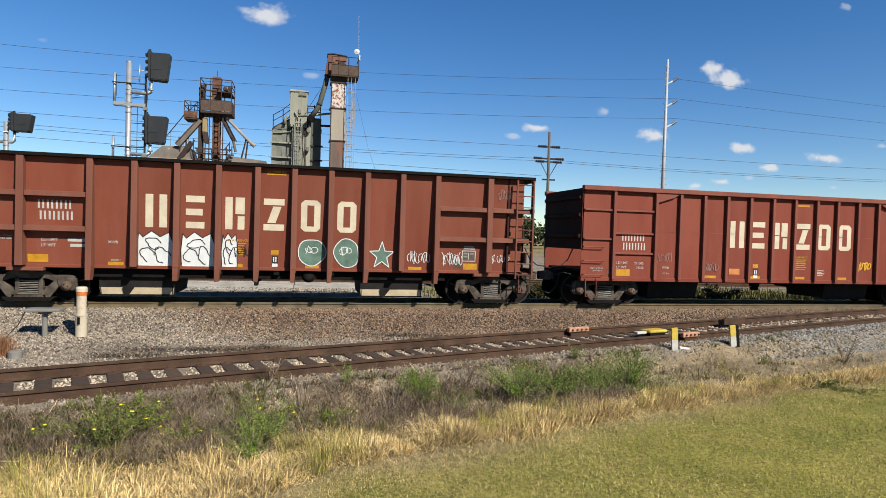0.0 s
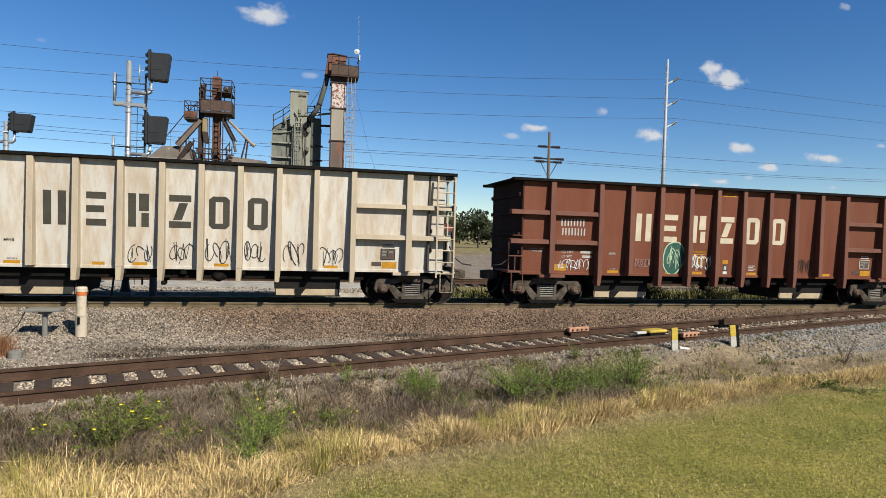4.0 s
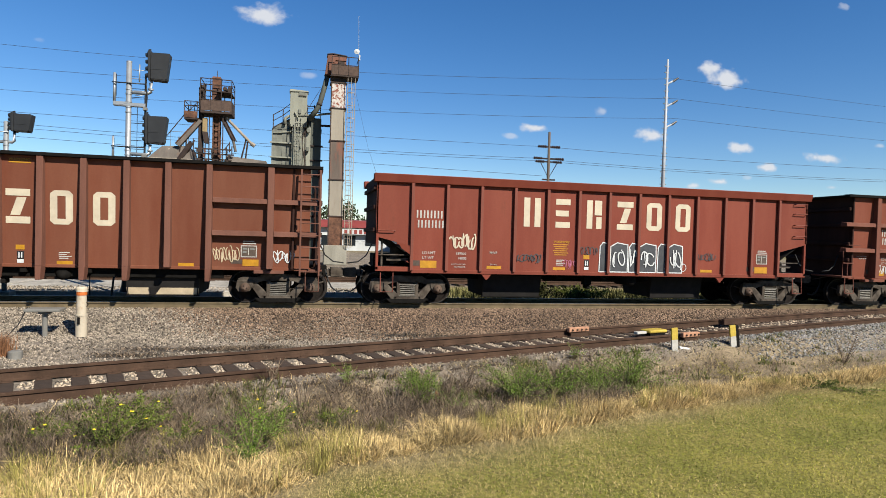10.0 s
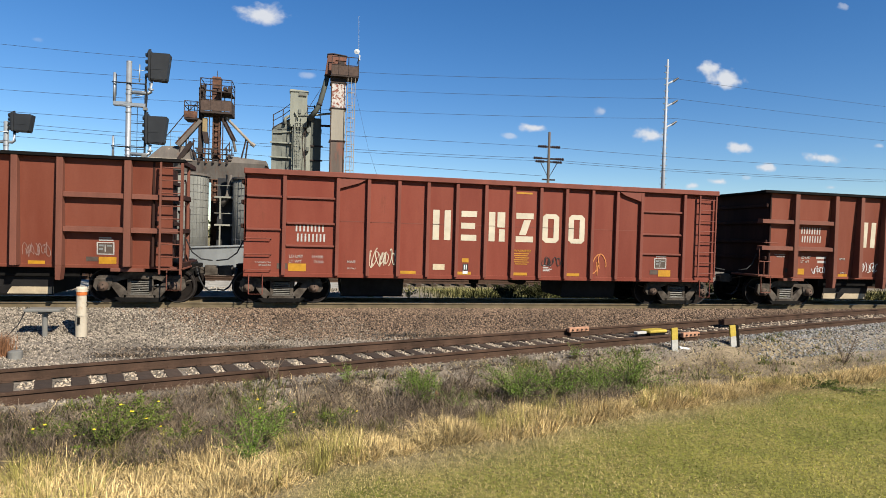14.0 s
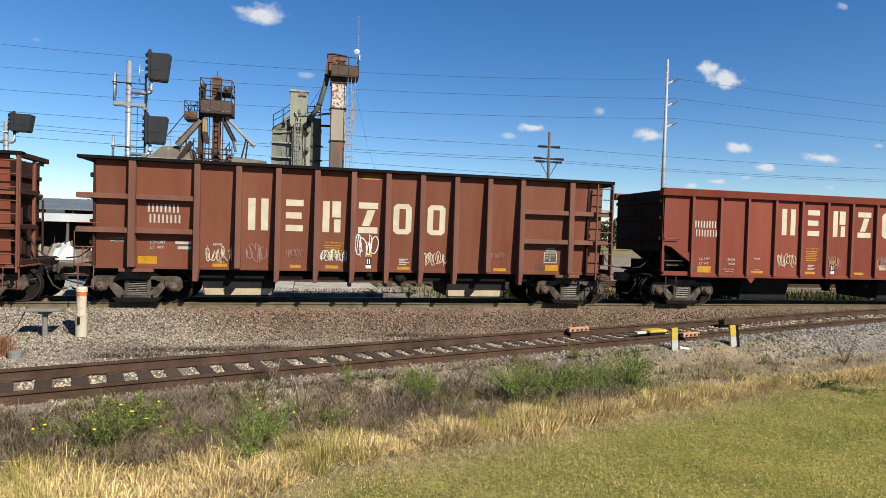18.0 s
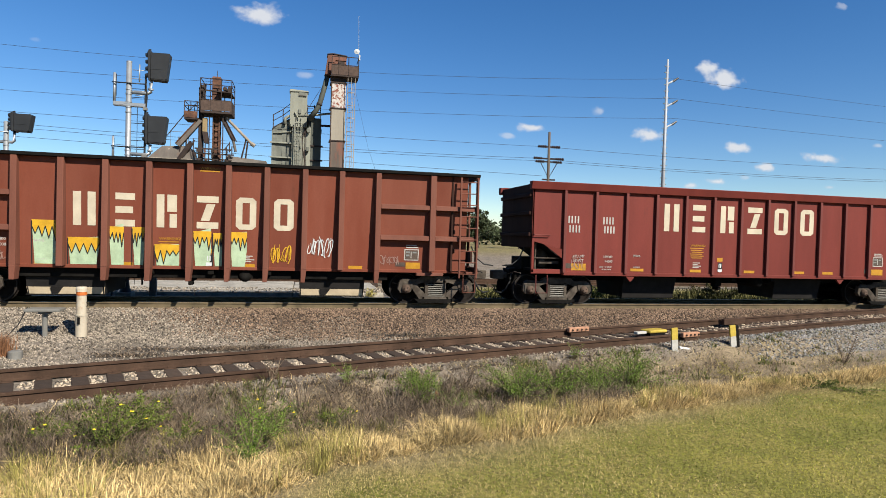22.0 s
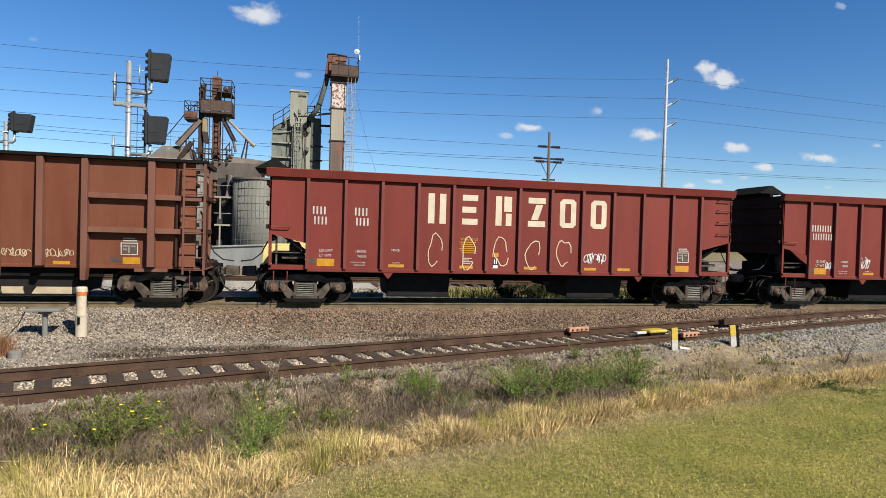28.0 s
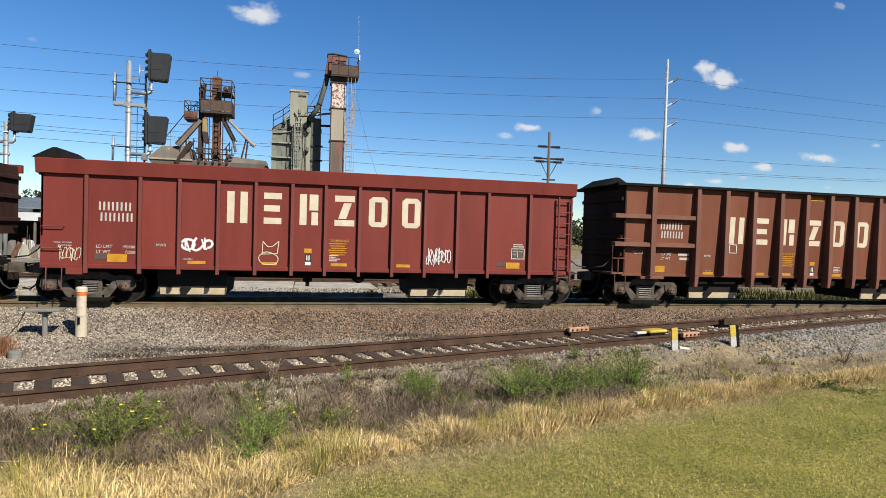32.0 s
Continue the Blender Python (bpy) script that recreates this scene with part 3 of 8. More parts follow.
def common(kit, top, chute_key, chute_y, chutes, length=14.5, wall=None):
    """Underframe, ends, couplers and trucks that every wagon has."""
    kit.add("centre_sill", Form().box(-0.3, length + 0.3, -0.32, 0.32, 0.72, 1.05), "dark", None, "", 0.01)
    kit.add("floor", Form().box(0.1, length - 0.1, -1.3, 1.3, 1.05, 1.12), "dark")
    for x0, s in ((0.0, -1), (length, 1)):
        w0 = wall if wall and s > 0 else x0
        # end wall and stiffeners wear the darkened paint in place of real shade
        kit.add("end_wall", Form().box(w0, w0 - s * 0.06, -1.46, 1.46, 1.0 if kit.lean else 1.75, top - 0.06), "end", None, "end wall with its shade painted in", 0.01)
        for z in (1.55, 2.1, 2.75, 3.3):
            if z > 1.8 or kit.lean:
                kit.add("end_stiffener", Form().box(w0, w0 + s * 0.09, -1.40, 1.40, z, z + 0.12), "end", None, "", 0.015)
        c = kit.add("coupler", Form().box(x0, x0 + s * 0.42, -0.10, 0.10, 0.74, 0.94).hexa([(x0 + s * 0.42, -0.17, 0.70), (x0 + s * 0.42, 0.17, 0.70), (x0 + s * 0.42, 0.17, 1.0), (x0 + s * 0.42, -0.17, 1.0)], [(x0 + s * 0.80, -0.13, 0.72), (x0 + s * 0.80, 0.13, 0.72), (x0 + s * 0.80, 0.13, 0.98), (x0 + s * 0.80, -0.13, 0.98)]), "truck", None, "rusty knuckle coupler", 0.02)
        hx = [(x0 + s * 0.25, -0.45, 0.95), (x0 + s * 0.33, -0.50, 0.66), (x0 + s * 0.45, -0.50, 0.42), (x0 + s * 0.60, -0.48, 0.31), (x0 + s * 0.78, -0.45, 0.34)]
        kit.add("air_hose", Form().tube(hx, 0.026, 6), "hose", c, "sagging black rubber air hose", 0, True)
        kit.add("uncoupling_lever", Form().tube([(x0 + s * 0.30, -1.40, 0.98), (x0 + s * 0.34, -0.9, 1.0), (x0 + s * 0.40, -0.25, 0.86)], 0.016, 5), "truck", None)
        kit.add("brake_hose", Form().tube([(x0 + s * 0.05, -0.95, 1.75), (x0 + s * 0.22, -0.98, 1.40), (x0 + s * 0.45, -1.0, 1.22), (x0 + s * 0.75, -1.0, 1.18)], 0.02, 5), "hose", None, "sagging black rubber hose", 0, True)
        kit.add("striker_plate", Form().box(x0 + s * 0.02, x0 + s * 0.16, -0.42, 0.42, 0.62, 1.08), "dark", None, "", 0.02)
    truck(kit, 1.009)
    truck(kit, 13.449)
    for u0, u1 in chutes:
        for s in (-1, 1):
            ya, yb = s * chute_y, s * (chute_y - 0.14)
            ym = ya + (yb - ya) * 0.75
            # chute split in height: near-black upper part, door below in its own colour
            f = Form().hexa([(u0, ya, 0.98), (u1, ya, 0.98), (u1, ya - s * 0.03, 0.98), (u0, ya - s * 0.03, 0.98)], [(u0 + 0.02, ym, 0.42), (u1 - 0.02, ym, 0.42), (u1 - 0.02, ym - s * 0.03, 0.42), (u0 + 0.02, ym - s * 0.03, 0.42)])
            d = Form().hexa([(u0 + 0.02, ym, 0.42), (u1 - 0.02, ym, 0.42), (u1 - 0.02, ym - s * 0.03, 0.42), (u0 + 0.02, ym - s * 0.03, 0.42)], [(u0 + 0.04, yb, 0.23), (u1 - 0.04, yb, 0.23), (u1 - 0.04, yb - s * 0.03, 0.23), (u0 + 0.04, yb - s * 0.03, 0.23)])
            if chute_key == "chute":
                um = u0 + 0.60
                kit.add("door_gusset", Form().hexa([(um, yb - s * 0.02, 0.24), (um + 0.15, yb - s * 0.02, 0.24), (um + 0.15, yb + s * 0.02, 0.24), (um, yb + s * 0.02, 0.24)], [(um - 0.01, ym - s * 0.02, 0.43), (um + 0.28, ym - s * 0.02, 0.43), (um + 0.28, ym + s * 0.05, 0.43), (um - 0.01, ym + s * 0.05, 0.43)]), "chute_dark", None, "dark gusset on the chute door")
            kit.add("discharge_chute", f, "chute_dark", None, "dark upper part of the discharge chute")
            kit.add("chute_door", d, chute_key, None, "grimy cream chute door" if chute_key == "chute" else "")
        # end faces get the dark colour as painted shade
        for ua, ub, k in ((u0, u0 + 0.04, 0.03), (u1, u1 - 0.04, -0.03)):
            kit.add("chute_end", Form().hexa([(ua, -chute_y, 0.98), (ua, chute_y, 0.98), (ua + k, chute_y, 0.98), (ua + k, -chute_y, 0.98)], [(ub, -chute_y + 0.14, 0.23), (ub, chute_y - 0.14, 0.23), (ub + k, chute_y - 0.14, 0.23), (ub + k, -chute_y + 0.14, 0.23)]), "chute_dark")
        kit.add("chute_edge", Form().box(u0, u1, -chute_y + 0.11, -chute_y + 0.15, 0.20, 0.235), "dark")
    mid = (chutes[0][1] + chutes[1][0]) / 2
    kit.add("air_reservoir", Form().lathe([(-0.5, 0.0), (-0.5, 0.12), (-0.42, 0.19), (0.42, 0.19), (0.5, 0.12), (0.5, 0.0)], 14, "y", (mid + 1.05, -0.75, 0.80)), "dark", None, "", 0, True)
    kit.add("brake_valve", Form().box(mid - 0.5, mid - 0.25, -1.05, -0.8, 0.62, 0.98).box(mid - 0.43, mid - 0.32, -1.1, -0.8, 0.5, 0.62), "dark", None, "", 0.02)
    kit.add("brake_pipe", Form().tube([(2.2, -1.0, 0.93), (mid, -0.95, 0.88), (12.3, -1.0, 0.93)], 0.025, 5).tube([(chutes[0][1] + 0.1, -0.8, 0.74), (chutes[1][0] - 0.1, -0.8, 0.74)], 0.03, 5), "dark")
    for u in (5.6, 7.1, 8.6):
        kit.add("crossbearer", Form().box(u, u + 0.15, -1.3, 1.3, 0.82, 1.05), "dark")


def ladder(kit, u0, u1, z0, z1, y, key, n):
    f = Form().box(u0, u0 + 0.05, y, y + 0.05, z0, z1).box(u1 - 0.05, u1, y, y + 0.05, z0, z1)
    k = kit.add("ladder", f, key, None, "steel side ladder", 0.006)
    for i in range(n):
        z = z0 + 0.12 + i * (z1 - z0 - 0.25) / (n - 1)
        kit.add("rung", Form().tube([(u0, y + 0.02, z), (u1, y + 0.02, z)], 0.016, 5), key, k)


def grab(kit, u0, u1, z, y, key):
    kit.add("grab_iron", Form().tube([(u0, y + 0.09, z), (u0, y, z), (u1, y, z), (u1, y + 0.09, z)], 0.014, 5), key)


def stirrup(kit, u, z, key):
    kit.add("stirrup_step", Form().tube([(u, -1.50, z), (u, -1.52, z - 0.55), (u + 0.36, -1.52, z - 0.55), (u + 0.36, -1.50, z)], 0.017, 5), key)


def chain(kit, ribs, z0, z1, w):
    for a, b in zip(ribs[:-1], ribs[1:]):
        f = Form()
        f.hexa([(a, kit.y(z0), z0), (b, kit.y(z0), z0), (b, kit.y(z0) + 0.02, z0), (a, kit.y(z0) + 0.02, z0)], [(a, kit.y(z1), z1), (b, kit.y(z1), z1), (b, kit.y(z1) + 0.02, z1), (a, kit.y(z1) + 0.02, z1)])
        kit.add("side_panel", f, "paint")
    kit.add("far_side", Form().box(ribs[0], ribs[-1] - (0.43 if kit.lean else 0), 1.42, 1.46, z0, z1), "paint")


def ribbed_kit():
    """High-sided gondola with deep outside ribs and boxed end bays."""
    kit = Kit(True)
    ribs = [0.0, 0.95, 2.53, 3.58, 4.61, 5.65, 6.65, 7.62, 8.61, 9.62, 10.62, 11.64, 13.22, 14.28]
    chain(kit, ribs, 1.0, 3.76, 0.14)
    for i, u in enumerate(ribs[1:-1], 1):
        w = 0.075 if i not in (1, 12) else 0.085
        short = i in (1, 3, 10, 12)
        f = Form().hexa([(u - w, -1.60, 1.0), (u + w, -1.60, 1.0), (u + w, -1.27, 1.0), (u - w, -1.27, 1.0)], [(u - w, -1.60, 3.76), (u + w, -1.60, 3.76), (u + w, -1.40, 3.76), (u - w, -1.40, 3.76)])
        if not short:
            f.hexa([(u - w, -1.58, 0.64), (u + w * 0.5, -1.58, 0.64), (u + w * 0.5, -1.30, 0.64), (u - w, -1.30, 0.64)], [(u - w, -1.60, 1.0), (u + w, -1.60, 1.0), (u + w, -1.30, 1.0), (u - w, -1.30, 1.0)])
        kit.add("rib", f, "rib", None, "", 0.008)
    # chords are coloured black to stand for the shadow band below the rim
    kit.add("top_chord", Form().box(-0.34, 14.6, -1.62, -1.38, 3.76, 3.85), "edge", None, "", 0.01)
    kit.add("far_chord", Form().box(-0.34, 13.9, 1.48, 1.62, 3.76, 3.85), "edge")
    kit.add("end_walkway", Form().box(-0.34, 0.02, -1.48, 1.48, 3.77, 3.83), "edge", None, "", 0.01)
    kit.add("side_sill", Form().box(0.0, 14.5, -1.34, -1.20, 0.94, 1.03), "paint", None, "", 0.01)
    for u0, u1 in ((-0.36, 0.86), (1.04, 2.45), (11.72, 13.13), (13.31, 14.56)):
        for z in (1.88, 2.76):
            kit.add("stiffener", Form().hexa([(u0, -1.57, z), (u1, -1.57, z), (u1, -1.30, z), (u0, -1.30, z)], [(u0, -1.56, z + 0.13), (u1, -1.56, z + 0.13), (u1, -1.34, z + 0.15), (u0, -1.34, z + 0.15)]), "rib", None, "", 0.006)
    ladder(kit, 14.0, 14.56, 0.82, 3.74, -1.66, "rib", 9)
    for y in (-1.60, -0.72):
        kit.add("corner_post", Form().box(14.50, 14.57, y, y + 0.09, 0.95, 3.76), "rib", None, "", 0.01)
    # end bay beams and pipes share the paint with shade mixed in
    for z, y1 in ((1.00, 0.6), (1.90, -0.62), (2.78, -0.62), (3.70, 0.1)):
        kit.add("end_beam", Form().box(14.46, 14.60, -1.58, y1, z, z + 0.13), "end", None, "shade-darkened beam across the open end bay", 0.012)
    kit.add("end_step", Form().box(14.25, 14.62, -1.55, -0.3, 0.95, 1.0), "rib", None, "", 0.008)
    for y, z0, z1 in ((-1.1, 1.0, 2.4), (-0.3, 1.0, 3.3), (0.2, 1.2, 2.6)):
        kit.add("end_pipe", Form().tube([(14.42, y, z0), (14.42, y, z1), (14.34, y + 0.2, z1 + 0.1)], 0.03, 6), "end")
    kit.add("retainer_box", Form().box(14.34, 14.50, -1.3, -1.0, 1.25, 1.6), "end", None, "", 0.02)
    kit.add("brake_platform", Form().box(-0.42, 0.0, -1.5, -0.2, 1.0, 1.06), "rib", None, "", 0.008)
    kit.add("platform_rail", Form().tube([(-0.40, -1.5, 1.05), (-0.40, -1.5, 1.9), (0.05, -1.5, 1.9)], 0.022, 6).tube([(-0.40, -1.5, 1.5), (0.05, -1.5, 1.5)], 0.018, 5).tube([(-0.2, -1.5, 1.05), (-0.2, -1.5, 1.5)], 0.018, 5), "rib")
    stirrup(kit, -0.30, 1.02, "rib")
    stirrup(kit, 14.18, 0.95, "rib")
    grab(kit, -0.30, 0.20, 2.12, -1.60, "rib")
    # near-black beam added to fill the dark zone below the side panels
    kit.add("hopper_sill", Form().box(2.3, 12.0, -1.16, -1.08, 0.70, 1.0), "dark", None, "", 0.01)
    kit.add("jacking_pad", Form().box(0.62, 1.45, -1.45, -1.2, 0.86, 0.95), "rib", None, "", 0.01)
    kit.add("release_rod", Form().box(12.8, 13.6, -1.45, -1.2, 0.86, 0.95), "rib", None, "", 0.01)
    common(kit, 3.85, "chute", 1.12, ((2.62, 4.50), (9.50, 11.36)), 14.5, 13.85)
    return kit


def thin_kit():
    """Gondola with narrow ribs and shallow end stiffeners, its sides reaching low."""
    kit = Kit(False)
    ribs = [0.0, 1.05, 2.49, 3.35, 4.21, 5.06, 5.92, 6.79, 7.64, 8.51, 9.34, 10.20, 11.03, 11.87, 13.37, 14.55]
    chain(kit, ribs, 0.84, 3.6, 0.08)
    for i, u in enumerate(ribs[1:-1]):
        f = Form().box(u - 0.05, u + 0.05, -1.57, -1.46, 0.84, 3.58)
        kit.add("rib", f, "rib", None, "", 0.008)
    kit.add("top_chord", Form().box(-0.02, 14.57, -1.60, -1.42, 3.57, 3.72), "rib", None, "", 0.015)
    kit.add("far_chord", Form().box(-0.02, 14.57, 1.42, 1.60, 3.57, 3.72), "rib", None, "", 0.015)
    kit.add("side_sill", Form().box(0.0, 14.55, -1.48, -1.32, 0.78, 0.90), "paint", None, "", 0.01)
    for u0, u1 in ((0.06, 0.99), (1.11, 2.43), (11.93, 13.31)):
        for z in (1.62, 2.24, 2.95) if u0 > 1 else (2.05, 2.95):
            kit.add("stiffener", Form().box(u0, u1, -1.52, -1.46, z, z + 0.06), "rib", None, "", 0.01)
    for u0, s in ((2.54, 1), (11.82, -1)):
        kit.add("gusset", Form().slab([(u0, 3.57), (u0 + s * 0.75, 3.57), (u0 + s * 0.55, 3.45), (u0, 3.28)], -1.56, -1.47), "rib")
    kit.add("panel_seam", Form().box(2.5, 11.85, -1.466, -1.461, 2.36, 2.38), "rib")
    ladder(kit, 13.86, 14.50, 0.95, 3.55, -1.60, "rib", 8)
    for z in (0.98, 1.40, 1.83):
        grab(kit, 0.05, 0.72, z, -1.56, "rib")
    stirrup(kit, 0.15, 0.86, "rib")
    stirrup(kit, 14.02, 0.86, "rib")
    common(kit, 3.7, "chute_dark", 0.95, ((2.66, 4.51), (9.53, 11.40)), 14.55)
    return kit


def hopper_kit(deep):
    """Ballast hopper with a heavy top chord; its end bays are cut away over the trucks, or plated to the sill."""
    kit = Kit(False)
    if deep:
        ribs = [0.0, 1.06, 2.33, 3.29, 4.26, 5.22, 6.18, 7.08, 8.02, 8.96, 9.90, 10.86, 11.80, 13.10, 14.45]
        top, chord, sill = 3.72, 3.34, 1.02
    else:
        ribs = [0.0, 1.03, 2.06, 3.09, 4.13, 5.17, 6.19, 7.20, 8.22, 9.24, 10.27, 11.29, 12.32, 13.34, 14.48]
        top, chord, sill = 3.76, 3.52, 1.02
    if deep:
        chain(kit, ribs, sill, chord, 0.08)
    else:
        chain(kit, ribs[1:-1], sill, chord, 0.08)
        kit.add("side_panel", Form().slab([(0.0, chord), (1.03, chord), (1.03, 1.72), (0.0, 1.97)], -1.46, -1.44), "paint")
        kit.add("side_panel", Form().slab([(13.34, chord), (14.48, chord), (14.48, 2.08), (13.34, 1.78)], -1.46, -1.44), "paint")
        for u0, u1 in ((0.0, 1.03), (13.34, 14.48)):
            kit.add("side_sill", Form().box(u0, u1, -1.47, -1.37, sill - 0.04, sill + 0.1), "paint", None, "", 0.01)
            ue = u0 if u0 == 0 else u1 - 0.08
            kit.add("corner_post", Form().box(ue, ue + 0.08, -1.47, -1.37, sill, 2.1), "paint", None, "", 0.01)
            a, b = (u0 + 0.35, u0 + 1.0) if u0 == 0 else (u1 - 1.0, u1 - 0.35)
            lo, hi = (1.55, 0.02) if u0 == 0 else (12.85, 14.46)
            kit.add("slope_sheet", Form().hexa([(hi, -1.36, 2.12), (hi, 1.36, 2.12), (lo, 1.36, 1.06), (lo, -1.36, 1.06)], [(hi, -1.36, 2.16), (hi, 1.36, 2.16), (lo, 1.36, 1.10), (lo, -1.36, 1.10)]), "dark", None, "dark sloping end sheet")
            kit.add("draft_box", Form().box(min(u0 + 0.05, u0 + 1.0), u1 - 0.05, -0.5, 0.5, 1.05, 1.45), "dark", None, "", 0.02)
            kit.add("brake_cylinder", Form().lathe([(-0.3, 0.0), (-0.3, 0.17), (0.2, 0.17), (0.3, 0.1), (0.3, 0.0)], 14, "z", (a + 0.35, -0.6, 1.45)), "truck", None, "", 0, True)
            kit.add("brake_lever", Form().box(a, b, -1.2, -1.15, 1.28, 1.36).tube([(u0 + 0.2, -1.25, 1.1), (u0 + 0.2, -1.25, 1.9)], 0.03).tube([(u0 + 0.05, -1.3, 1.45), (u1 - 0.05, -1.3, 1.45)], 0.02), "truck")
    for i, u in enumerate(ribs[1:-1]):
        kit.add("rib", Form().box(u - 0.045, u + 0.045, -1.56, -1.46, (sill - 0.2) if deep else sill, chord), "rib", None, "", 0.008)
    kit.add("top_chord", Form().hexa([(-0.1, -1.56, chord), (14.55, -1.56, chord), (14.55, -1.40, chord), (-0.1, -1.40, chord)], [(-0.1, -1.63, top), (14.55, -1.63, top), (14.55, -1.40, top), (-0.1, -1.40, top)]), "paint", None, "", 0.015)
    kit.add("far_chord", Form().box(-0.1, 14.55, 1.40, 1.6, chord, top), "paint", None, "", 0.015)
    kit.add("side_sill", Form().box(0.0 if deep else 1.03, 14.45 if deep else 13.34, -1.50, -1.34, sill - 0.08, sill + 0.03), "paint", None, "", 0.01)
    if not deep:
        for u in (3.3, 11.2):
            kit.add("sill_gusset", Form().slab([(u - 0.16, sill - 0.07), (u + 0.16, sill - 0.07), (u + 0.02, 0.78), (u - 0.02, 0.78)], -1.48, -1.42), "paint")
    if deep:
        ladder(kit, 13.96, 14.42, 0.75, 3.3, -1.60, "rib", 8)
        for z in (1.45, 2.0):
            grab(kit, 0.06, 0.55, z, -1.55, "rib")
        kit.add("jacking_pad", Form().box(0.6, 1.0, -1.52, -1.3, 0.78, 0.95), "paint", None, "", 0.01)
    else:
        for z in (2.35, 2.72, 3.1, 3.42):
            grab(kit, 13.95, 14.42, z, -1.55, "rib")
        grab(kit, 0.05, 0.55, 2.15, -1.55, "rib")
        stirrup(kit, 13.95, 1.0, "rib")
    stirrup(kit, 0.15, 0.95, "rib")
    common(kit, top, "chute" if deep else "chute_dark", 1.08 if deep else 0.98, ((2.66, 4.46), (9.55, 11.36)) if deep else ((3.35, 5.25), (9.05, 10.93)), ribs[-1])
    return kit


KITS = {"ribbed": ribbed_kit(), "thin": thin_kit(), "hopper": hopper_kit(False), "deep": hopper_kit(True)}


def mark(car, kit, name, shapes, material, label="", lift=0.006):
    """Paint on a wagon's side: polygons of (u, z)."""
    f = Form()
    for i, s in enumerate(shapes):
        f.add([(u, kit.y(z) - lift - 0.0001 * i, z) for u, z in s], [tuple(range(len(s)))])
    return part(name, f, material, car, label)


def rect(u0, z0, u1, z1):
    return [(u0, z0), (u1, z0), (u1, z1), (u0, z1)]


def ribbon(pts, w):
    """A brush stroke of width w along (u, z) points, as quads."""
    out = []
    for (a, b), (c, d) in zip(pts[:-1], pts[1:]):
        n = math.hypot(c - a, d - b) or 1e-6
        p, q = -(d - b) / n * w / 2, (c - a) / n * w / 2
        ex, ez = (c - a) / n * w * 0.3, (d - b) / n * w * 0.3
        out.append([(a + p - ex, b + q - ez), (c + p + ex, d + q + ez), (c - p + ex, d - q + ez), (a - p - ex, b - q - ez)])
    return out


def scrawl(seed, u, z, w, h, strokes=5, width=0.02):
    """Loose spray-can loops and slashes within a box; not writing."""
    r = random.Random(seed)
    out = []
    for i in range(strokes):
        cx = u + w * (i + 0.5) / strokes
        a0, turn = r.uniform(0, 6.28), r.choice((-1, 1)) * r.uniform(3.0, 6.5)
        rx, rz = w / strokes * r.uniform(0.4, 0.75), h * r.uniform(0.3, 0.5)
        sk = r.uniform(-0.3, 0.3)
        pts = []
        for k in range(15):
            a = a0 + turn * k / 14
            pts.append((cx + rx * math.cos(a) + sk * rz * math.sin(a), z + h / 2 + rz * math.sin(a) * (1 - 0.3 * k / 14)))
        out += ribbon(pts, width)
    for i in range(0, strokes, 2):
        a = u + w * (i + r.uniform(0.1, 0.9)) / strokes
        pts = [(a, z + h * r.uniform(0.5, 1.0))]
        for k in range(3):
            pts.append((pts[-1][0] + w / strokes * r.uniform(-0.5, 0.6), z + h * (r.uniform(0, 0.3) if k % 2 == 0 else r.uniform(0.6, 1.0))))
        out += ribbon(pts, width * 0.65)
    return out


def lettering(car, kit, text, u, z, size, material):
    ob = part("lettering", letters(text, size), material, car)
    ob.matrix_basis = pose(u, kit.y(z) - 0.007, z, 2.76 if kit.lean else 0)
    return ob


def logo(car, kit, u0, pitch, z0, z1, material):
    """Six plain cream shapes in a row along the side."""
    h = z1 - z0
    def ring(u, w, t):
        c = t * 0.85
        top = [(u, z1 - c), (u + w, z1 - c), (u + w, z1 - 0.09), (u + w - 0.10, z1), (u + 0.10, z1), (u, z1 - 0.09)]
        low = [(u, z0 + c), (u, z0 + 0.09), (u + 0.10, z0), (u + w - 0.10, z0), (u + w, z0 + 0.09), (u + w, z0 + c)]
        return [rect(u, z0 + c, u + t, z1 - c), rect(u + w - t, z0 + c, u + w, z1 - c), top, low]

    for i in range(6):
        u = u0 + i * pitch
        w = (0.53, 0.47, 0.50, 0.55, 0.53, 0.53)[i]
        if i == 0:
            s = [rect(u, z0, u + 0.19, z1), rect(u + w - 0.19, z0, u + w, z1)]
        elif i == 1:
            s = [rect(u, z1 - h * 0.2, u + w, z1), rect(u, z0 + h * 0.4, u + w * 0.9, z0 + h * 0.6), rect(u, z0, u + w, z0 + h * 0.2)]
        elif i == 2:
            s = [rect(u, z0, u + 0.19, z1), rect(u + 0.26, z0 + h * 0.48, u + w, z1), rect(u + w - 0.18, z0, u + w, z0 + h * 0.42)]
        elif i == 3:
            s = [rect(u, z1 - h * 0.2, u + w, z1), [(u + 0.1, z0 + h * 0.24), (u + 0.32, z0 + h * 0.24), (u + w - 0.08, z0 + h * 0.76), (u + w - 0.30, z0 + h * 0.76)], rect(u, z0, u + w, z0 + h * 0.2)]
        else:
            s = ring(u, w, 0.17)
        mark(car, kit, "logo_shape", s, material, "plain cream painted shape" if i == 0 else "")


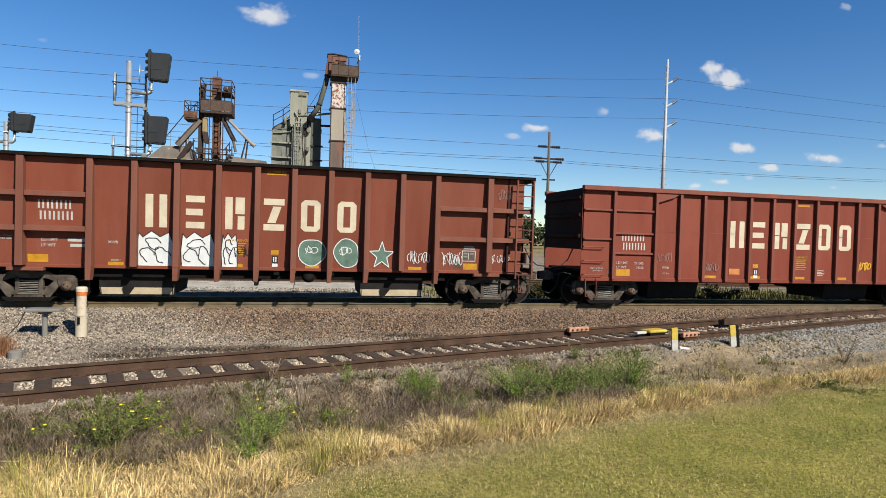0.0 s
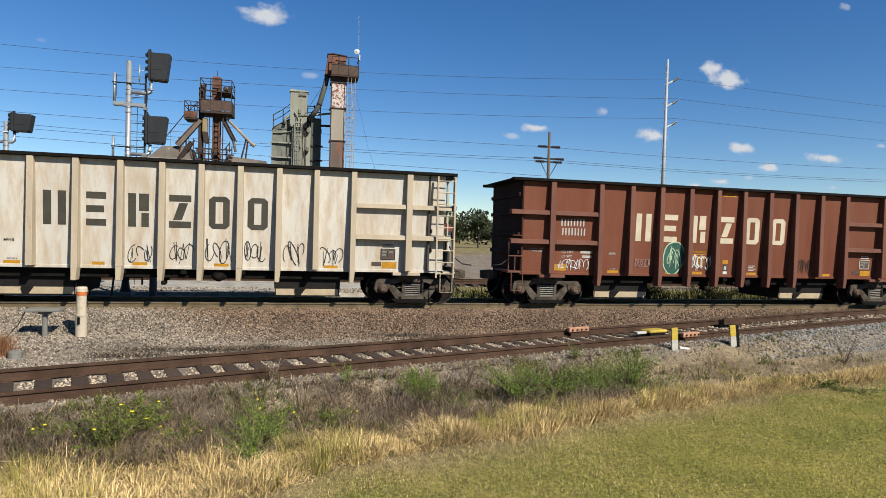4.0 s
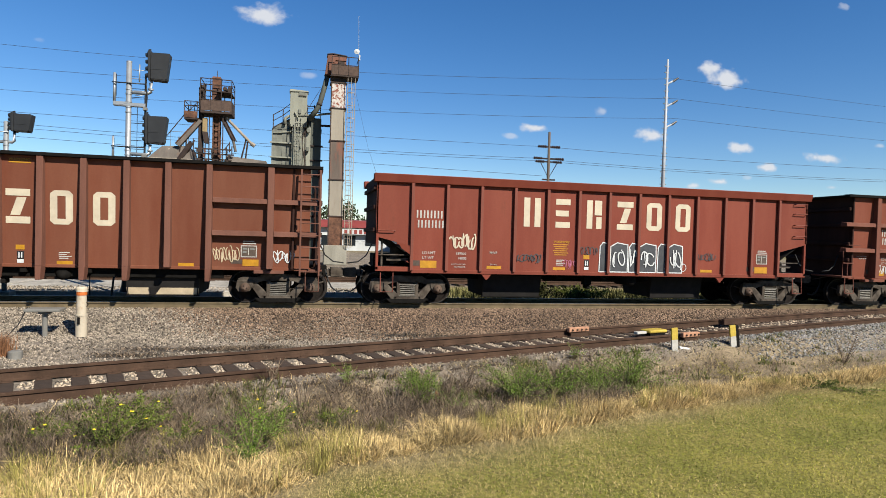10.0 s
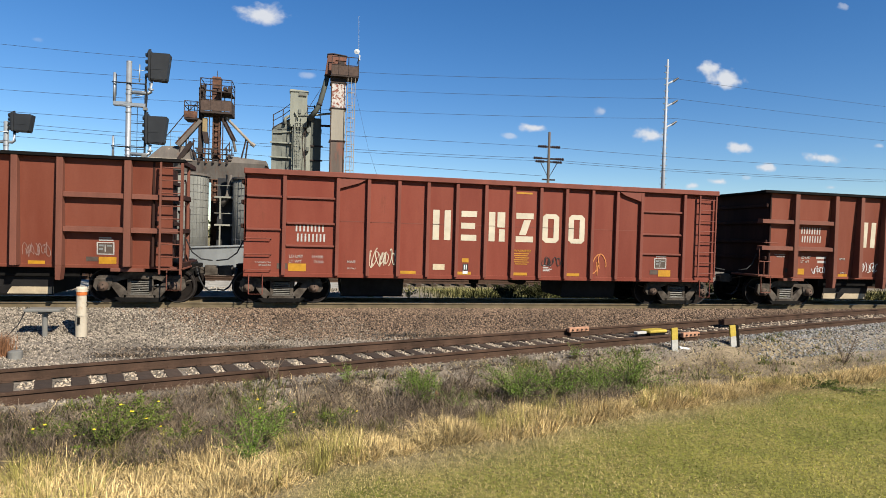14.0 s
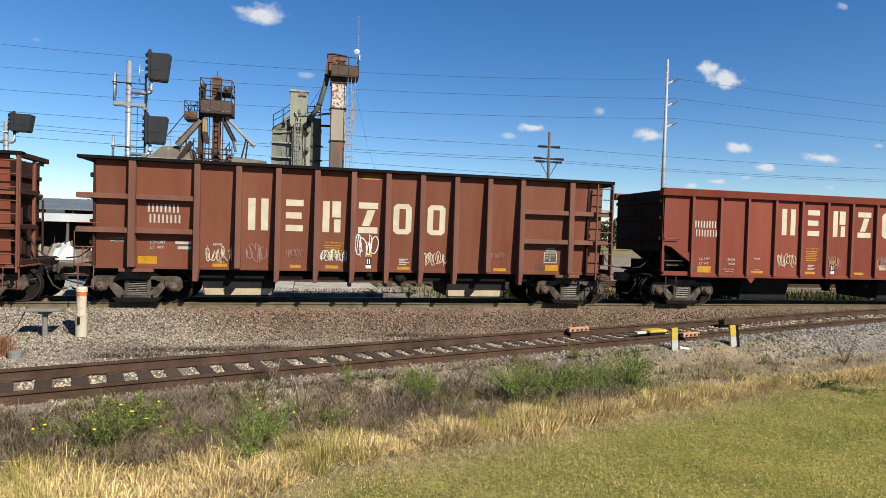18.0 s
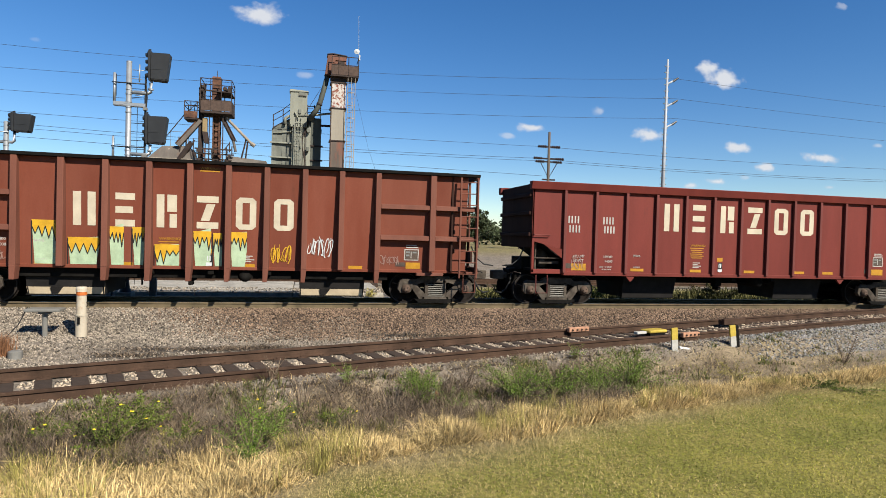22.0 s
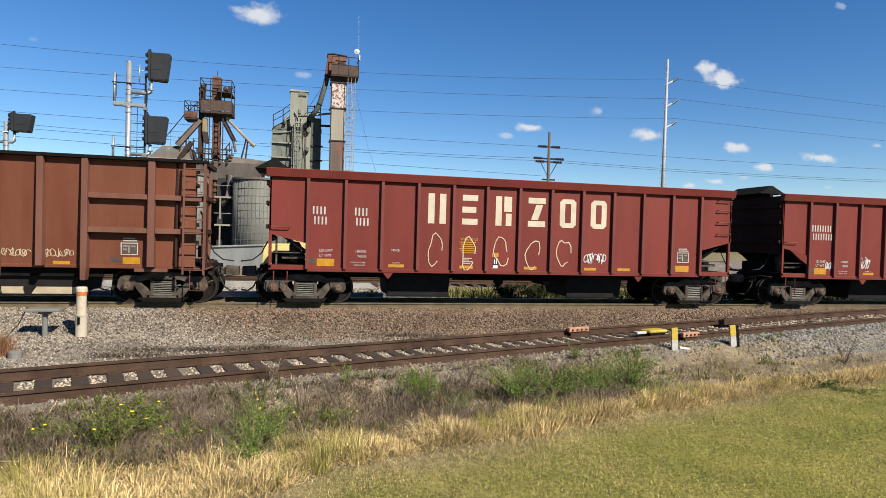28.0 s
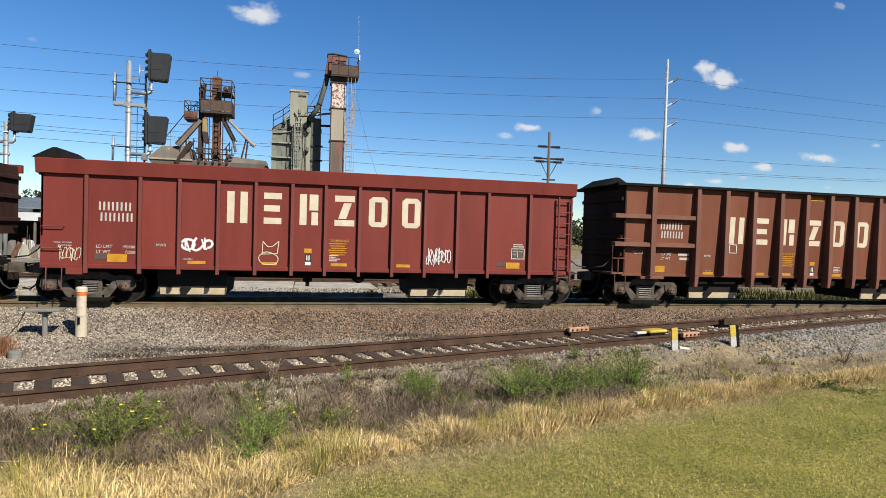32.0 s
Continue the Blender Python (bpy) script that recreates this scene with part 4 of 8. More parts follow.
def number_bars(car, kit, u, z, material, split=False):
    """The road number as plain bars: two rows of four."""
    for row, zz in enumerate((z, z - 0.28)):
        for i in range(4):
            a = u + i * 0.205 + (0.04 if row else 0) + ((0.75 if i > 1 else 0.0) if split else 0)
            mark(car, kit, "number_bar", [rect(a, zz, a + 0.045, zz + 0.22), rect(a + 0.10, zz, a + 0.145, zz + 0.22)], material)


def small_marks(car, kit, kind, spec, faint):
    """Yellow reflectors, data panels and stencils that all wagons carry."""
    white = M["black"] if spec["paint"] == "white" else M["white"]
    if kind == "ribbed":
        zy, refl = 1.03, [(2.92, 3.3), (4.95, 5.25), (5.92, 6.28), (7.95, 8.32), (10.86, 11.25)]
        n_at, ld, mwb, plate, door = (1.30, 2.45), (1.36, 1.62), (2.93, 1.60), (12.45, 1.18), 3.0
        big = [(1.06, 1.08, 1.53, 1.28), (12.5, 1.06, 12.92, 1.24)]
    elif kind == "thin":
        zy, refl = 0.92, [(4.3, 4.75), (5.98, 6.4), (7.72, 8.15), (9.42, 9.85)]
        n_at, ld, mwb, plate, door = (1.36, 2.05), (1.19, 1.32), (2.78, 1.2), (12.4, 1.2), 2.8
        big = [(1.18, 0.95, 1.66, 1.16), (12.55, 0.95, 12.98, 1.15)]
    else:
        zy, refl = 1.10, [(3.30, 3.75), (5.40, 5.80), (7.4, 7.8), (9.35, 9.75), (10.48, 10.9)]
        n_at, ld, mwb, plate, door = (1.16, 2.54), (1.35, 1.50), (3.38, 1.55), (12.55, 1.40), 3.4
        big = [(1.30, 1.10, 1.78, 1.31), (12.5, 1.10, 12.98, 1.30)]
        if kind == "deep":
            zy, n_at, ld, mwb = 1.10, (1.34, 2.45), (1.28, 1.48), (2.72, 1.55)
            refl = [(3.5, 3.95), (5.4, 5.8), (7.25, 7.7), (9.1, 9.5)]
            big = [(1.55, 1.12, 2.02, 1.33), (12.4, 1.12, 12.82, 1.30)]
    for a, b in refl:
        mark(car, kit, "reflector", [rect(a, zy, b, zy + 0.085)], M["yellow"])
    for a, b, c, d in big:
        mark(car, kit, "consolidated_stencil", [rect(a, b, c, d)], M["yellow"])
        mark(car, kit, "placard_board", [rect(a - 0.30, b + 0.06, a - 0.02, d)], M["board"])
    number_bars(car, kit, n_at[0], n_at[1], white, spec.get("split", False))
    lettering(car, kit, "LD LMT", ld[0], ld[1], 0.115, faint)
    lettering(car, kit, "LT WT", ld[0], ld[1] - 0.14, 0.115, faint)
    wt = spec.get("weights")
    wu = ld[0] + (1.0 if kind == "hopper" else 0.62)
    if wt:
        lettering(car, kit, wt[0], wu, ld[1], 0.105, faint)
        lettering(car, kit, wt[1], wu + 0.06, ld[1] - 0.14, 0.105, faint)
    else:
        mark(car, kit, "weight_bar", [rect(wu, ld[1], wu + 0.4, ld[1] + 0.08), rect(wu + 0.06, ld[1] - 0.14, wu + 0.4, ld[1] - 0.06)], faint)
    lettering(car, kit, "MWB", mwb[0], mwb[1], 0.10, white)
    lettering(car, kit, "DOOR 3", door, zy + 0.11, 0.06, faint)
    bu = 0.30 if kind != "hopper" else 2.22
    bz = {"ribbed": 1.72, "thin": 1.16, "hopper": 1.20, "deep": 1.58}[kind]
    lettering(car, kit, "2 INCH HF COMP", bu, bz, 0.055, faint)
    lettering(car, kit, "BRAKE SHOE", bu + 0.1, bz - 0.075, 0.055, faint)
    pu, pz = plate
    if kind == "ribbed":
        pz = 1.30
    mark(car, kit, "data_plate", [rect(pu, pz, pu + 0.42, pz + 0.025), rect(pu, pz + 0.30, pu + 0.42, pz + 0.325), rect(pu, pz + 0.025, pu + 0.025, pz + 0.30), rect(pu + 0.395, pz + 0.025, pu + 0.42, pz + 0.30), rect(pu + 0.19, pz + 0.06, pu + 0.21, pz + 0.26)], white)
    for a, b, c, d in ((0.05, 0.21, 0.17, 0.26), (0.05, 0.12, 0.15, 0.17), (0.24, 0.21, 0.36, 0.25)):
        mark(car, kit, "panel_bar", [rect(pu + a, pz + b, pu + c, pz + d)], M["box_grey"], "", 0.008)
    for k in range(2):
        mark(car, kit, "notice_line", [rect(pu + 0.05, pz + 0.36 + 0.06 * k, pu + 0.40 - 0.05 * k, pz + 0.39 + 0.06 * k)], faint)
    mark(car, kit, "data_panel", [rect(pu + 0.03, pz + 0.03, pu + 0.39, pz + 0.29)], M["board"], "", 0.004)
    # warning notice and its lines, the tag holder and the small route card
    wu = {"ribbed": 5.88, "thin": 7.72, "hopper": 5.40, "deep": 7.2}[kind]
    wz = {"ribbed": 1.72, "thin": 1.62, "hopper": 1.92, "deep": 1.78}[kind]
    if spec["paint"] == "white":
        return
    lettering(car, kit, "WARNING!", wu, wz, 0.105, M["yellow"])
    for i in range(6):
        mark(car, kit, "notice_line", [rect(wu - 0.02 + 0.03 * (i % 3), wz - 0.06 - 0.062 * i, wu + 0.48 - 0.05 * (i % 2), wz - 0.035 - 0.062 * i)], M["yellow"])
    hu = {"ribbed": 6.88, "thin": 7.75, "hopper": None, "deep": 6.32}[kind]
    if hu:
        hz = {"ribbed": 3.62, "thin": 3.36, "deep": 3.50}[kind]
        if kind == "ribbed":
            lettering(car, kit, "WARNING!", hu, hz, 0.10, M["yellow"])
            mark(car, kit, "notice_line", [rect(hu, hz - 0.05, hu + 0.5, hz - 0.02)], M["yellow"])
        else:
            mark(car, kit, "notice_line", [rect(hu, hz, hu + 0.5, hz + 0.05)], M["yellow"])
    tu = {"ribbed": 7.05, "thin": 6.15, "hopper": 6.42, "deep": 6.55}[kind]
    tz = zy + 0.02
    mark(car, kit, "tag_board", [rect(tu, tz + 0.10, tu + 0.16, tz + 0.30)], M["black"])
    mark(car, kit, "tag_card", [rect(tu + 0.03, tz + 0.13, tu + 0.06, tz + 0.27), rect(tu + 0.09, tz + 0.13, tu + 0.12, tz + 0.27), rect(tu, tz, tu + 0.15, tz + 0.09)], M["silver"], "", 0.010)
    mark(car, kit, "tag_frame", [rect(tu - 0.03, tz + 0.34, tu + 0.17, tz + 0.46)], M["yellow"], "", 0.005)
    nu = {"ribbed": 8.0, "thin": 8.65, "hopper": 5.5, "deep": 7.2}[kind]
    mark(car, kit, "notice_line", [rect(nu, zy + 0.14 + 0.05 * i, nu + (0.22, 0.3, 0.18, 0.26)[i], zy + 0.165 + 0.05 * i) for i in range(4)], faint)


LOGOS = {"ribbed": (3.82, 0.995, 2.05, 2.92), "thin": (5.22, 0.846, 1.92, 2.79), "hopper": (4.42, 1.02, 2.39, 3.26), "deep": (4.47, 0.952, 2.23, 3.08)}
CARS = {
    "a": dict(kind="ribbed", paint="brown", label="brown ribbed steel gondola with white bubble graffiti"),
    "b": dict(kind="thin", paint="red", label="red-brown gondola with narrow ribs and a yellow scrawl", weights=("211300", "74700")),
    "c": dict(kind="ribbed", paint="white", hood=True, label="rust-streaked white gondola with black scrawls"),
    "d": dict(kind="ribbed", paint="dull", label="faded brown ribbed gondola with a green bubble graffito"),
    "e": dict(kind="ribbed", paint="brown", label="red-brown ribbed gondola with a white scribbled tag"),
    "f": dict(kind="ribbed", paint="dull", label="faded brown ribbed gondola with faint scrawls"),
    "g": dict(kind="hopper", paint="red", weights=("189000", "74000"), label="red-brown ballast hopper with a charcoal and white graffito"),
    "h": dict(kind="ribbed", paint="brown", label="brown ribbed gondola with pink and white tags"),
    "i": dict(kind="thin", paint="red", weights=("214500", "71900"), label="red-brown gondola with narrow ribs and a white tag"),
    "j": dict(kind="ribbed", paint="brown", label="brown ribbed gondola with a white and black graffito"),
    "k": dict(kind="ribbed", paint="dull", label="faded brown ribbed gondola with smeared lettering"),
    "l": dict(kind="hopper", paint="red", weights=("189000", "74000"), label="red-brown ballast hopper with faint loops of spray paint"),
    "m": dict(kind="ribbed", paint="brown", weights=("212000", "74000"), label="brown ribbed gondola with a dripping yellow and green graffito"),
    "n": dict(kind="hopper", paint="maroon", split=True, weights=("189000", "74000"), label="clean maroon ballast hopper with cream lettering shapes"),
    "o": dict(kind="ribbed", paint="white", label="rusty white gondola with orange spray marks"),
    "p": dict(kind="ribbed", paint="dull", label="dark brown ribbed gondola with a small white tag"),
    "q": dict(kind="hopper", paint="maroon", split=True, hood=True, weights=("189000", "74000"), label="maroon ballast hopper with thin cream spray loops"),
    "r": dict(kind="hopper", paint="maroon", hood=True, weights=("189000", "74000"), label="maroon ballast hopper with a row of white tags"),
    "s": dict(kind="deep", paint="maroon", hood=True, weights=("195500", "72500"), label="maroon gondola with a heavy top chord and white scrawls"),
    "t": dict(kind="ribbed", paint="dull", hood=True, label="brown ribbed gondola with a small stencilled square"),
}


def blob(u, z, w, h, seed, n=22, wob=0.10):
    r = random.Random(seed)
    ph = [r.uniform(0, 6.28) for _ in range(3)]
    out = []
    for i in range(n):
        a = i * math.tau / n
        k = 1 + wob * (math.sin(2 * a + ph[0]) + 0.6 * math.sin(3 * a + ph[1]) + 0.4 * math.sin(5 * a + ph[2]))
        out.append((u + w / 2 * (1 + k * math.cos(a)), z + h / 2 * (1 + k * math.sin(a))))
    return out


def outline(poly, w):
    return ribbon(poly + poly[:1], w)


def graffiti(key, car, kit):
    """The spray paint that sets one wagon apart: fills, outlines and loops."""
    tag = lambda mk, seed, u, z, w, h, n=5, wd=0.016: mark(car, kit, "graffito", scrawl(seed, u, z, w, h, n, wd), M[mk], "", 0.013)
    if key == "a":
        for u, w, s in ((3.64, 0.88, 1), (4.72, 0.84, 2), (5.74, 0.40, 3)):
            p = [(u, 1.02), (u + w * 0.5, 1.0), (u + w, 1.03), (u + w * 0.97, 1.32), (u + w, 1.62), (u + w * 0.86, 1.92), (u + w * 0.62, 1.80), (u + w * 0.38, 1.95), (u + w * 0.14, 1.78), (u + 0.02, 1.90), (u - 0.02, 1.45)]
            mark(car, kit, "graffito", [p], M["silver"], "white bubble graffito with black outlines", 0.009)
            mark(car, kit, "graffito_outline", outline(p, 0.022), M["black"], "", 0.012)
            for k, (a, b, c, d) in enumerate(((0.10, 1.10, 0.36, 0.42), (0.50, 1.08, 0.36, 0.46), (0.22, 1.50, 0.44, 0.26))):
                mark(car, kit, "graffito_outline", outline(blob(u + a * w, b, c * w, d, 40 * s + k, 18, 0.2), 0.024)[: 13 + k], M["black"], "", 0.014)
        for u, s in ((7.76, 4), (8.72, 5)):
            p = blob(u, 1.08, 0.72, 0.78, s, wob=0.06)
            mark(car, kit, "graffito", [p], M["teal"], "", 0.009)
            mark(car, kit, "graffito_outline", outline(p, 0.025) + scrawl(s, u + 0.2, 1.4, 0.3, 0.28, 2), M["silver"], "", 0.013)
        star = [(10.08 + 0.36 * (1 if i % 2 == 0 else 0.42) * math.sin(i * math.pi / 5), 1.42 + 0.40 * (1 if i % 2 == 0 else 0.42) * math.cos(i * math.pi / 5)) for i in range(10)]
        mark(car, kit, "graffito", [star[i:i + 1] + star[(i + 1) % 10:(i + 1) % 10 + 1] + [(10.08, 1.42)] for i in range(10)], M["teal"], "grey-green spray-painted star", 0.009)
        mark(car, kit, "graffito_outline", outline(star, 0.025), M["silver"], "", 0.013)
        tag("silver", 6, 10.82, 1.2, 0.66, 0.4, 6)
        tag("silver", 7, 11.85, 1.15, 0.6, 0.42, 7)
        tag("silver", 8, 13.4, 1.25, 0.5, 0.3, 4)
        tag("faint", 9, 13.5, 3.1, 0.4, 0.4, 5, 0.012)
        tag("black", 10, 6.05, 1.3, 0.4, 0.35, 4)
    elif key == "b":
        tag("gold", 11, 10.34, 1.2, 0.5, 0.4, 4, 0.035)
        mark(car, kit, "graffito", [rect(5.22, 1.05, 5.62, 1.24)], M["orange"], "", 0.009)
        tag("faint", 12, 2.65, 1.38, 0.45, 0.35, 5, 0.012)
        tag("faint", 13, 4.3, 1.1, 0.5, 0.35, 6, 0.014)
    elif key == "c":
        tag("black", 14, 0.12, 3.15, 0.66, 0.42, 6, 0.028)
        for i, u in enumerate((5.85, 6.85, 7.75, 8.72, 9.75, 10.8)):
            tag("black", 20 + i, u, 1.08, 0.55, 0.75 if i in (2, 3, 4) else 0.6, 3, 0.018)
    elif key == "d":
        p = blob(4.83, 1.02, 0.76, 1.05, 31, wob=0.05)
        mark(car, kit, "graffito", [p], M["green"], "dark green bubble graffito with pale outline", 0.009)
        mark(car, kit, "graffito_outline", outline(p, 0.035) + scrawl(31, 5.0, 1.2, 0.45, 0.75, 3, 0.025), M["pale"], "", 0.013)
        tag("silver", 32, 1.25, 1.08, 1.0, 0.4, 7)
        tag("faint", 33, 3.85, 1.22, 0.6, 0.3, 5)
        tag("silver", 34, 5.75, 1.15, 0.8, 0.55, 7, 0.026)
        tag("black", 35, 9.85, 1.1, 0.6, 0.55, 6)
    elif key == "e":
        tag("silver", 36, 4.85, 1.12, 0.65, 0.72, 8, 0.026)
        tag("faint", 37, 0.15, 2.05, 0.6, 0.5, 5)
        tag("faint", 38, 3.85, 1.1, 0.5, 0.5, 4)
        tag("faint", 39, 6.8, 1.25, 0.5, 0.4, 5)
        tag("silver", 40, 11.8, 1.2, 0.55, 0.3, 7, 0.016)
    elif key == "f":
        tag("chute", 41, 4.7, 1.32, 0.7, 0.4, 7, 0.016)
        tag("chute", 42, 11.75, 1.12, 0.65, 0.5, 8, 0.022)
        tag("silver", 43, 13.32, 1.12, 0.55, 0.42, 5, 0.024)
    elif key == "g":
        for i, u in enumerate((6.92, 7.28, 7.92, 8.26, 8.92, 9.28)):
            w = (0.28, 0.60, 0.28, 0.60, 0.28, 0.52)[i]
            p = [(u, 1.07), (u + w, 1.07), (u + w * 1.02, 1.55), (u + w, 1.95 - 0.03 * (i % 2)), (u + w * 0.4, 1.98), (u + 0.02, 1.86)]
            mark(car, kit, "graffito", [p], M["grey"], "charcoal block graffito with white edges", 0.009)
            mark(car, kit, "graffito_outline", outline(p, 0.03), M["silver"], "", 0.013)
        for i, (u, w) in enumerate(((7.36, 0.4), (8.36, 0.4), (8.0, 0.16), (9.36, 0.36))):
            mark(car, kit, "graffito_outline", scrawl(140 + i, u, 1.2, w, 0.6, 2, 0.035), M["silver"], "", 0.030)
        mark(car, kit, "graffito_outline", outline(blob(9.75, 1.12, 0.2, 0.24, 3, 12, 0.02), 0.018), M["silver"], "", 0.014)
        tag("letter", 44, 2.16, 1.62, 0.78, 0.5, 6, 0.04)
        tag("grey", 45, 4.25, 1.3, 0.75, 0.3, 7, 0.022)
        tag("grey", 46, 6.25, 1.55, 0.6, 0.3, 5, 0.018)
        tag("grey", 47, 10.4, 1.45, 0.6, 0.3, 5, 0.018)
        tag("pink", 48, 5.75, 1.15, 0.4, 0.3, 5, 0.016)
    elif key == "h":
        tag("silver", 49, 1.25, 1.12, 0.9, 0.36, 8, 0.024)
        tag("pink", 50, 3.78, 1.35, 0.65, 0.38, 6, 0.03)
        tag("teal", 51, 4.75, 1.12, 0.6, 0.75, 6, 0.03)
        tag("gold", 52, 8.7, 1.35, 0.6, 0.65, 7, 0.026)
        tag("faint", 53, 10.75, 1.2, 0.6, 0.4, 7, 0.014)
        for u in (5.45, 6.45, 7.45, 8.45, 9.45, 10.45):
            tag("silver", int(u * 10), u, 1.08, 0.16, 0.18, 2, 0.03)
    elif key == "i":
        tag("letter", 54, 3.4, 1.05, 0.75, 0.6, 7, 0.022)
        tag("black", 55, 8.6, 1.2, 0.6, 0.32, 5, 0.022)
        mark(car, kit, "graffito", [rect(5.25, 1.05, 5.6, 1.22)], M["chute"], "", 0.009)
        tag("orange", 56, 10.3, 0.95, 0.4, 0.8, 2, 0.03)
    elif key == "j":
        mark(car, kit, "graffito", [rect(8.72, 1.05, 9.5, 1.78)], M["silver"], "white block graffito with black curves", 0.009)
        mark(car, kit, "graffito_outline", scrawl(57, 8.75, 1.1, 0.72, 0.62, 5, 0.05), M["black"], "", 0.013)
        tag("silver", 58, 3.75, 1.15, 0.8, 0.4, 7, 0.02)
        tag("faint", 59, 4.8, 1.4, 0.5, 0.3, 5, 0.014)
        tag("silver", 60, 9.75, 1.05, 0.65, 0.8, 5, 0.022)
        tag("teal", 61, 10.75, 1.2, 0.7, 0.5, 7, 0.02)
        tag("silver", 62, 1.85, 1.1, 0.5, 0.3, 5)
    elif key == "k":
        tag("letter", 63, 2.75, 1.12, 0.66, 0.5, 7, 0.02)
        tag("faint", 64, 3.8, 1.15, 0.5, 0.6, 4, 0.02)
        tag("faint", 65, 4.85, 1.3, 0.5, 0.3, 4, 0.014)
        tag("silver", 66, 5.8, 1.2, 0.7, 0.4, 7, 0.018)
        tag("silver", 67, 6.75, 1.35, 0.6, 0.7, 4, 0.026)
        tag("letter", 68, 8.7, 1.15, 0.7, 0.45, 7, 0.02)
        tag("faint", 69, 10.7, 1.4, 0.5, 0.2, 5, 0.014)
    elif key == "l":
        for i, (u, w) in enumerate(((4.3, 0.72), (6.28, 0.5), (8.3, 0.5), (9.3, 0.7), (10.35, 0.72), (11.4, 0.7))):
            tag("letter" if i == 0 else "faint", 70 + i, u, 1.3, w, 0.5, 6, 0.02)
        mark(car, kit, "graffito", [rect(8.45, 1.28, 8.72, 1.46)], M["chute"], "", 0.009)
    elif key == "m":
        for i, (u, w) in enumerate(((2.88, 0.62), (3.70, 0.74), (4.66, 0.36), (5.22, 0.30), (5.76, 0.62), (6.72, 0.46), (7.22, 0.24), (7.66, 0.44))):
            top = (2.12, 1.70, 2.0, 2.0, 1.56, 1.94, 1.9, 1.94)[i]
            p = [(u + 0.06, 1.04), (u + w * (0.9 if i % 2 else 1.0), 1.04), (u + w, 1.5), (u + w * 0.97, top + 0.06 * (i % 3)), (u, top)]
            mark(car, kit, "graffito", [p], M["pale"], "pale green block graffito under dripping yellow", 0.009)
            drip = [(u, top + 0.04)]
            r = random.Random(80 + i)
            k = 9
            low = [(u + w * j / (k - 1), top - (r.uniform(0.25, 0.5) if j % 2 else 0.12)) for j in range(k)]
            mark(car, kit, "graffito_drip", [[low[j], low[j + 1], (low[j + 1][0], top + 0.04), (low[j][0], top + 0.04)] for j in range(k - 1)], M["gold"], "", 0.013)
            mark(car, kit, "graffito_outline", ribbon(low, 0.022) + ribbon([(u, 1.04), (u, top)], 0.025), M["black"], "", 0.017)
        tag("silver", 90, 9.75, 1.3, 0.62, 0.65, 7, 0.02)
        tag("gold", 91, 8.75, 1.1, 0.5, 0.6, 5, 0.02)
        tag("faint", 92, 1.7, 1.1, 0.6, 0.3, 6, 0.016)
        tag("faint", 93, 11.75, 1.15, 0.5, 0.3, 5, 0.016)
    elif key == "n":
        tag("faint", 94, 1.3, 1.1, 0.3, 0.5, 3, 0.014)
    elif key == "o":
        tag("orange", 95, 2.72, 1.6, 0.72, 0.75, 7, 0.035)
        tag("orange", 96, 10.75, 1.5, 0.62, 0.6, 6, 0.035)
        mark(car, kit, "rust_stain", [rect(11.85 + 0.13 * i, 3.05 + 0.05 * (i % 3), 11.93 + 0.13 * i, 3.62) for i in range(8)], PAINTS["dull"], "", 0.009)
        tag("black", 97, 11.75, 1.35, 0.6, 0.3, 5, 0.018)
    elif key == "p":
        tag("silver", 98, 6.8, 1.4, 0.5, 0.5, 6, 0.03)
        tag("faint", 99, 4.75, 1.15, 0.6, 0.4, 6, 0.02)
        for i, u in enumerate((9.7, 10.7)):
            tag("chute", 100 + i, u, 1.2, 0.65, 0.24, 6, 0.018)
        tag("faint", 103, 1.7, 1.08, 0.6, 0.35, 5, 0.016)
    elif key == "q":
        for i, u in enumerate((4.45, 5.45, 6.45, 7.45, 8.45)):
            mark(car, kit, "graffito", outline(blob(u, 1.2 - 0.08 * (i % 2), 0.42, 0.85, 110 + i, 16, 0.16), 0.030)[: 13 + i % 3], M["chute"], "", 0.012)
        tag("silver", 115, 9.35, 1.3, 0.7, 0.36, 7, 0.022)
    elif key == "r":
        for i, (u, w, h) in enumerate(((1.75, 0.25, 0.3), (3.2, 0.35, 0.5), (4.3, 0.7, 0.4), (5.35, 0.4, 0.3), (7.25, 0.6, 0.7), (8.25, 0.5, 0.4), (9.35, 0.45, 0.75), (10.35, 0.7, 0.45), (11.4, 0.7, 0.4))):
            tag("silver" if i != 2 else "faint", 120 + i, u, 1.25, w, h, 4, 0.018)
    elif key == "s":
        tag("silver", 130, 3.38, 1.42, 0.76, 0.42, 3, 0.06)
        tag("letter", 131, 0.42, 1.12, 0.5, 0.4, 5, 0.016)
        mark(car, kit, "graffito", outline(blob(5.32, 1.1, 0.5, 0.36, 132, 18, 0.06), 0.022) + outline([(5.4, 1.4), (5.42, 1.75), (5.55, 1.6), (5.68, 1.62), (5.84, 1.76), (5.8, 1.42)], 0.022), M["letter"], "", 0.012)
        tag("silver", 133, 10.0, 1.15, 0.68, 0.55, 8, 0.022)
    elif key == "t":
        mark(car, kit, "stencil_square", outline(rect(3.85, 1.75, 4.12, 2.02), 0.02), M["silver"], "", 0.012)


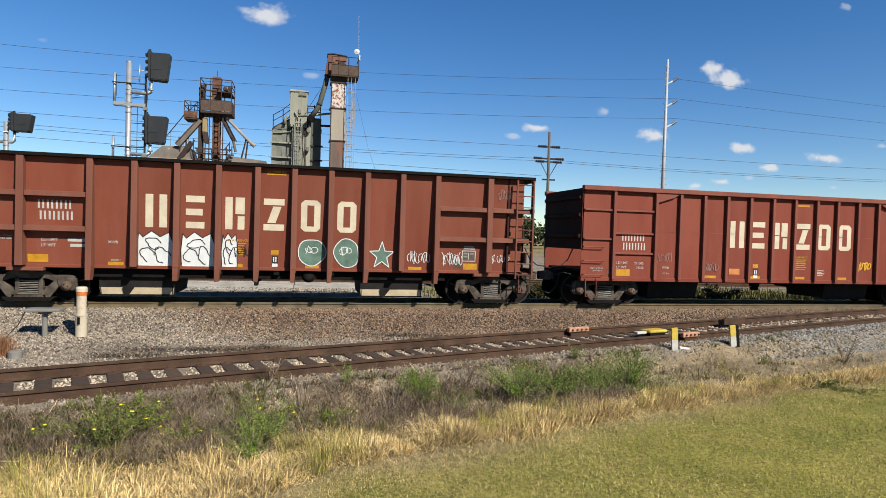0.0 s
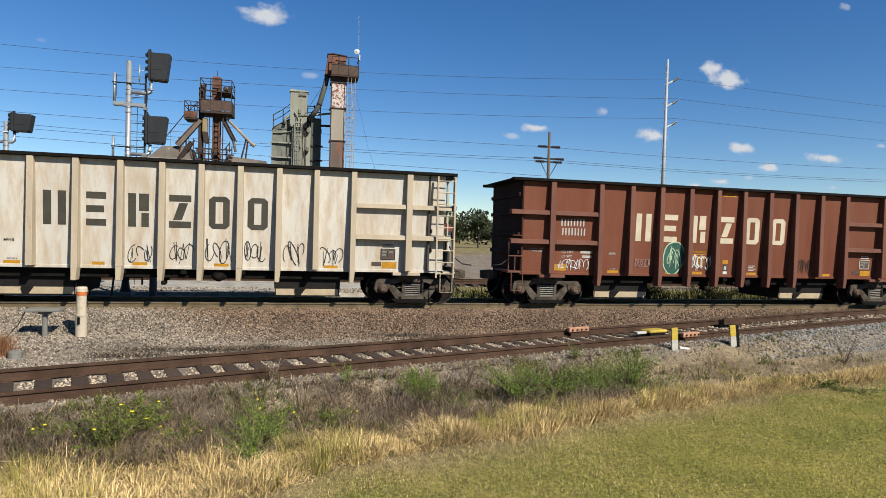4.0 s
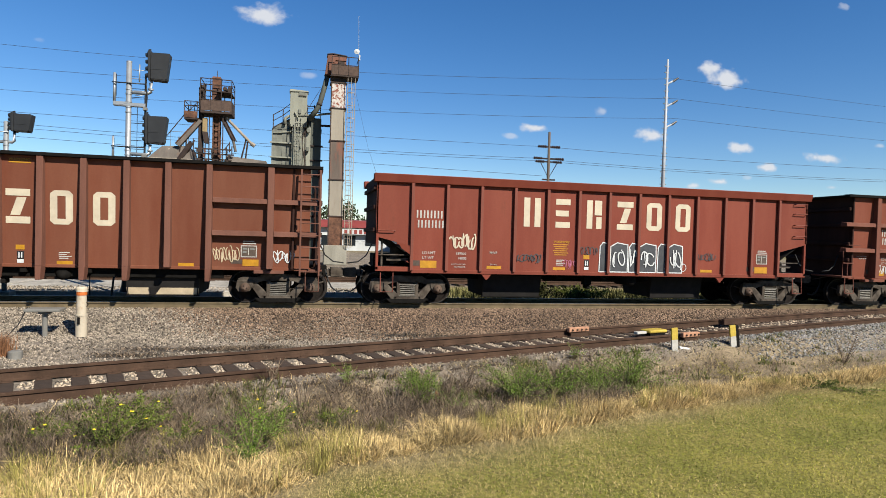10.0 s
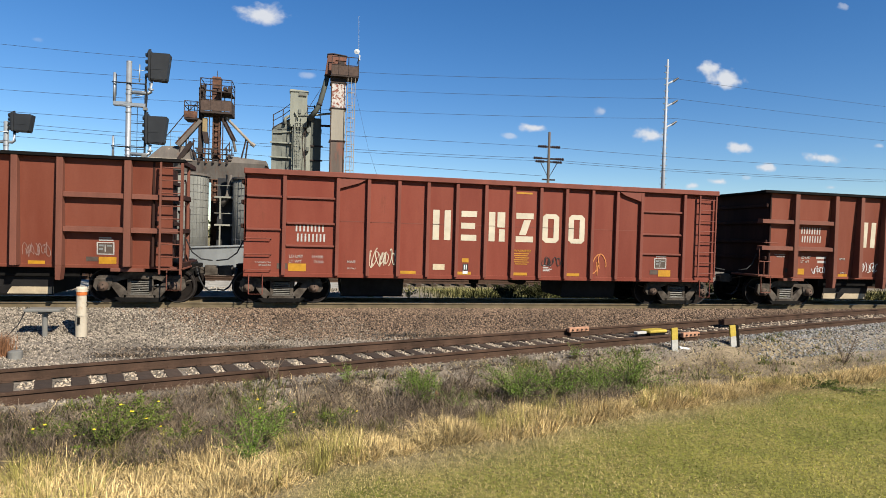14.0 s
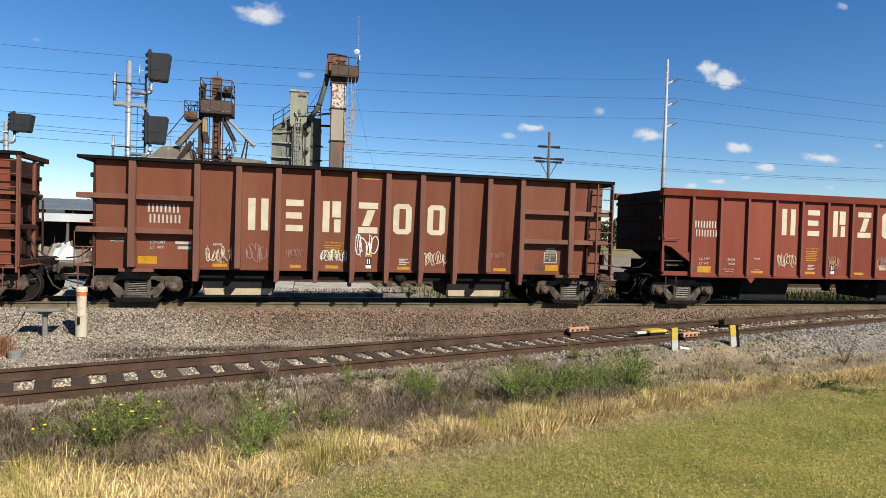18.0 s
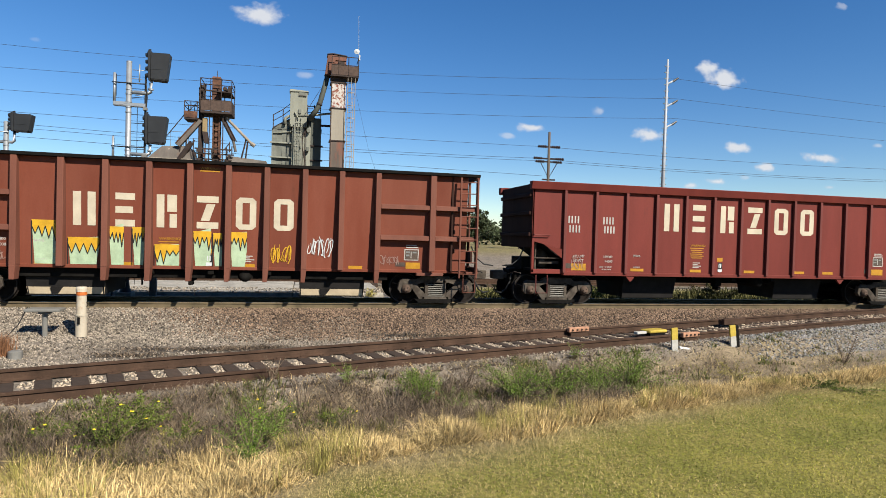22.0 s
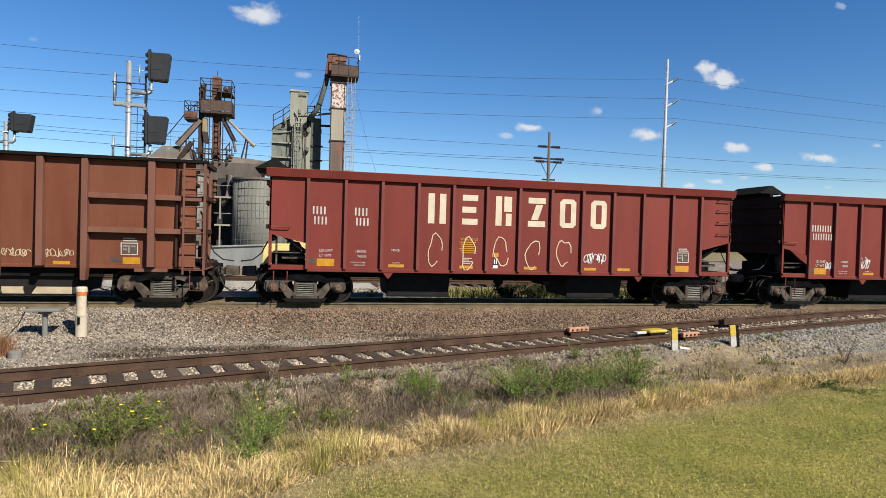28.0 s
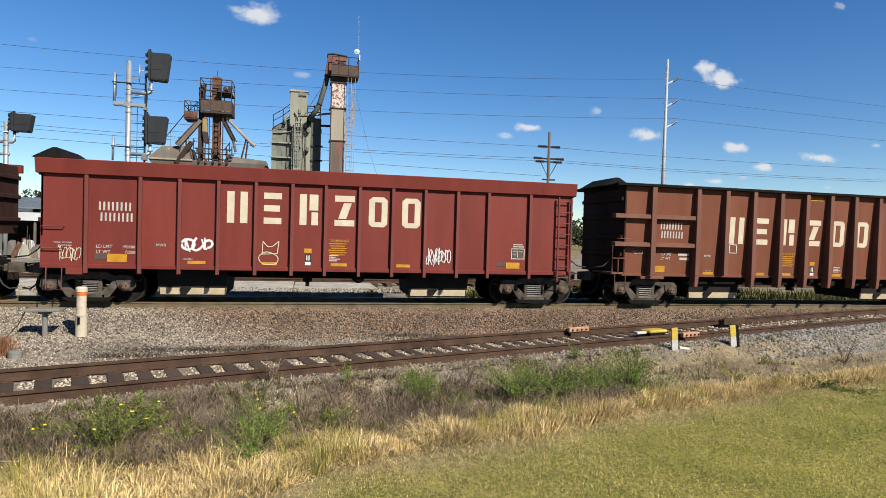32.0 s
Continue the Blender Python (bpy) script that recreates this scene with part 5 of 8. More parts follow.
def build_car(key):
    spec = CARS[key]
    kind = spec["kind"]
    kit = KITS[kind]
    car = thing("gondola" if kind != "hopper" else "ballast_hopper", (CAR_X[key], 0, 0), spec["label"], "railway wagon", "wagons of the train")
    paint = spec["paint"]

    def look_up(k):
        if k == "paint":
            return PAINTS[paint]
        if k == "rib":
            return RIBS[paint]
        # top edge drawn near black, its shadow band put into the colour
        if k == "edge":
            return M["dark"]
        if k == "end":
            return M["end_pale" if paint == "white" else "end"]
        return M[k]

    kit.link(car, look_up)
    faint = M["grey"] if paint == "white" else M["white"]
    u0, pitch, z0, z1 = LOGOS[kind]
    logo(car, kit, u0, pitch, z0, z1, M["letter_dark"] if paint == "white" else M["letter"])
    small_marks(car, kit, kind, spec, faint)
    graffiti(key, car, kit)
    if key == "o":
        part("brake_wheel", Form().tube([(-0.30 + 0.04 * math.sin(k * math.tau / 16), -1.0 + 0.27 * math.cos(k * math.tau / 16), 3.25 + 0.27 * math.sin(k * math.tau / 16)) for k in range(17)], 0.025, 5).tube([(-0.3, -1.27, 3.25), (-0.3, -0.73, 3.25)], 0.015, 4).tube([(-0.3, -1.0, 3.25), (0.0, -1.0, 3.25)], 0.03, 5), RIBS[paint], car, "spoked brake wheel")
    if spec.get("hood"):
        f = Form().hexa([(-0.45, -0.9, 3.80), (0.55, -0.9, 3.80), (0.55, 0.9, 3.80), (-0.45, 0.9, 3.80)], [(0.0, -0.8, 4.08), (0.12, -0.8, 4.08), (0.12, 0.8, 4.08), (0.0, 0.8, 4.08)])
        part("end_hood", f, M["dark"], car, "small peaked steel hood over the end")
        part("hood_bracket", Form().box(-0.05, 0.05, -0.9, 0.9, 3.68, 3.81), M["dark"], car)
    sets = []
    for u in AXLES:
        w = part("wheelset", WHEELSET, M["wheel"], car, "worn steel wheelset")
        w.location = (u, 0, WHEEL_R)
        part("wheel_rim", RIM, M["tread"], w)
        sets.append((w, u))
    return car, sets


TRAIN = {k: build_car(k) for k in CARS}


# ---- beside the track ----
BG = {
    "post": mat("white_post_plastic", (0.505, 0.435, 0.331), 0.6, var=0.15, scale=3, rust=(0.392, 0.244, 0.139), rust_at=0.56),
    "orange": mat("orange_cap", (0.539, 0.139, 0.026), 0.6, var=0.2),
    "box": mat("grey_metal_box", (0.191, 0.183, 0.165), 0.6, var=0.2),
    "heater": mat("salmon_painted_steel", (0.452, 0.235, 0.139), 0.7, var=0.3, scale=8),
    "yellow": mat("yellow_painted_steel", (0.505, 0.365, 0.052), 0.6, var=0.3, scale=6),
    "stakew": mat("white_painted_wood", (0.479, 0.461, 0.418), 0.7, var=0.2, scale=6),
    "rusty": mat("rusted_steel", (0.091, 0.041, 0.025), 0.85, var=0.45, scale=2.5, fine=20, tint=(0.148, 0.068, 0.039), rust=(0.044, 0.030, 0.024), rust_at=0.56),
    "rustdark": mat("dark_rusted_frame", (0.048, 0.032, 0.026), 0.85, var=0.35, scale=2.5),
    "hopper": mat("weathered_grey_hopper", (0.144, 0.122, 0.103), 0.8, var=0.3, scale=1.0, streak=True, rust=(0.139, 0.078, 0.052), rust_at=0.55),
    "binside": mat("dark_green_grey_sheet", (0.087, 0.094, 0.078), 0.7, var=0.25, scale=1.0, streak=True),
    "binpale": mat("pale_green_grey_sheet", (0.270, 0.270, 0.217), 0.7, var=0.25, scale=1.0, streak=True),
    "tower": mat("weathered_tower_sheet", (0.313, 0.274, 0.217), 0.75, var=0.2, scale=0.6, streak=True, rust=(0.174, 0.104, 0.070), rust_at=0.62),
    "towercap": mat("rust_red_cap", (0.174, 0.074, 0.048), 0.8, var=0.3, scale=1.0, streak=True),
    "concrete": mat("pale_concrete", (0.287, 0.270, 0.222), 0.85, var=0.25, scale=0.8, fine=12, streak=True),
    "silo": mat("grey_weathered_concrete", (0.174, 0.170, 0.148), 0.9, var=0.3, scale=0.8, fine=12, streak=True),
    "sheet": mat("dull_grey_sheet_steel", (0.261, 0.270, 0.265), 0.6, 0.2, var=0.2, scale=0.8, streak=True),
    "wire": mat("dark_wire", (0.044, 0.044, 0.048), 0.6, var=0.1),
    "wood": mat("weathered_pole_wood", (0.113, 0.091, 0.074), 0.85, var=0.3, scale=2, streak=True),
    "insul": mat("brown_insulator", (0.030, 0.019, 0.017), 0.3, var=0.2),
    "shed": mat("grey_metal_roof", (0.191, 0.209, 0.217), 0.5, 0.3, var=0.15, scale=0.4),
    "shedw": mat("white_metal_wall", (0.505, 0.522, 0.522), 0.6, var=0.12, scale=0.4, streak=True),
    # near-black colour painted where the shed and silo gaps lie in shade
    "shade": mat("interior_shade", (0.026, 0.026, 0.028), 0.8, var=0.2),
    "redroof": mat("red_metal_roof", (0.235, 0.048, 0.039), 0.5, var=0.15, scale=0.6),
    "bark": mat("bark", (0.078, 0.061, 0.048), 0.9, var=0.3, scale=4),
    # leaf colour lifted to paint in the haze over distant trees
    "leaf": mat("hazed_dark_foliage", (0.045, 0.058, 0.030), 0.8, var=0.3, scale=0.8, island=0.4, spec=0.1, tint=(0.065, 0.080, 0.040)),
    "machine_dull": mat("weathered_tan_sheet", (0.313, 0.226, 0.113), 0.75, var=0.3, scale=2, streak=True),
    "spout_pale": mat("bleached_grey_tan_sheet", (0.313, 0.261, 0.204), 0.75, var=0.25, scale=2, fine=12, streak=True),
    "flaking": mat("flaking_white_paint_on_rust", (0.522, 0.479, 0.435), 0.7, var=0.12, scale=1.6, fine=9, rust=(0.209, 0.065, 0.039), rust_at=0.50, soft=0.04),
    "binmid": mat("dented_grey_green_sheet", (0.183, 0.187, 0.157), 0.65, var=0.3, scale=1.0, fine=10, streak=True, rust=(0.087, 0.065, 0.044), rust_at=0.64),
    "tower_low": mat("brown_stained_tower_sheet", (0.174, 0.131, 0.104), 0.75, var=0.4, scale=0.5, streak=True, rust=(0.191, 0.074, 0.048), rust_at=0.50),
    "mesh_brown": mat("dusty_brown_mesh", (0.091, 0.059, 0.045), 0.9, var=0.3, scale=4, fine=90),
    "glass": mat("dark_window", (0.017, 0.022, 0.026), 0.1, var=0.1),
    "machine": mat("cream_yellow_paint", (0.539, 0.452, 0.174), 0.5, var=0.15),
    "steelpole": mat("galvanized_pole", (0.365, 0.392, 0.435), 0.5, 0.0, var=0.12, scale=1.0),
}


def marker_post():
    p = thing("marker_post", (-4.93, -3.40, -0.56), "white marker post with an orange cap standing in gravel", "marker post")
    part("pipe", Form().lathe([(0, 0), (0, 0.118), (0.56, 0.118), (0.56, 0.104), (1.10, 0.104), (1.10, 0)], 20, "z"), BG["post"], p)
    part("cap", Form().lathe([(1.09, 0.107), (1.09, 0.120), (1.17, 0.120), (1.20, 0.10), (1.20, 0), (1.12, 0)], 20, "z"), BG["post"], p, "pale domed cap")
    part("band", Form().lathe([(1.01, 0.105), (1.01, 0.112), (1.09, 0.112), (1.09, 0.105)], 20, "z"), BG["orange"], p, "orange reflective band")
    part("collar", Form().lathe([(0.54, 0.119), (0.54, 0.128), (0.58, 0.128), (0.58, 0.105)], 20, "z"), BG["post"], p)
    part("hasp", Form().box(-0.035, 0.01, -0.145, -0.115, 0.36, 0.52), M["dark"], p)
    part("handle", Form().tube([(0.10, 0, 0.85), (0.14, 0, 0.80), (0.10, 0, 0.74)], 0.012, 5), M["dark"], p)


def junction_stand():
    p = thing("junction_stand", (-5.69, -3.35, -0.58), "grey steel stand with a flat lid above gravel", "trackside box")
    part("stem", Form().tube([(0, 0, 0), (0, 0, 0.62)], 0.055, 10), BG["box"], p)
    part("lid", Form().box(-0.36, 0.36, -0.2, 0.2, 0.66, 0.72), BG["box"], p, "flat grey lid", 0.01)
    part("bracket", Form().box(-0.12, 0.12, -0.1, 0.1, 0.60, 0.66), BG["box"], p, "", 0.01)
    part("cable", Form().tube([(-0.35, 0.0, 0.75), (-0.5, -0.1, 0.35), (-0.72, -0.3, 0.03)], 0.012, 5), M["hose"], p)


marker_post()
junction_stand()


def on_siding(x, off):
    a = math.atan(float(siding_y(x + 0.1) - siding_y(x - 0.1)) / 0.2)
    return x - off * math.sin(a), float(siding_y(x)) + off * math.cos(a), math.degrees(a)


def switch_gear():
    for x, off, w in ((6.62, 0.64, 0.62), (8.62, -0.87, 0.56)):
        px, py, a = on_siding(x, off)
        b = thing("joint_block", (px, py, -0.30), "salmon-painted bolted block against the rail", "rail fitting", "switch fittings")
        b.rotation_euler.z = radians(a)
        part("plate", Form().box(-w / 2, w / 2, -0.05, 0.05, 0.14, 0.25), BG["heater"], b, "", 0.012)
        part("foot", Form().box(-w / 2 + 0.05, w / 2 - 0.05, -0.04, 0.04, 0.0, 0.12), M["rail_side"], b)
        for i in range(4):
            part("bolt", Form().lathe([(0, 0), (0, 0.022), (0.03, 0.022), (0.03, 0)], 6, "y", (-w / 2 + 0.09 + i * 0.14, -0.08, 0.195)), M["rail_side"], b)
    px, py, a = on_siding(8.45, 0.05)
    b = thing("switch_cover", (px, py, -0.2), "yellow steel cover plate between the siding rails", "rail fitting", "switch fittings")
    b.rotation_euler.z = radians(a)
    part("cover", Form().box(-0.30, 0.30, -0.16, 0.16, 0.02, 0.09), BG["yellow"], b, "", 0.02)
    part("base", Form().box(-0.26, 0.26, -0.12, 0.12, -0.05, 0.02), M["dark"], b)
    part("arm", Form().box(-0.62, -0.30, -0.06, 0.06, 0.0, 0.06), BG["stakew"], b, "", 0.01)
    px, py, a = on_siding(8.05, -1.35)
    b = thing("switch_motor", (px, py, -0.42), "low rusty switch rods and pale clutter by the rail", "rail fitting", "switch fittings")
    b.rotation_euler.z = radians(a)
    part("housing", Form().box(0.2, 0.55, -0.10, 0.1, 0.0, 0.09), M["rail_side"], b, "", 0.02)
    part("crank", Form().tube([(0.3, 0.1, 0.1), (0.75, 0.0, 0.06), (1.2, -0.12, 0.02)], 0.035), M["dark"], b)
    part("rod", Form().tube([(-0.45, 0.3, 0.2), (-0.35, 0.15, 0.17), (-0.2, 0.05, 0.1)], 0.022), BG["stakew"], b)
    part("rod", Form().tube([(-0.30, 0.05, 0.13), (-0.05, -0.02, 0.08)], 0.05), M["galv"], b)
    part("lever", Form().box(-0.50, -0.30, -0.1, 0.02, 0.0, 0.07), BG["stakew"], b, "", 0.01)
    for x, y, lean, two in ((7.92, -7.0, -4, False), (9.75, -6.55, -7, True)):
        s = thing("switch_stake", (x, y, float(ground_z(x, y)) - 0.03), "white stake with a yellow top beside the siding", "stake", "switch stakes")
        s.rotation_euler.y = radians(lean)
        part("stake", Form().box(-0.075, 0.075, -0.02, 0.02, 0, 0.27), BG["stakew"], s, "", 0.004)
        part("top", Form().box(-0.075, 0.075, -0.022, 0.022, 0.27, 0.53), BG["yellow"], s, "yellow painted top", 0.004)
        if two:
            part("backing", Form().box(0.078, 0.15, -0.02, 0.03, 0, 0.51), M["dark"], s)
    x, y = 11.6, float(siding_y(11.6)) + 0.35
    f = thing("rail_frog", (x, y, -0.17), "dark steel guard rail bolted inside the siding", "rail fitting", "switch fittings")
    f.rotation_euler.z = radians(16)
    part("bar", Form().box(-0.45, 0.45, -0.05, 0.05, 0.0, 0.16), M["rail_side"], f, "", 0.01)
    part("bar", Form().box(-0.4, 0.4, 0.10, 0.18, 0.0, 0.13), M["rail_side"], f, "", 0.01)


switch_gear()


def signal_head(parent, at, length, height):
    """A hooded colour-light head: lamp housings, back plate and a long hood cut back towards its foot."""
    x, y, z = at
    b = part("backplate", Form().slab([(x - 0.07, z - height * 0.55), (x, z - height * 0.55), (x, z + height * 0.52), (x - 0.03, z + height * 0.60), (x - 0.10, z + height * 0.50)], y - 0.22, y + 0.22), M["signal"], parent, "black signal backplate", 0.015)
    hood = Form().slab([(x, z - height * 0.49), (x + length * 0.77, z - height * 0.51), (x + length * 0.84, z - height * 0.47), (x + length, z + height * 0.46), (x + length * 0.97, z + height * 0.49), (x, z + height * 0.48)], y - 0.20, y + 0.16)
    part("hood", hood, M["signal"], b, "deep black sun hood", 0.02)
    part("hood_crease", Form().slab([(x, z - height * 0.115), (x + length * 0.46, z - height * 0.10), (x + length * 0.66, z - height * 0.13), (x + length * 0.46, z - height * 0.125), (x, z - height * 0.14)], y - 0.208, y - 0.198), M["signal"], b)
    part("hood_lip", Form().slab([(x + length * 0.05, z - height * 0.49), (x + length * 0.80, z - height * 0.51), (x + length * 0.78, z - height * 0.53), (x + length * 0.05, z - height * 0.51)], y - 0.21, y + 0.17), M["hose"], b)
    for k in range(4):
        zz = z - height * 0.36 + k * height * 0.25
        part("lamp_housing", Form().tube([(x - 0.07, y - 0.12, zz), (x - 0.17, y - 0.12, zz)], 0.085, 10, 0.06), M["signal"], b)
    part("finial", Form().tube([(x - 0.05, y, z + height * 0.5), (x - 0.05, y, z + height * 0.64), (x - 0.10, y, z + height * 0.60)], 0.035, 8), M["signal"], b)


def pipe(s, name, pts, r, label="", key="galv", n=10):
    return part(name, Form().tube(pts, r, n), M[key], s, label, 0, True)


def tall_signal():
    s = thing("signal_mast", (-5.99, 4.15, -0.55), "galvanized signal mast with two black hooded heads", "railway signal", "signals")
    top = 8.24
    pipe(s, "mast", [(0, 0, 0), (0, 0, top)], 0.088, "", "galv", 16)
    part("mast_cap", Form().lathe([(top - 0.02, 0), (top - 0.02, 0.094), (top + 0.02, 0.094), (top + 0.035, 0.06), (top + 0.035, 0)], 16, "z"), M["galv"], s)
    part("base", Form().box(-0.25, 0.25, -0.25, 0.25, -0.05, 0.35), BG["concrete"], s, "", 0.02)
    part("bell_base", Form().lathe([(0.20, 0), (0.20, 0.24), (0.26, 0.23), (0.50, 0.14), (0.76, 0.11), (0.80, 0.13), (0.84, 0.13), (0.84, 0)], 20, "z"), M["signal"], s, "black cast bell base")
    part("cable_riser", Form().box(0.78, 1.00, -0.1, 0.1, -0.05, 1.35), BG["box"], s, "", 0.01)
    part("riser_foot", Form().box(0.66, 1.12, -0.2, 0.2, -0.05, 0.22), BG["concrete"], s, "", 0.02)
    pipe(s, "conduit", [(-1.12, 0, 0.0), (-1.12, 0, 1.2), (-0.2, 0, 1.3)], 0.04, "", "signal", 8)
    pipe(s, "conduit", [(-0.46, 0, 0.0), (-0.36, 0, 0.95)], 0.035, "", "signal", 8)
    for z0, z1 in ((7.13, 7.17), (7.28, 7.32), (6.50, 6.54), (6.68, 6.72), (6.86, 6.90), (5.04, 5.08), (5.20, 5.24)):
        part("collar", Form().lathe([(z0, 0.085), (z0, 0.103), (z1, 0.103), (z1, 0.085)], 16, "z"), M["galv"], s)
    # the two heads on elbowed arms
    for az, hz in ((7.21, 8.15), (5.10, 5.98)):
        pipe(s, "arm", [(0.08, 0, az), (0.60, 0, az), (0.69, 0, az + 0.05), (0.70, 0, az + 0.36)], 0.062)
        part("arm_flange", Form().tube([(0.70, 0, az + 0.12), (0.70, 0, az + 0.17)], 0.088, 12), M["galv"], s)
        signal_head(s, (0.70 if az > 6 else 0.64, 0.06, hz), 0.62, 0.93)
    # channel bracket with its upright tube aerial
    part("bracket", Form().box(-0.46, 0.55, -0.09, -0.05, 6.74, 6.84).box(-0.46, 0.55, -0.09, 0.09, 6.72, 6.745), M["galv"], s, "", 0.006)
    part("bracket_end", Form().slab([(-0.46, 6.74), (-0.30, 6.74), (-0.02, 6.80), (-0.02, 6.86), (-0.46, 6.86)], -0.10, -0.095), M["galv"], s)
    pipe(s, "tube_aerial", [(-0.45, 0, 6.78), (-0.45, 0, 7.84)], 0.045, "pale upright tube aerial")
    pipe(s, "tube_aerial", [(-0.405, 0, 7.05), (-0.405, 0, 7.80)], 0.02, "", "signal")
    pipe(s, "tube_aerial", [(-0.47, 0, 4.86), (-0.47, 0, 5.68)], 0.035)
    pipe(s, "tube_aerial", [(-0.44, 0, 5.0), (-0.44, 0, 5.62)], 0.015, "", "signal")
    for z in (7.50, 5.33):
        pipe(s, "cross_rod", [(-0.50, -0.1, z), (0.52, -0.1, z)], 0.022, "dark cross rod", "signal", 6)
    # small yagi aerial
    pipe(s, "yagi_aerial", [(0.33, 0, 7.58), (0.33, 0, 8.18)], 0.022, "small comb aerial")
    for z, a, b in ((7.98, 0.12, 0.54), (7.68, 0.10, 0.42), (7.27, 0.15, 0.52), (7.12, 0.20, 0.46)):
        pipe(s, "yagi_element", [(a, 0, z), (b, 0, z)], 0.013, "", "galv", 6)
    # ladder between the mast and a dark outer stile
    k = part("ladder", Form().box(0.505, 0.56, -0.03, 0.03, 0.6, 7.85), M["signal"], s, "narrow steel ladder with a dark outer stile")
    part("stile", Form().box(0.275, 0.288, -0.01, 0.01, 0.6, 6.72), M["signal"], k)
    for i in range(23):
        z = 0.85 + i * 0.295
        part("rung", Form().tube([(0.08, 0.0, z), (0.52, 0.0, z)], 0.012, 5), M["signal"], k)
    part("junction_box", Form().box(0.46, 0.62, -0.14, 0.06, 4.90, 5.10).box(0.48, 0.60, -0.14, 0.04, 6.60, 6.72), BG["box"], s, "", 0.01)
    pipe(s, "cable", [(0.55, -0.05, 7.55), (0.60, -0.06, 7.1), (0.56, -0.05, 6.5), (0.58, -0.05, 5.4)], 0.022, "", "hose", 6)


def short_signal():
    s = thing("signal_mast", (-9.68, 4.15, -0.55), "short galvanized signal mast with one black hooded head", "railway signal", "signals")
    pipe(s, "mast", [(0, 0, 0), (0, 0, 5.96)], 0.075, "", "galv", 14)
    part("base", Form().box(-0.25, 0.25, -0.25, 0.25, -0.05, 0.35), BG["concrete"], s, "", 0.02)
    for z in (5.15, 5.32, 4.86):
        part("collar", Form().lathe([(z, 0.072), (z, 0.09), (z + 0.05, 0.09), (z + 0.05, 0.072)], 14, "z"), M["galv"], s)
    pipe(s, "arm", [(-0.35, 0, 5.28), (0.18, 0, 5.28), (0.235, 0, 5.33), (0.24, 0, 5.62)], 0.05)
    pipe(s, "arm", [(-0.35, 0, 4.88), (0.10, 0, 4.88)], 0.05)
    pipe(s, "cross_rod", [(-0.4, -0.09, 5.60), (0.1, -0.09, 5.60)], 0.02, "", "galv", 6)
    signal_head(s, (0.26, 0.06, 5.94), 0.52, 0.57)


tall_signal()
short_signal()


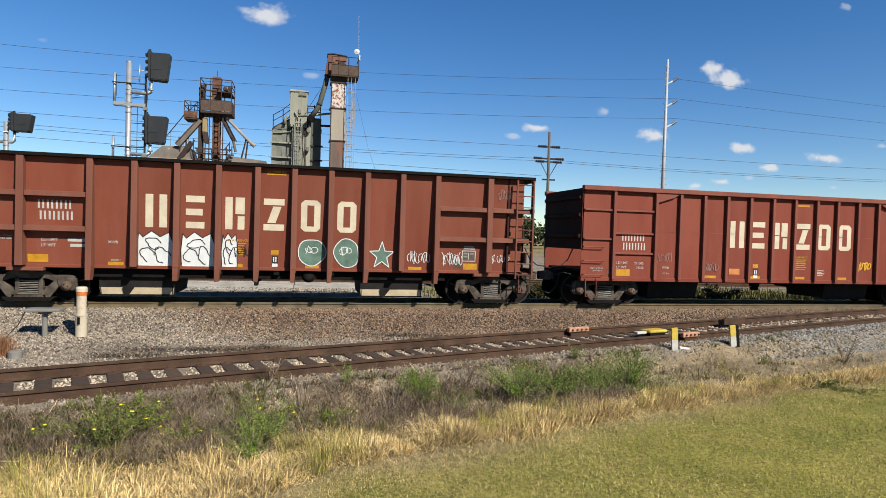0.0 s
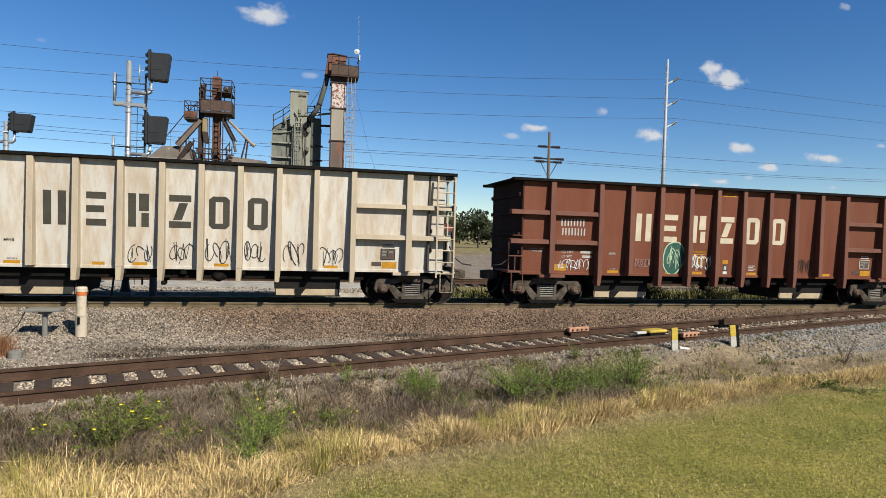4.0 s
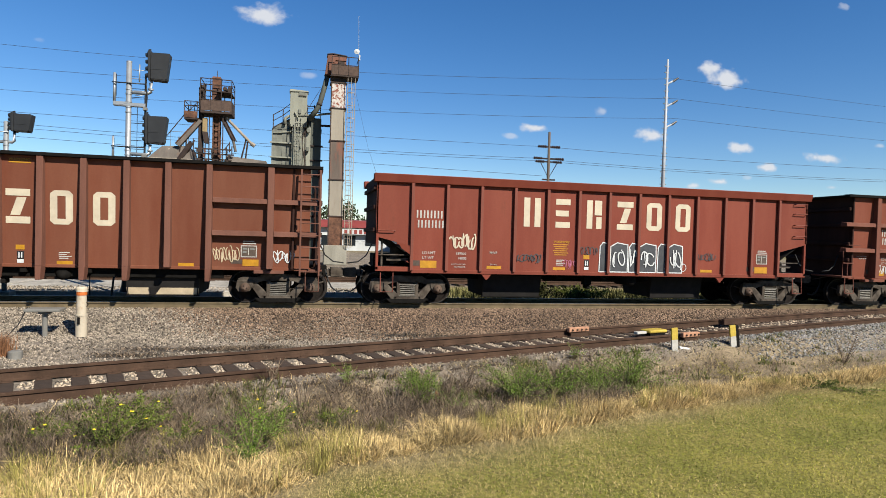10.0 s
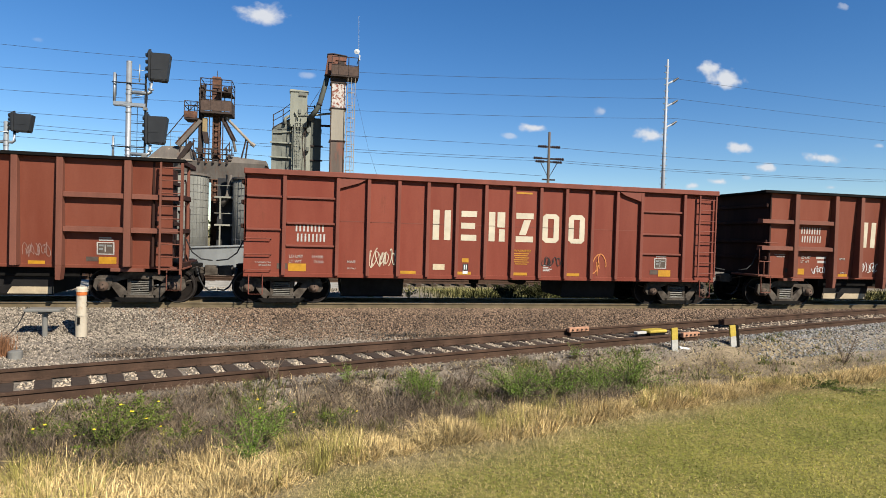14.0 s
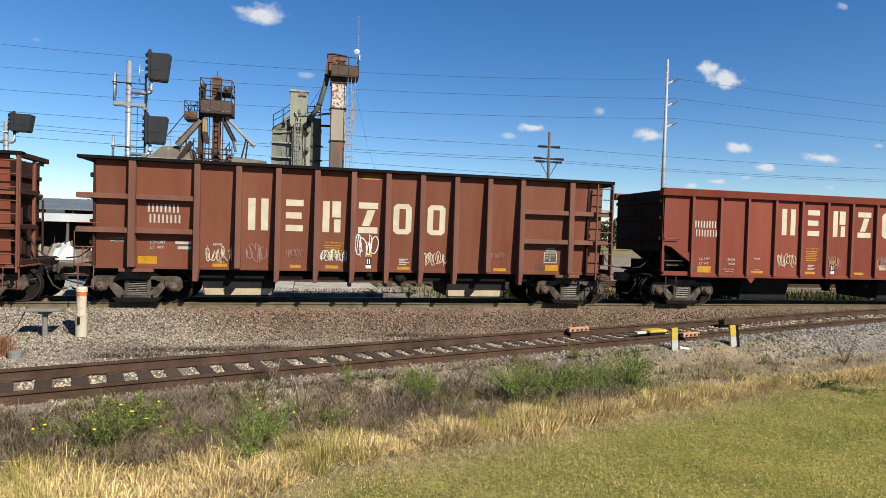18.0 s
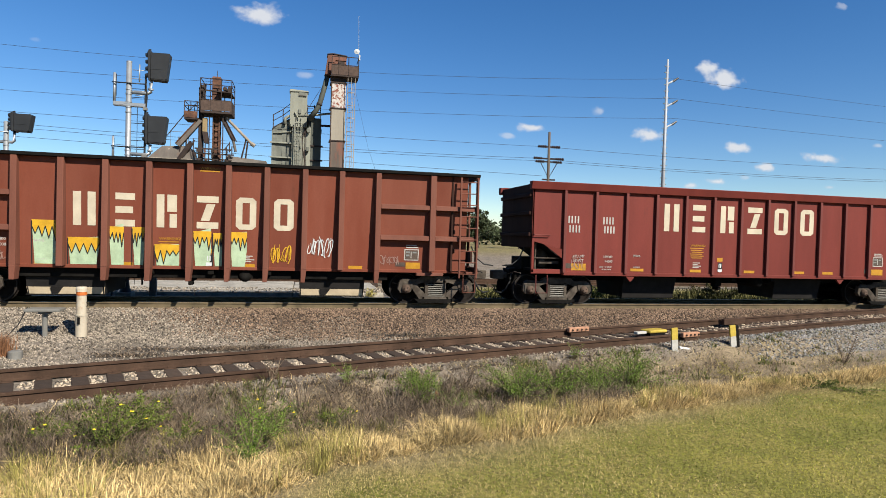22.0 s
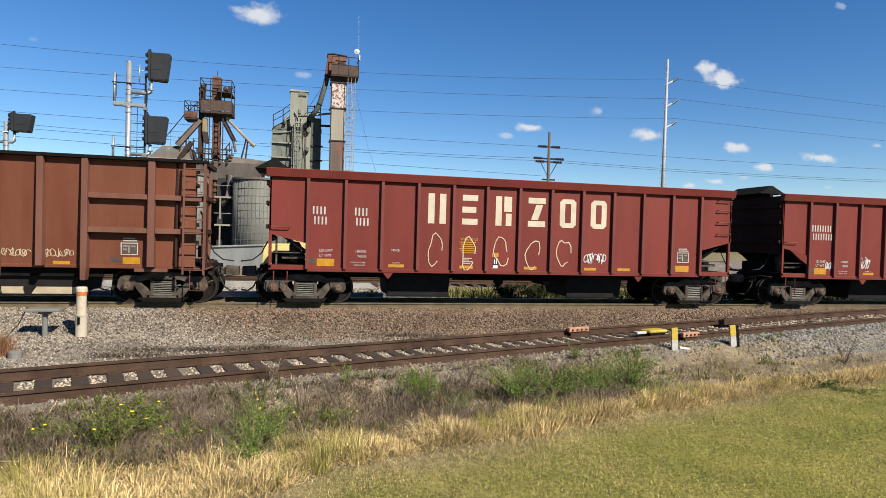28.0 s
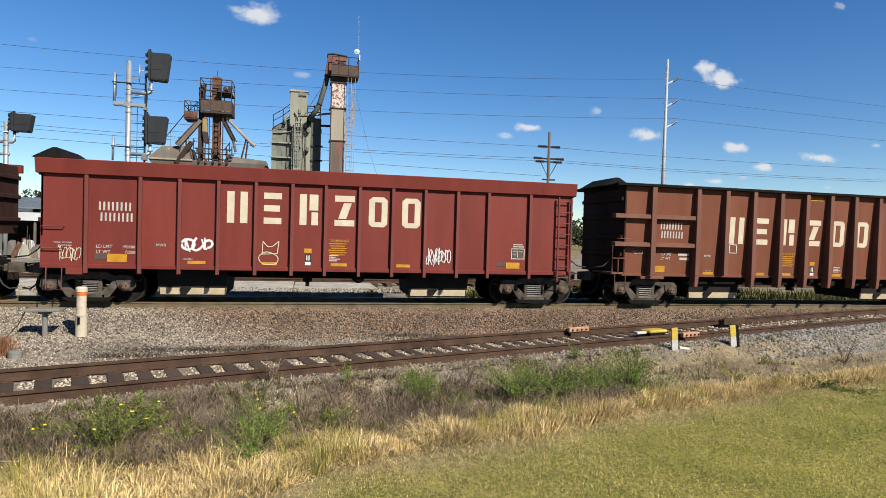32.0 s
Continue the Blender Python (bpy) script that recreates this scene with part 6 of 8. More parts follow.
def grain_leg():
    """The rusty elevator head on its frame above the hoppers."""
    e = thing("grain_elevator", (-6.83, 30.8, -0.58), "rusty grain elevator head with railed catwalks and sloping spouts", "grain elevator", "elevator yard")
    beam = lambda name, a, b, r, key="rustdark", label="", n=4: part(name, Form().tube([a, b], r, n), BG[key], e, label)
    # main casing, its lower half an open lattice
    part("casing", Form().box(-0.24, 0.38, -0.4, 0.3, 11.3, 14.05), BG["rusty"], e, "rusty elevator casing", 0.02)
    for x, sx in ((-0.12, 1), (0.32, -1)):
        part("lattice_post", Form().box(x - 0.05, x + 0.05, -0.4, -0.3, 0.0, 11.4).box(x - 0.05, x + 0.05, 0.2, 0.3, 0.0, 11.4), BG["rusty"], e)
    for i in range(26):
        z = 0.5 + 0.42 * i
        part("lattice_bar", Form().box(-0.16, 0.36, -0.42, -0.38, z, z + 0.07), BG["rusty"], e)
    part("casing", Form().box(-0.02, 0.22, -0.25, 0.15, 0.0, 11.3), BG["rusty"], e, "", 0.01)
    part("cap", Form().hexa([(-0.30, -0.45, 14.05), (0.44, -0.45, 14.05), (0.44, 0.35, 14.05), (-0.30, 0.35, 14.05)], [(-0.18, -0.3, 14.22), (0.30, -0.3, 14.22), (0.30, 0.25, 14.22), (-0.18, 0.25, 14.22)]), BG["rusty"], e)
    part("head_flange", Form().box(-0.30, 0.44, -0.46, 0.35, 13.05, 13.15).box(-0.30, 0.44, -0.46, 0.35, 12.35, 12.42), BG["rustdark"], e)
    part("lightning_rod", Form().tube([(0.06, 0, 14.2), (0.06, 0, 14.75)], 0.035, 5, 0.015), BG["rustdark"], e)
    part("drive_motor", Form().lathe([(0, 0), (0, 0.16), (0.55, 0.16), (0.6, 0.08), (0.6, 0)], 12, "y", (0.72, -0.7, 13.25)).box(0.45, 1.0, -0.7, 0.1, 13.0, 13.08), BG["rustdark"], e, "dark drive motor", 0)
    # second dark leg
    part("return_leg", Form().box(-1.18, -0.86, -0.35, 0.25, 6.5, 13.25), BG["rustdark"], e, "dark return leg", 0.02)
    part("return_cap", Form().hexa([(-1.2, -0.38, 13.25), (-0.82, -0.38, 13.25), (-0.82, 0.28, 13.25), (-1.2, 0.28, 13.25)], [(-1.0, -0.3, 13.5), (-0.75, -0.3, 13.6), (-0.75, 0.2, 13.6), (-1.0, 0.2, 13.5)]), BG["rustdark"], e)
    beam("gear_rod", (-0.98, -0.3, 12.9), (-0.3, -0.45, 11.9), 0.05)
    beam("gear_rod", (-0.60, -0.9, 13.5), (-0.72, -0.9, 11.4), 0.05)
    # upper cage with a half deck
    part("catwalk", Form().box(-0.95, 1.28, -1.0, 1.0, 11.32, 11.48), BG["rustdark"], e, "upper catwalk")
    part("catwalk", Form().box(0.2, 1.22, -0.95, 0.95, 12.9, 12.98), BG["rustdark"], e, "half deck beside the motor")
    for x0, x1 in ((-0.92, -0.28), (-0.26, 0.50), (0.52, 1.24)):
        part("mesh_apron", Form().box(x0, x1, -1.03, -1.0, 11.50, 12.26), BG["mesh_brown"], e, "", 0.01)
    part("side_apron", Form().box(1.24, 1.27, -1.0, 1.0, 11.5, 12.2).box(0.95, 1.22, -0.98, -0.95, 12.98, 13.35), BG["rustdark"], e)
    for z in (12.30, 12.95, 13.42, 13.86):
        part("guard_rail", Form().tube([(-0.98, -1.0, z + 0.02), (1.24, -1.0, z - 0.03), (1.24, 1.0, z - 0.03), (-0.98, 1.0, z + 0.02), (-0.98, -1.0, z + 0.02)], 0.034, 5), BG["rustdark"], e)
    for x in (-0.98, -0.25, 0.5, 1.24):
        for y in (-1.0, 1.0):
            part("rail_post", Form().tube([(x, y, 11.45), (x, y, 13.86)], 0.036, 5), BG["rustdark"], e)
    # lower cage
    part("catwalk", Form().box(-2.12, -1.15, -0.8, 0.8, 10.80, 10.92), BG["rustdark"], e, "lower catwalk")
    part("mesh_apron", Form().box(-2.12, -1.2, -0.83, -0.80, 10.92, 11.40).box(-2.14, -2.11, -0.8, 0.8, 10.92, 11.40), BG["rusty"], e)
    for z in (11.78, 12.14):
        part("guard_rail", Form().tube([(-2.1, -0.8, z), (-1.2, -0.8, z), (-1.2, 0.8, z), (-2.1, 0.8, z), (-2.1, -0.8, z)], 0.03, 5), BG["rustdark"], e)
    for x in (-2.1, -1.65, -1.2):
        for y in (-0.8, 0.8):
            part("rail_post", Form().tube([(x, y, 10.9), (x, y, 12.14)], 0.032, 5), BG["rustdark"], e)
    # spouts
    part("spout", Form().hexa([(-1.15, -0.6, 10.9), (-0.85, -0.6, 10.75), (-0.85, -0.2, 10.75), (-1.15, -0.2, 10.9)], [(-2.72, -0.7, 8.92), (-2.42, -0.7, 8.72), (-2.42, -0.3, 8.72), (-2.72, -0.3, 8.92)]), BG["hopper"], e, "broad sloping grain spout", 0.02)
    beam("spout_rib", (-1.12, -0.62, 10.92), (-2.70, -0.72, 8.95), 0.05, "rusty")
    part("spout", Form().box(-0.86, -0.52, -0.6, -0.3, 9.95, 11.0), BG["machine_dull"], e, "tan upright chute", 0.02)
    part("chute_foot", Form().hexa([(-0.86, -0.6, 9.95), (-0.50, -0.6, 9.95), (-0.50, -0.3, 9.95), (-0.86, -0.3, 9.95)], [(-0.70, -0.6, 9.1), (-0.38, -0.6, 9.1), (-0.38, -0.3, 9.1), (-0.70, -0.3, 9.1)]), BG["rustdark"], e)
    beam("spout", (0.45, -0.3, 11.2), (1.42, -0.5, 9.4), 0.15, "rustdark", "dark braced grain spout", 8)
    beam("spout_rib", (0.68, -0.45, 11.15), (1.62, -0.65, 9.35), 0.04)
    beam("spout_end", (1.36, -0.5, 9.45), (1.55, -0.5, 8.6), 0.10, "hopper", "", 8)
    beam("spout", (0.80, -0.4, 11.15), (2.75, -0.6, 9.22), 0.105, "spout_pale", "pale sloping grain spout", 8)
    beam("spout_end", (2.70, -0.6, 9.26), (2.95, -0.6, 9.10), 0.15, "spout_pale", "", 8)
    beam("spout_brace", (0.75, -0.2, 11.2), (0.95, -0.5, 10.2), 0.04, "spout_pale")
    # bracing, stays and the small platforms round the foot
    beam("stay", (-2.08, -0.5, 11.24), (-3.45, -0.6, 9.32), 0.035)
    beam("stay", (-1.2, -0.5, 12.2), (-2.2, -0.6, 11.0), 0.03)
    for a, b in (((2.32, -0.5, 9.65), (1.78, -0.5, 7.2)), ((2.42, -0.5, 9.4), (2.20, -0.5, 7.2)), ((-2.35, -0.5, 9.1), (-2.62, -0.5, 7.2)), ((-2.0, -0.5, 9.4), (-1.9, -0.5, 7.2)), ((-1.4, -0.5, 9.3), (-2.3, -0.5, 7.4))):
        beam("strut", a, b, 0.06)
    beam("leaning_plate", (-1.55, -0.8, 9.1), (-2.6, -0.8, 7.5), 0.17, "rustdark", "", 4)
    for z, a, b in ((8.62, -1.35, 1.25), (8.25, -1.5, 1.45), (7.85, -1.2, 1.3)):
        part("cross_beam", Form().box(a, b, -0.75, -0.65, z, z + 0.10), BG["rustdark"], e)
        for k in range(5):
            x = a + (b - a) * (k + 0.3) / 5
            part("grating_bar", Form().box(x, x + 0.12, -0.9, -0.75, z - 0.25, z + 0.02), BG["rusty" if k % 2 else "rustdark"], e)
    for x, z0, z1 in ((1.12, 8.5, 9.25), (1.3, 8.3, 9.0), (0.9, 8.0, 8.9), (-1.45, 8.0, 9.4), (0.62, 7.6, 11.2), (-0.35, 7.6, 11.2), (-0.62, 7.4, 9.2)):
        part("upright", Form().box(x - 0.035, x + 0.035, -0.7, -0.63, z0, z1), BG["rustdark"], e)
    beam("upright_brace", (1.12, -0.66, 9.2), (0.7, -0.66, 8.6), 0.04)
    h = thing("storage_hopper", (-7.2, 32.0, -0.58), "weathered grey steel hopper under the elevator", "hopper", "elevator yard")
    part("bin", Form().hexa([(-3.2, -1.6, 6.4), (3.6, -1.6, 6.4), (3.6, 1.6, 6.4), (-3.2, 1.6, 6.4)], [(-4.2, -2.0, 7.75), (4.2, -2.0, 7.75), (4.2, 2.0, 7.75), (-4.2, 2.0, 7.75)]), BG["hopper"], h, "", 0.03)
    part("bin", Form().hexa([(-4.25, -2.0, 7.75), (-1.2, -2.0, 7.75), (-1.2, 2.0, 7.75), (-4.25, 2.0, 7.75)], [(-3.35, -1.5, 8.75), (-1.5, -1.5, 8.85), (-1.5, 1.5, 8.85), (-3.35, 1.5, 8.75)]), BG["hopper"], h, "", 0.03)
    part("bin_rim", Form().box(-4.3, -1.1, -2.06, -1.98, 7.70, 7.82), BG["spout_pale"], h)
    part("bin_rib", Form().hexa([(-3.1, -1.95, 7.82), (-3.0, -1.95, 7.82), (-3.0, -1.85, 7.82), (-3.1, -1.85, 7.82)], [(-2.85, -1.60, 8.6), (-2.75, -1.60, 8.6), (-2.75, -1.5, 8.6), (-2.85, -1.5, 8.6)]), BG["spout_pale"], h)
    part("chute", Form().hexa([(1.0, -1.9, 7.5), (4.3, -1.9, 7.6), (4.3, 0.5, 7.6), (1.0, 0.5, 7.5)], [(1.3, -1.6, 8.28), (4.2, -1.9, 7.98), (4.2, 0.3, 7.98), (1.3, 0.3, 8.28)]), BG["hopper"], h, "", 0.02)
    for x in (-3.0, -1.0, 1.0, 3.2):
        part("leg", Form().box(x - 0.12, x + 0.12, -1.5, -1.3, 0, 6.5), BG["rustdark"], h)
    f = Form().tube([(-2.75, -1.5, 8.75), (-2.75, -1.5, 9.88), (-1.5, -1.5, 9.88), (-1.5, -1.5, 8.8)], 0.025, 5)
    part("guard_rail", f, BG["box"], h)
    part("hatch_hoop", Form().tube([(-2.2, -1.5, 8.8), (-2.2, -1.5, 9.5), (-1.85, -1.5, 9.5), (-1.85, -1.5, 8.8)], 0.025, 5), BG["box"], h)
    s = thing("concrete_silo", (-8.65, 27.6, -0.58), "round grey concrete silo wrapped in steel hoops and wire", "silo", "elevator yard")
    part("wall", Form().lathe([(0, 0), (0, 1.88), (6.35, 1.88), (6.35, 0)], 36, "z"), BG["silo"], s, "", 0, True)
    part("roof_slab", Form().lathe([(6.35, 0), (6.35, 1.98), (6.5, 1.98), (6.5, 0)], 36, "z"), BG["hopper"], s)
    for i in range(11):
        part("hoop", Form().lathe([(0.5 + 0.52 * i, 1.88), (0.5 + 0.52 * i, 1.905), (0.525 + 0.52 * i, 1.905), (0.525 + 0.52 * i, 1.88)], 36, "z"), BG["box"], s)
    for i in range(22):
        a = math.pi + math.pi * (i + 0.5) / 22
        part("stave_wire", Form().box(1.90 * math.cos(a) - 0.006, 1.90 * math.cos(a) + 0.006, 1.90 * math.sin(a) - 0.006, 1.90 * math.sin(a) + 0.006, 0.3, 6.6), BG["box"], s)
    copy_thing(s, pose(-3.25, 27.9, -0.70))
    w = thing("service_platform", (-5.55, 28.2, -0.58), "pale steel service platforms between the silos", "platform", "elevator yard")
    # dark sheet added to stand for the shade between the silos
    part("backing", Form().box(-0.75, 0.75, 0.4, 0.5, 0.0, 6.4), BG["shade"], w)
    for z in (2.9, 4.9):
        part("deck", Form().box(-0.8, 0.8, -0.7, 0.4, z, z + 0.12), BG["concrete"], w)
        part("deck_post", Form().box(-0.45, -0.35, -0.7, -0.6, z - 1.5, z), BG["concrete"], w)
        part("deck_rail", Form().tube([(-0.8, -0.68, z + 0.9), (0.8, -0.68, z + 0.9)], 0.03, 5), BG["concrete"], w)
    part("duct", Form().tube([(0.1, -0.3, 6.6), (0.1, -0.3, 5.0), (-0.4, -0.3, 4.4)], 0.22, 10), BG["hopper"], w, "", 0, True)
    t = thing("loading_trough", (-6.4, 24.5, -0.58), "grey sheet steel loading trough with a sloping rim", "trough", "elevator yard")
    part("wall", Form().hexa([(-3.6, -0.9, 0), (3.6, -0.9, 0), (3.6, 0.9, 0), (-3.6, 0.9, 0)], [(-3.9, -1.1, 1.25), (3.9, -1.1, 1.7), (3.9, 1.1, 1.7), (-3.9, 1.1, 1.25)]), BG["sheet"], t, "dented grey sheet steel side", 0.03)
    part("rim", Form().hexa([(-3.9, -1.2, 1.2), (3.9, -1.2, 1.65), (3.9, -1.05, 1.65), (-3.9, -1.05, 1.2)], [(-3.9, -1.2, 1.3), (3.9, -1.2, 1.75), (3.9, -1.05, 1.75), (-3.9, -1.05, 1.3)]), BG["sheet"], t)


def bin_and_tower():
    b = thing("steel_bin", (-0.83, 34.4, -0.58), "dented grey-green ribbed steel bin with a pale elevator shaft", "grain bin", "elevator yard")
    # dented front sheet, plate by plate, with a slanting top edge
    part("body", Form().box(-2.0, 2.0, 0.25, 4.0, 0.0, 11.2), BG["binside"], b)
    r = random.Random(21)
    top = lambda x: 11.2 + 0.45 * min(1.0, (x + 2.04) / 0.85) + 0.55 * max(0.0, min(1.0, (x + 1.2) / 0.85))
    xs = (-2.04, -1.62, -1.2, -0.78, -0.34)
    zs = (0.0, 2.4, 4.0, 5.6, 6.9, 7.9, 8.4, 8.8, 9.4, 10.0, 10.45, 10.9, 11.2)
    for i in range(4):
        dent = [r.uniform(0.0, 0.13) for _ in zs]
        f = Form()
        for j in range(len(zs) - 1):
            last = j == len(zs) - 2
            q = lambda k, x: 0.02 + (dent[k] if 0 < k < len(zs) - 1 else 0.0) * (1.0 if xs[0] < x < xs[-1] else 0.2)
            a, c = xs[i], xs[i + 1]
            za, zc = (top(a), top(c)) if last else (zs[j + 1], zs[j + 1])
            f.hexa([(a, q(j, a), zs[j]), (c, q(j, c), zs[j]), (c, 0.25, zs[j]), (a, 0.25, zs[j])], [(a, q(j + 1, a), za), (c, q(j + 1, c), zc), (c, 0.25, zc), (a, 0.25, za)])
        part("dented_sheet", f, BG["binmid"], b, "dented grey-green sheet")
    part("roof", Form().hexa([(-2.05, 0.0, 11.2), (2.05, 0.0, 11.2), (2.05, 4.05, 11.2), (-2.05, 4.05, 11.2)], [(-0.4, 0.6, 12.4), (1.9, 0.3, 12.3), (1.9, 2.6, 12.3), (-0.4, 2.6, 12.4)]), BG["binside"], b)
    # right side in darker colours, which paint the shade on this sheet and its stiffeners
    part("side_sheet", Form().box(1.14, 2.0, -0.05, 0.25, 0.0, 12.3), BG["binside"], b, "side sheet with shade in its darker colour", 0.02)
    for z in (2.2, 4.1, 5.9, 7.45, 8.78, 10.0):
        part("stiffener", Form().box(-2.16, -0.34, -0.16, 0.06, z, z + 0.11), BG["binpale"], b)
        part("stiffener", Form().box(1.1, 2.16, -0.16, 0.0, z - 0.12, z - 0.01), BG["rustdark"], b)
    part("stiffener", Form().hexa([(-1.9, -0.10, 10.82), (-0.34, -0.10, 11.0), (-0.34, 0.05, 11.0), (-1.9, 0.05, 10.82)], [(-1.9, -0.10, 10.90), (-0.34, -0.10, 11.10), (-0.34, 0.05, 11.10), (-1.9, 0.05, 10.90)]), BG["binpale"], b)
    part("corner_flange", Form().box(-0.40, -0.26, -0.28, 0.05, 0.0, 12.5), BG["binpale"], b, "pale corner flange", 0.01)
    part("front_sheet", Form().box(-0.26, 1.14, -0.10, 0.2, 0.0, 11.5), BG["binmid"], b, "", 0.02)
    part("front_strip", Form().box(0.78, 1.13, -0.16, -0.10, 0.0, 11.4), BG["binpale"], b, "", 0.01)
    part("shaft", Form().box(-0.60, 0.80, -0.4, 0.6, 11.4, 14.32), BG["binpale"], b, "pale sheet-metal elevator shaft", 0.02)
    part("shaft_cap", Form().hexa([(-0.68, -0.5, 14.30), (0.90, -0.5, 14.34), (0.90, 0.7, 14.34), (-0.68, 0.7, 14.30)], [(-0.62, -0.45, 14.52), (0.84, -0.45, 14.46), (0.84, 0.6, 14.46), (-0.62, 0.6, 14.62)]), BG["binpale"], b, "", 0.03)
    part("hatch", Form().box(0.10, 0.72, -0.47, -0.4, 14.02, 14.30), BG["binmid"], b, "", 0.015)
    part("hatch_lip", Form().box(0.08, 0.74, -0.50, -0.47, 13.98, 14.03), BG["rustdark"], b)
    k = part("ladder", Form().box(-0.12, -0.07, -0.55, -0.48, 0.3, 12.2).box(0.30, 0.35, -0.55, -0.48, 0.3, 12.2), BG["binpale"], b)
    for i in range(29):
        part("rung", Form().tube([(-0.10, -0.52, 0.6 + 0.4 * i), (0.33, -0.52, 0.6 + 0.4 * i)], 0.028, 5), BG["binpale"], k)
    for i in range(12):
        z = 1.2 + 0.95 * i
        part("cage_hoop", Form().tube([(-0.2, -0.5, z), (-0.2, -0.95, z), (0.42, -0.95, z), (0.42, -0.5, z)], 0.03, 5), BG["binpale"], k)
    for x in (-0.2, 0.1, 0.42):
        part("cage_bar", Form().box(x - 0.025, x + 0.025, -0.98, -0.94, 1.2, 12.1), BG["binpale"], k)
    for pts, rr, key in (([(0.55, -0.3, 1.0), (0.55, -0.3, 12.6)], 0.05, "binpale"), ([(0.68, -0.28, 4.0), (0.68, -0.28, 12.3), (0.5, -0.28, 12.9)], 0.035, "rustdark"), ([(0.45, -0.35, 12.3), (0.62, -0.35, 11.2), (0.40, -0.35, 10.0), (0.72, -0.35, 8.6)], 0.05, "rustdark"), ([(-0.2, -0.5, 12.6), (0.15, -0.5, 12.0), (0.05, -0.5, 11.2)], 0.06, "binpale")):
        part("conduit", Form().tube(pts, rr, 6), BG[key], b)
    for x, z in ((0.60, 11.6), (0.95, 11.15), (0.2, 12.7), (0.92, 9.6)):
        part("control_box", Form().box(x - 0.12, x + 0.12, -0.5, -0.3, z - 0.18, z + 0.18), BG["binmid"], b, "", 0.02)
    # sloping handrails on the roof edge
    for zz in (0.0, 0.55, 1.05):
        part("guard_rail", Form().tube([(-1.93, -0.05, 11.3 + zz), (-1.15, -0.05, 11.8 + zz), (-0.45, -0.05, 12.42 + zz), (-0.45, 1.4, 12.42 + zz)], 0.035, 5), BG["rustdark"], b)
        part("guard_rail", Form().tube([(0.85, -0.05, 12.2 + zz), (1.9, -0.05, 12.25 + zz), (1.9, 1.4, 12.25 + zz)], 0.035, 5), BG["rustdark"], b)
    for x, z in ((-1.93, 11.2), (-1.15, 11.7), (-0.45, 12.3), (0.85, 12.2), (1.4, 12.2), (1.9, 12.2)):
        part("rail_post", Form().tube([(x, -0.05, z), (x, -0.05, z + 1.18)], 0.04, 5), BG["rustdark"], b)
    part("elbow_duct", Form().tube([(-1.0, -0.2, 11.6), (-0.95, -0.2, 12.1), (-0.65, -0.2, 12.3), (-0.2, -0.2, 12.1)], 0.13, 8), BG["binpale"], b, "", 0, True)
    part("pipe", Form().tube([(-0.2, -0.4, 12.3), (1.2, -0.4, 12.45), (2.85, -1.0, 12.62)], 0.09, 8), BG["binpale"], b, "", 0, True)
    part("strut", Form().box(1.9, 2.85, -0.5, -0.4, 11.55, 11.72), BG["rustdark"], b)
    t = thing("elevator_tower", (2.45, 32.8, -0.58), "tall rust-stained bucket elevator tower with a railed top", "elevator tower", "elevator yard")
    # casing in bolted lengths of different paint
    for z0, z1, key in ((0.0, 4.0, "rusty"), (4.0, 7.0, "tower"), (7.0, 10.2, "tower_low"), (10.2, 12.86, "tower"), (12.86, 14.95, "flaking"), (14.95, 15.5, "rustdark")):
        part("casing", Form().box(-0.59, 0.58, -0.55, 0.55, z0, z1 - 0.01), BG[key], t, {"flaking": "rust-red casing with flaking white paint", "tower_low": "casing stained brown towards its foot"}.get(key, ""), 0.02)
    part("corner_strip", Form().box(-0.63, -0.53, -0.58, -0.50, 0.0, 15.5), BG["rustdark"], t)
    for z in (4.0, 7.0, 10.2, 12.86, 14.95):
        part("flange", Form().box(-0.68, 0.66, -0.62, 0.62, z - 0.05, z + 0.04), BG["rustdark"], t)
    part("head", Form().slab([(-1.14, 15.58), (-0.69, 15.54), (-0.42, 16.55), (-0.30, 16.75), (0.58, 16.75), (0.58, 17.12), (-0.55, 17.2), (-0.92, 17.18)], -0.5, 0.5), BG["towercap"], t, "rust-red elevator head", 0.02)
    part("head_cover", Form().slab([(-0.96, 17.16), (-0.55, 17.24), (0.64, 17.13), (0.64, 17.19), (-0.55, 17.31), (-0.98, 17.22)], -0.56, 0.56), BG["rustdark"], t)
    part("head_body", Form().box(-0.42, 0.58, -0.42, 0.5, 15.4, 16.76), BG["towercap"], t, "", 0.02)
    part("motor", Form().box(-0.10, 0.42, -0.80, -0.42, 16.0, 16.62).box(0.02, 0.30, -0.86, -0.80, 16.1, 16.5), BG["rustdark"], t, "", 0.03)
    part("catwalk", Form().box(-0.66, 1.58, -0.95, 0.9, 15.38, 15.50), BG["rustdark"], t)
    part("mesh_apron", Form().box(-0.64, 1.56, -0.97, -0.94, 15.5, 16.25), BG["mesh_brown"], t, "brown mesh apron")
    part("mesh_apron", Form().box(1.53, 1.56, -0.94, 0.9, 15.5, 16.25), BG["mesh_brown"], t)
    for z in (16.28, 16.95):
        part("guard_rail", Form().tube([(-0.60, -0.95, z), (1.55, -0.95, z + 0.02), (1.55, 0.9, z + 0.02)], 0.036, 5), BG["rustdark"], t)
    for x in (-0.60, -0.05, 0.75, 1.55):
        part("rail_post", Form().tube([(x, -0.95, 15.5), (x, -0.95, 16.95)], 0.038, 5), BG["rustdark"], t)
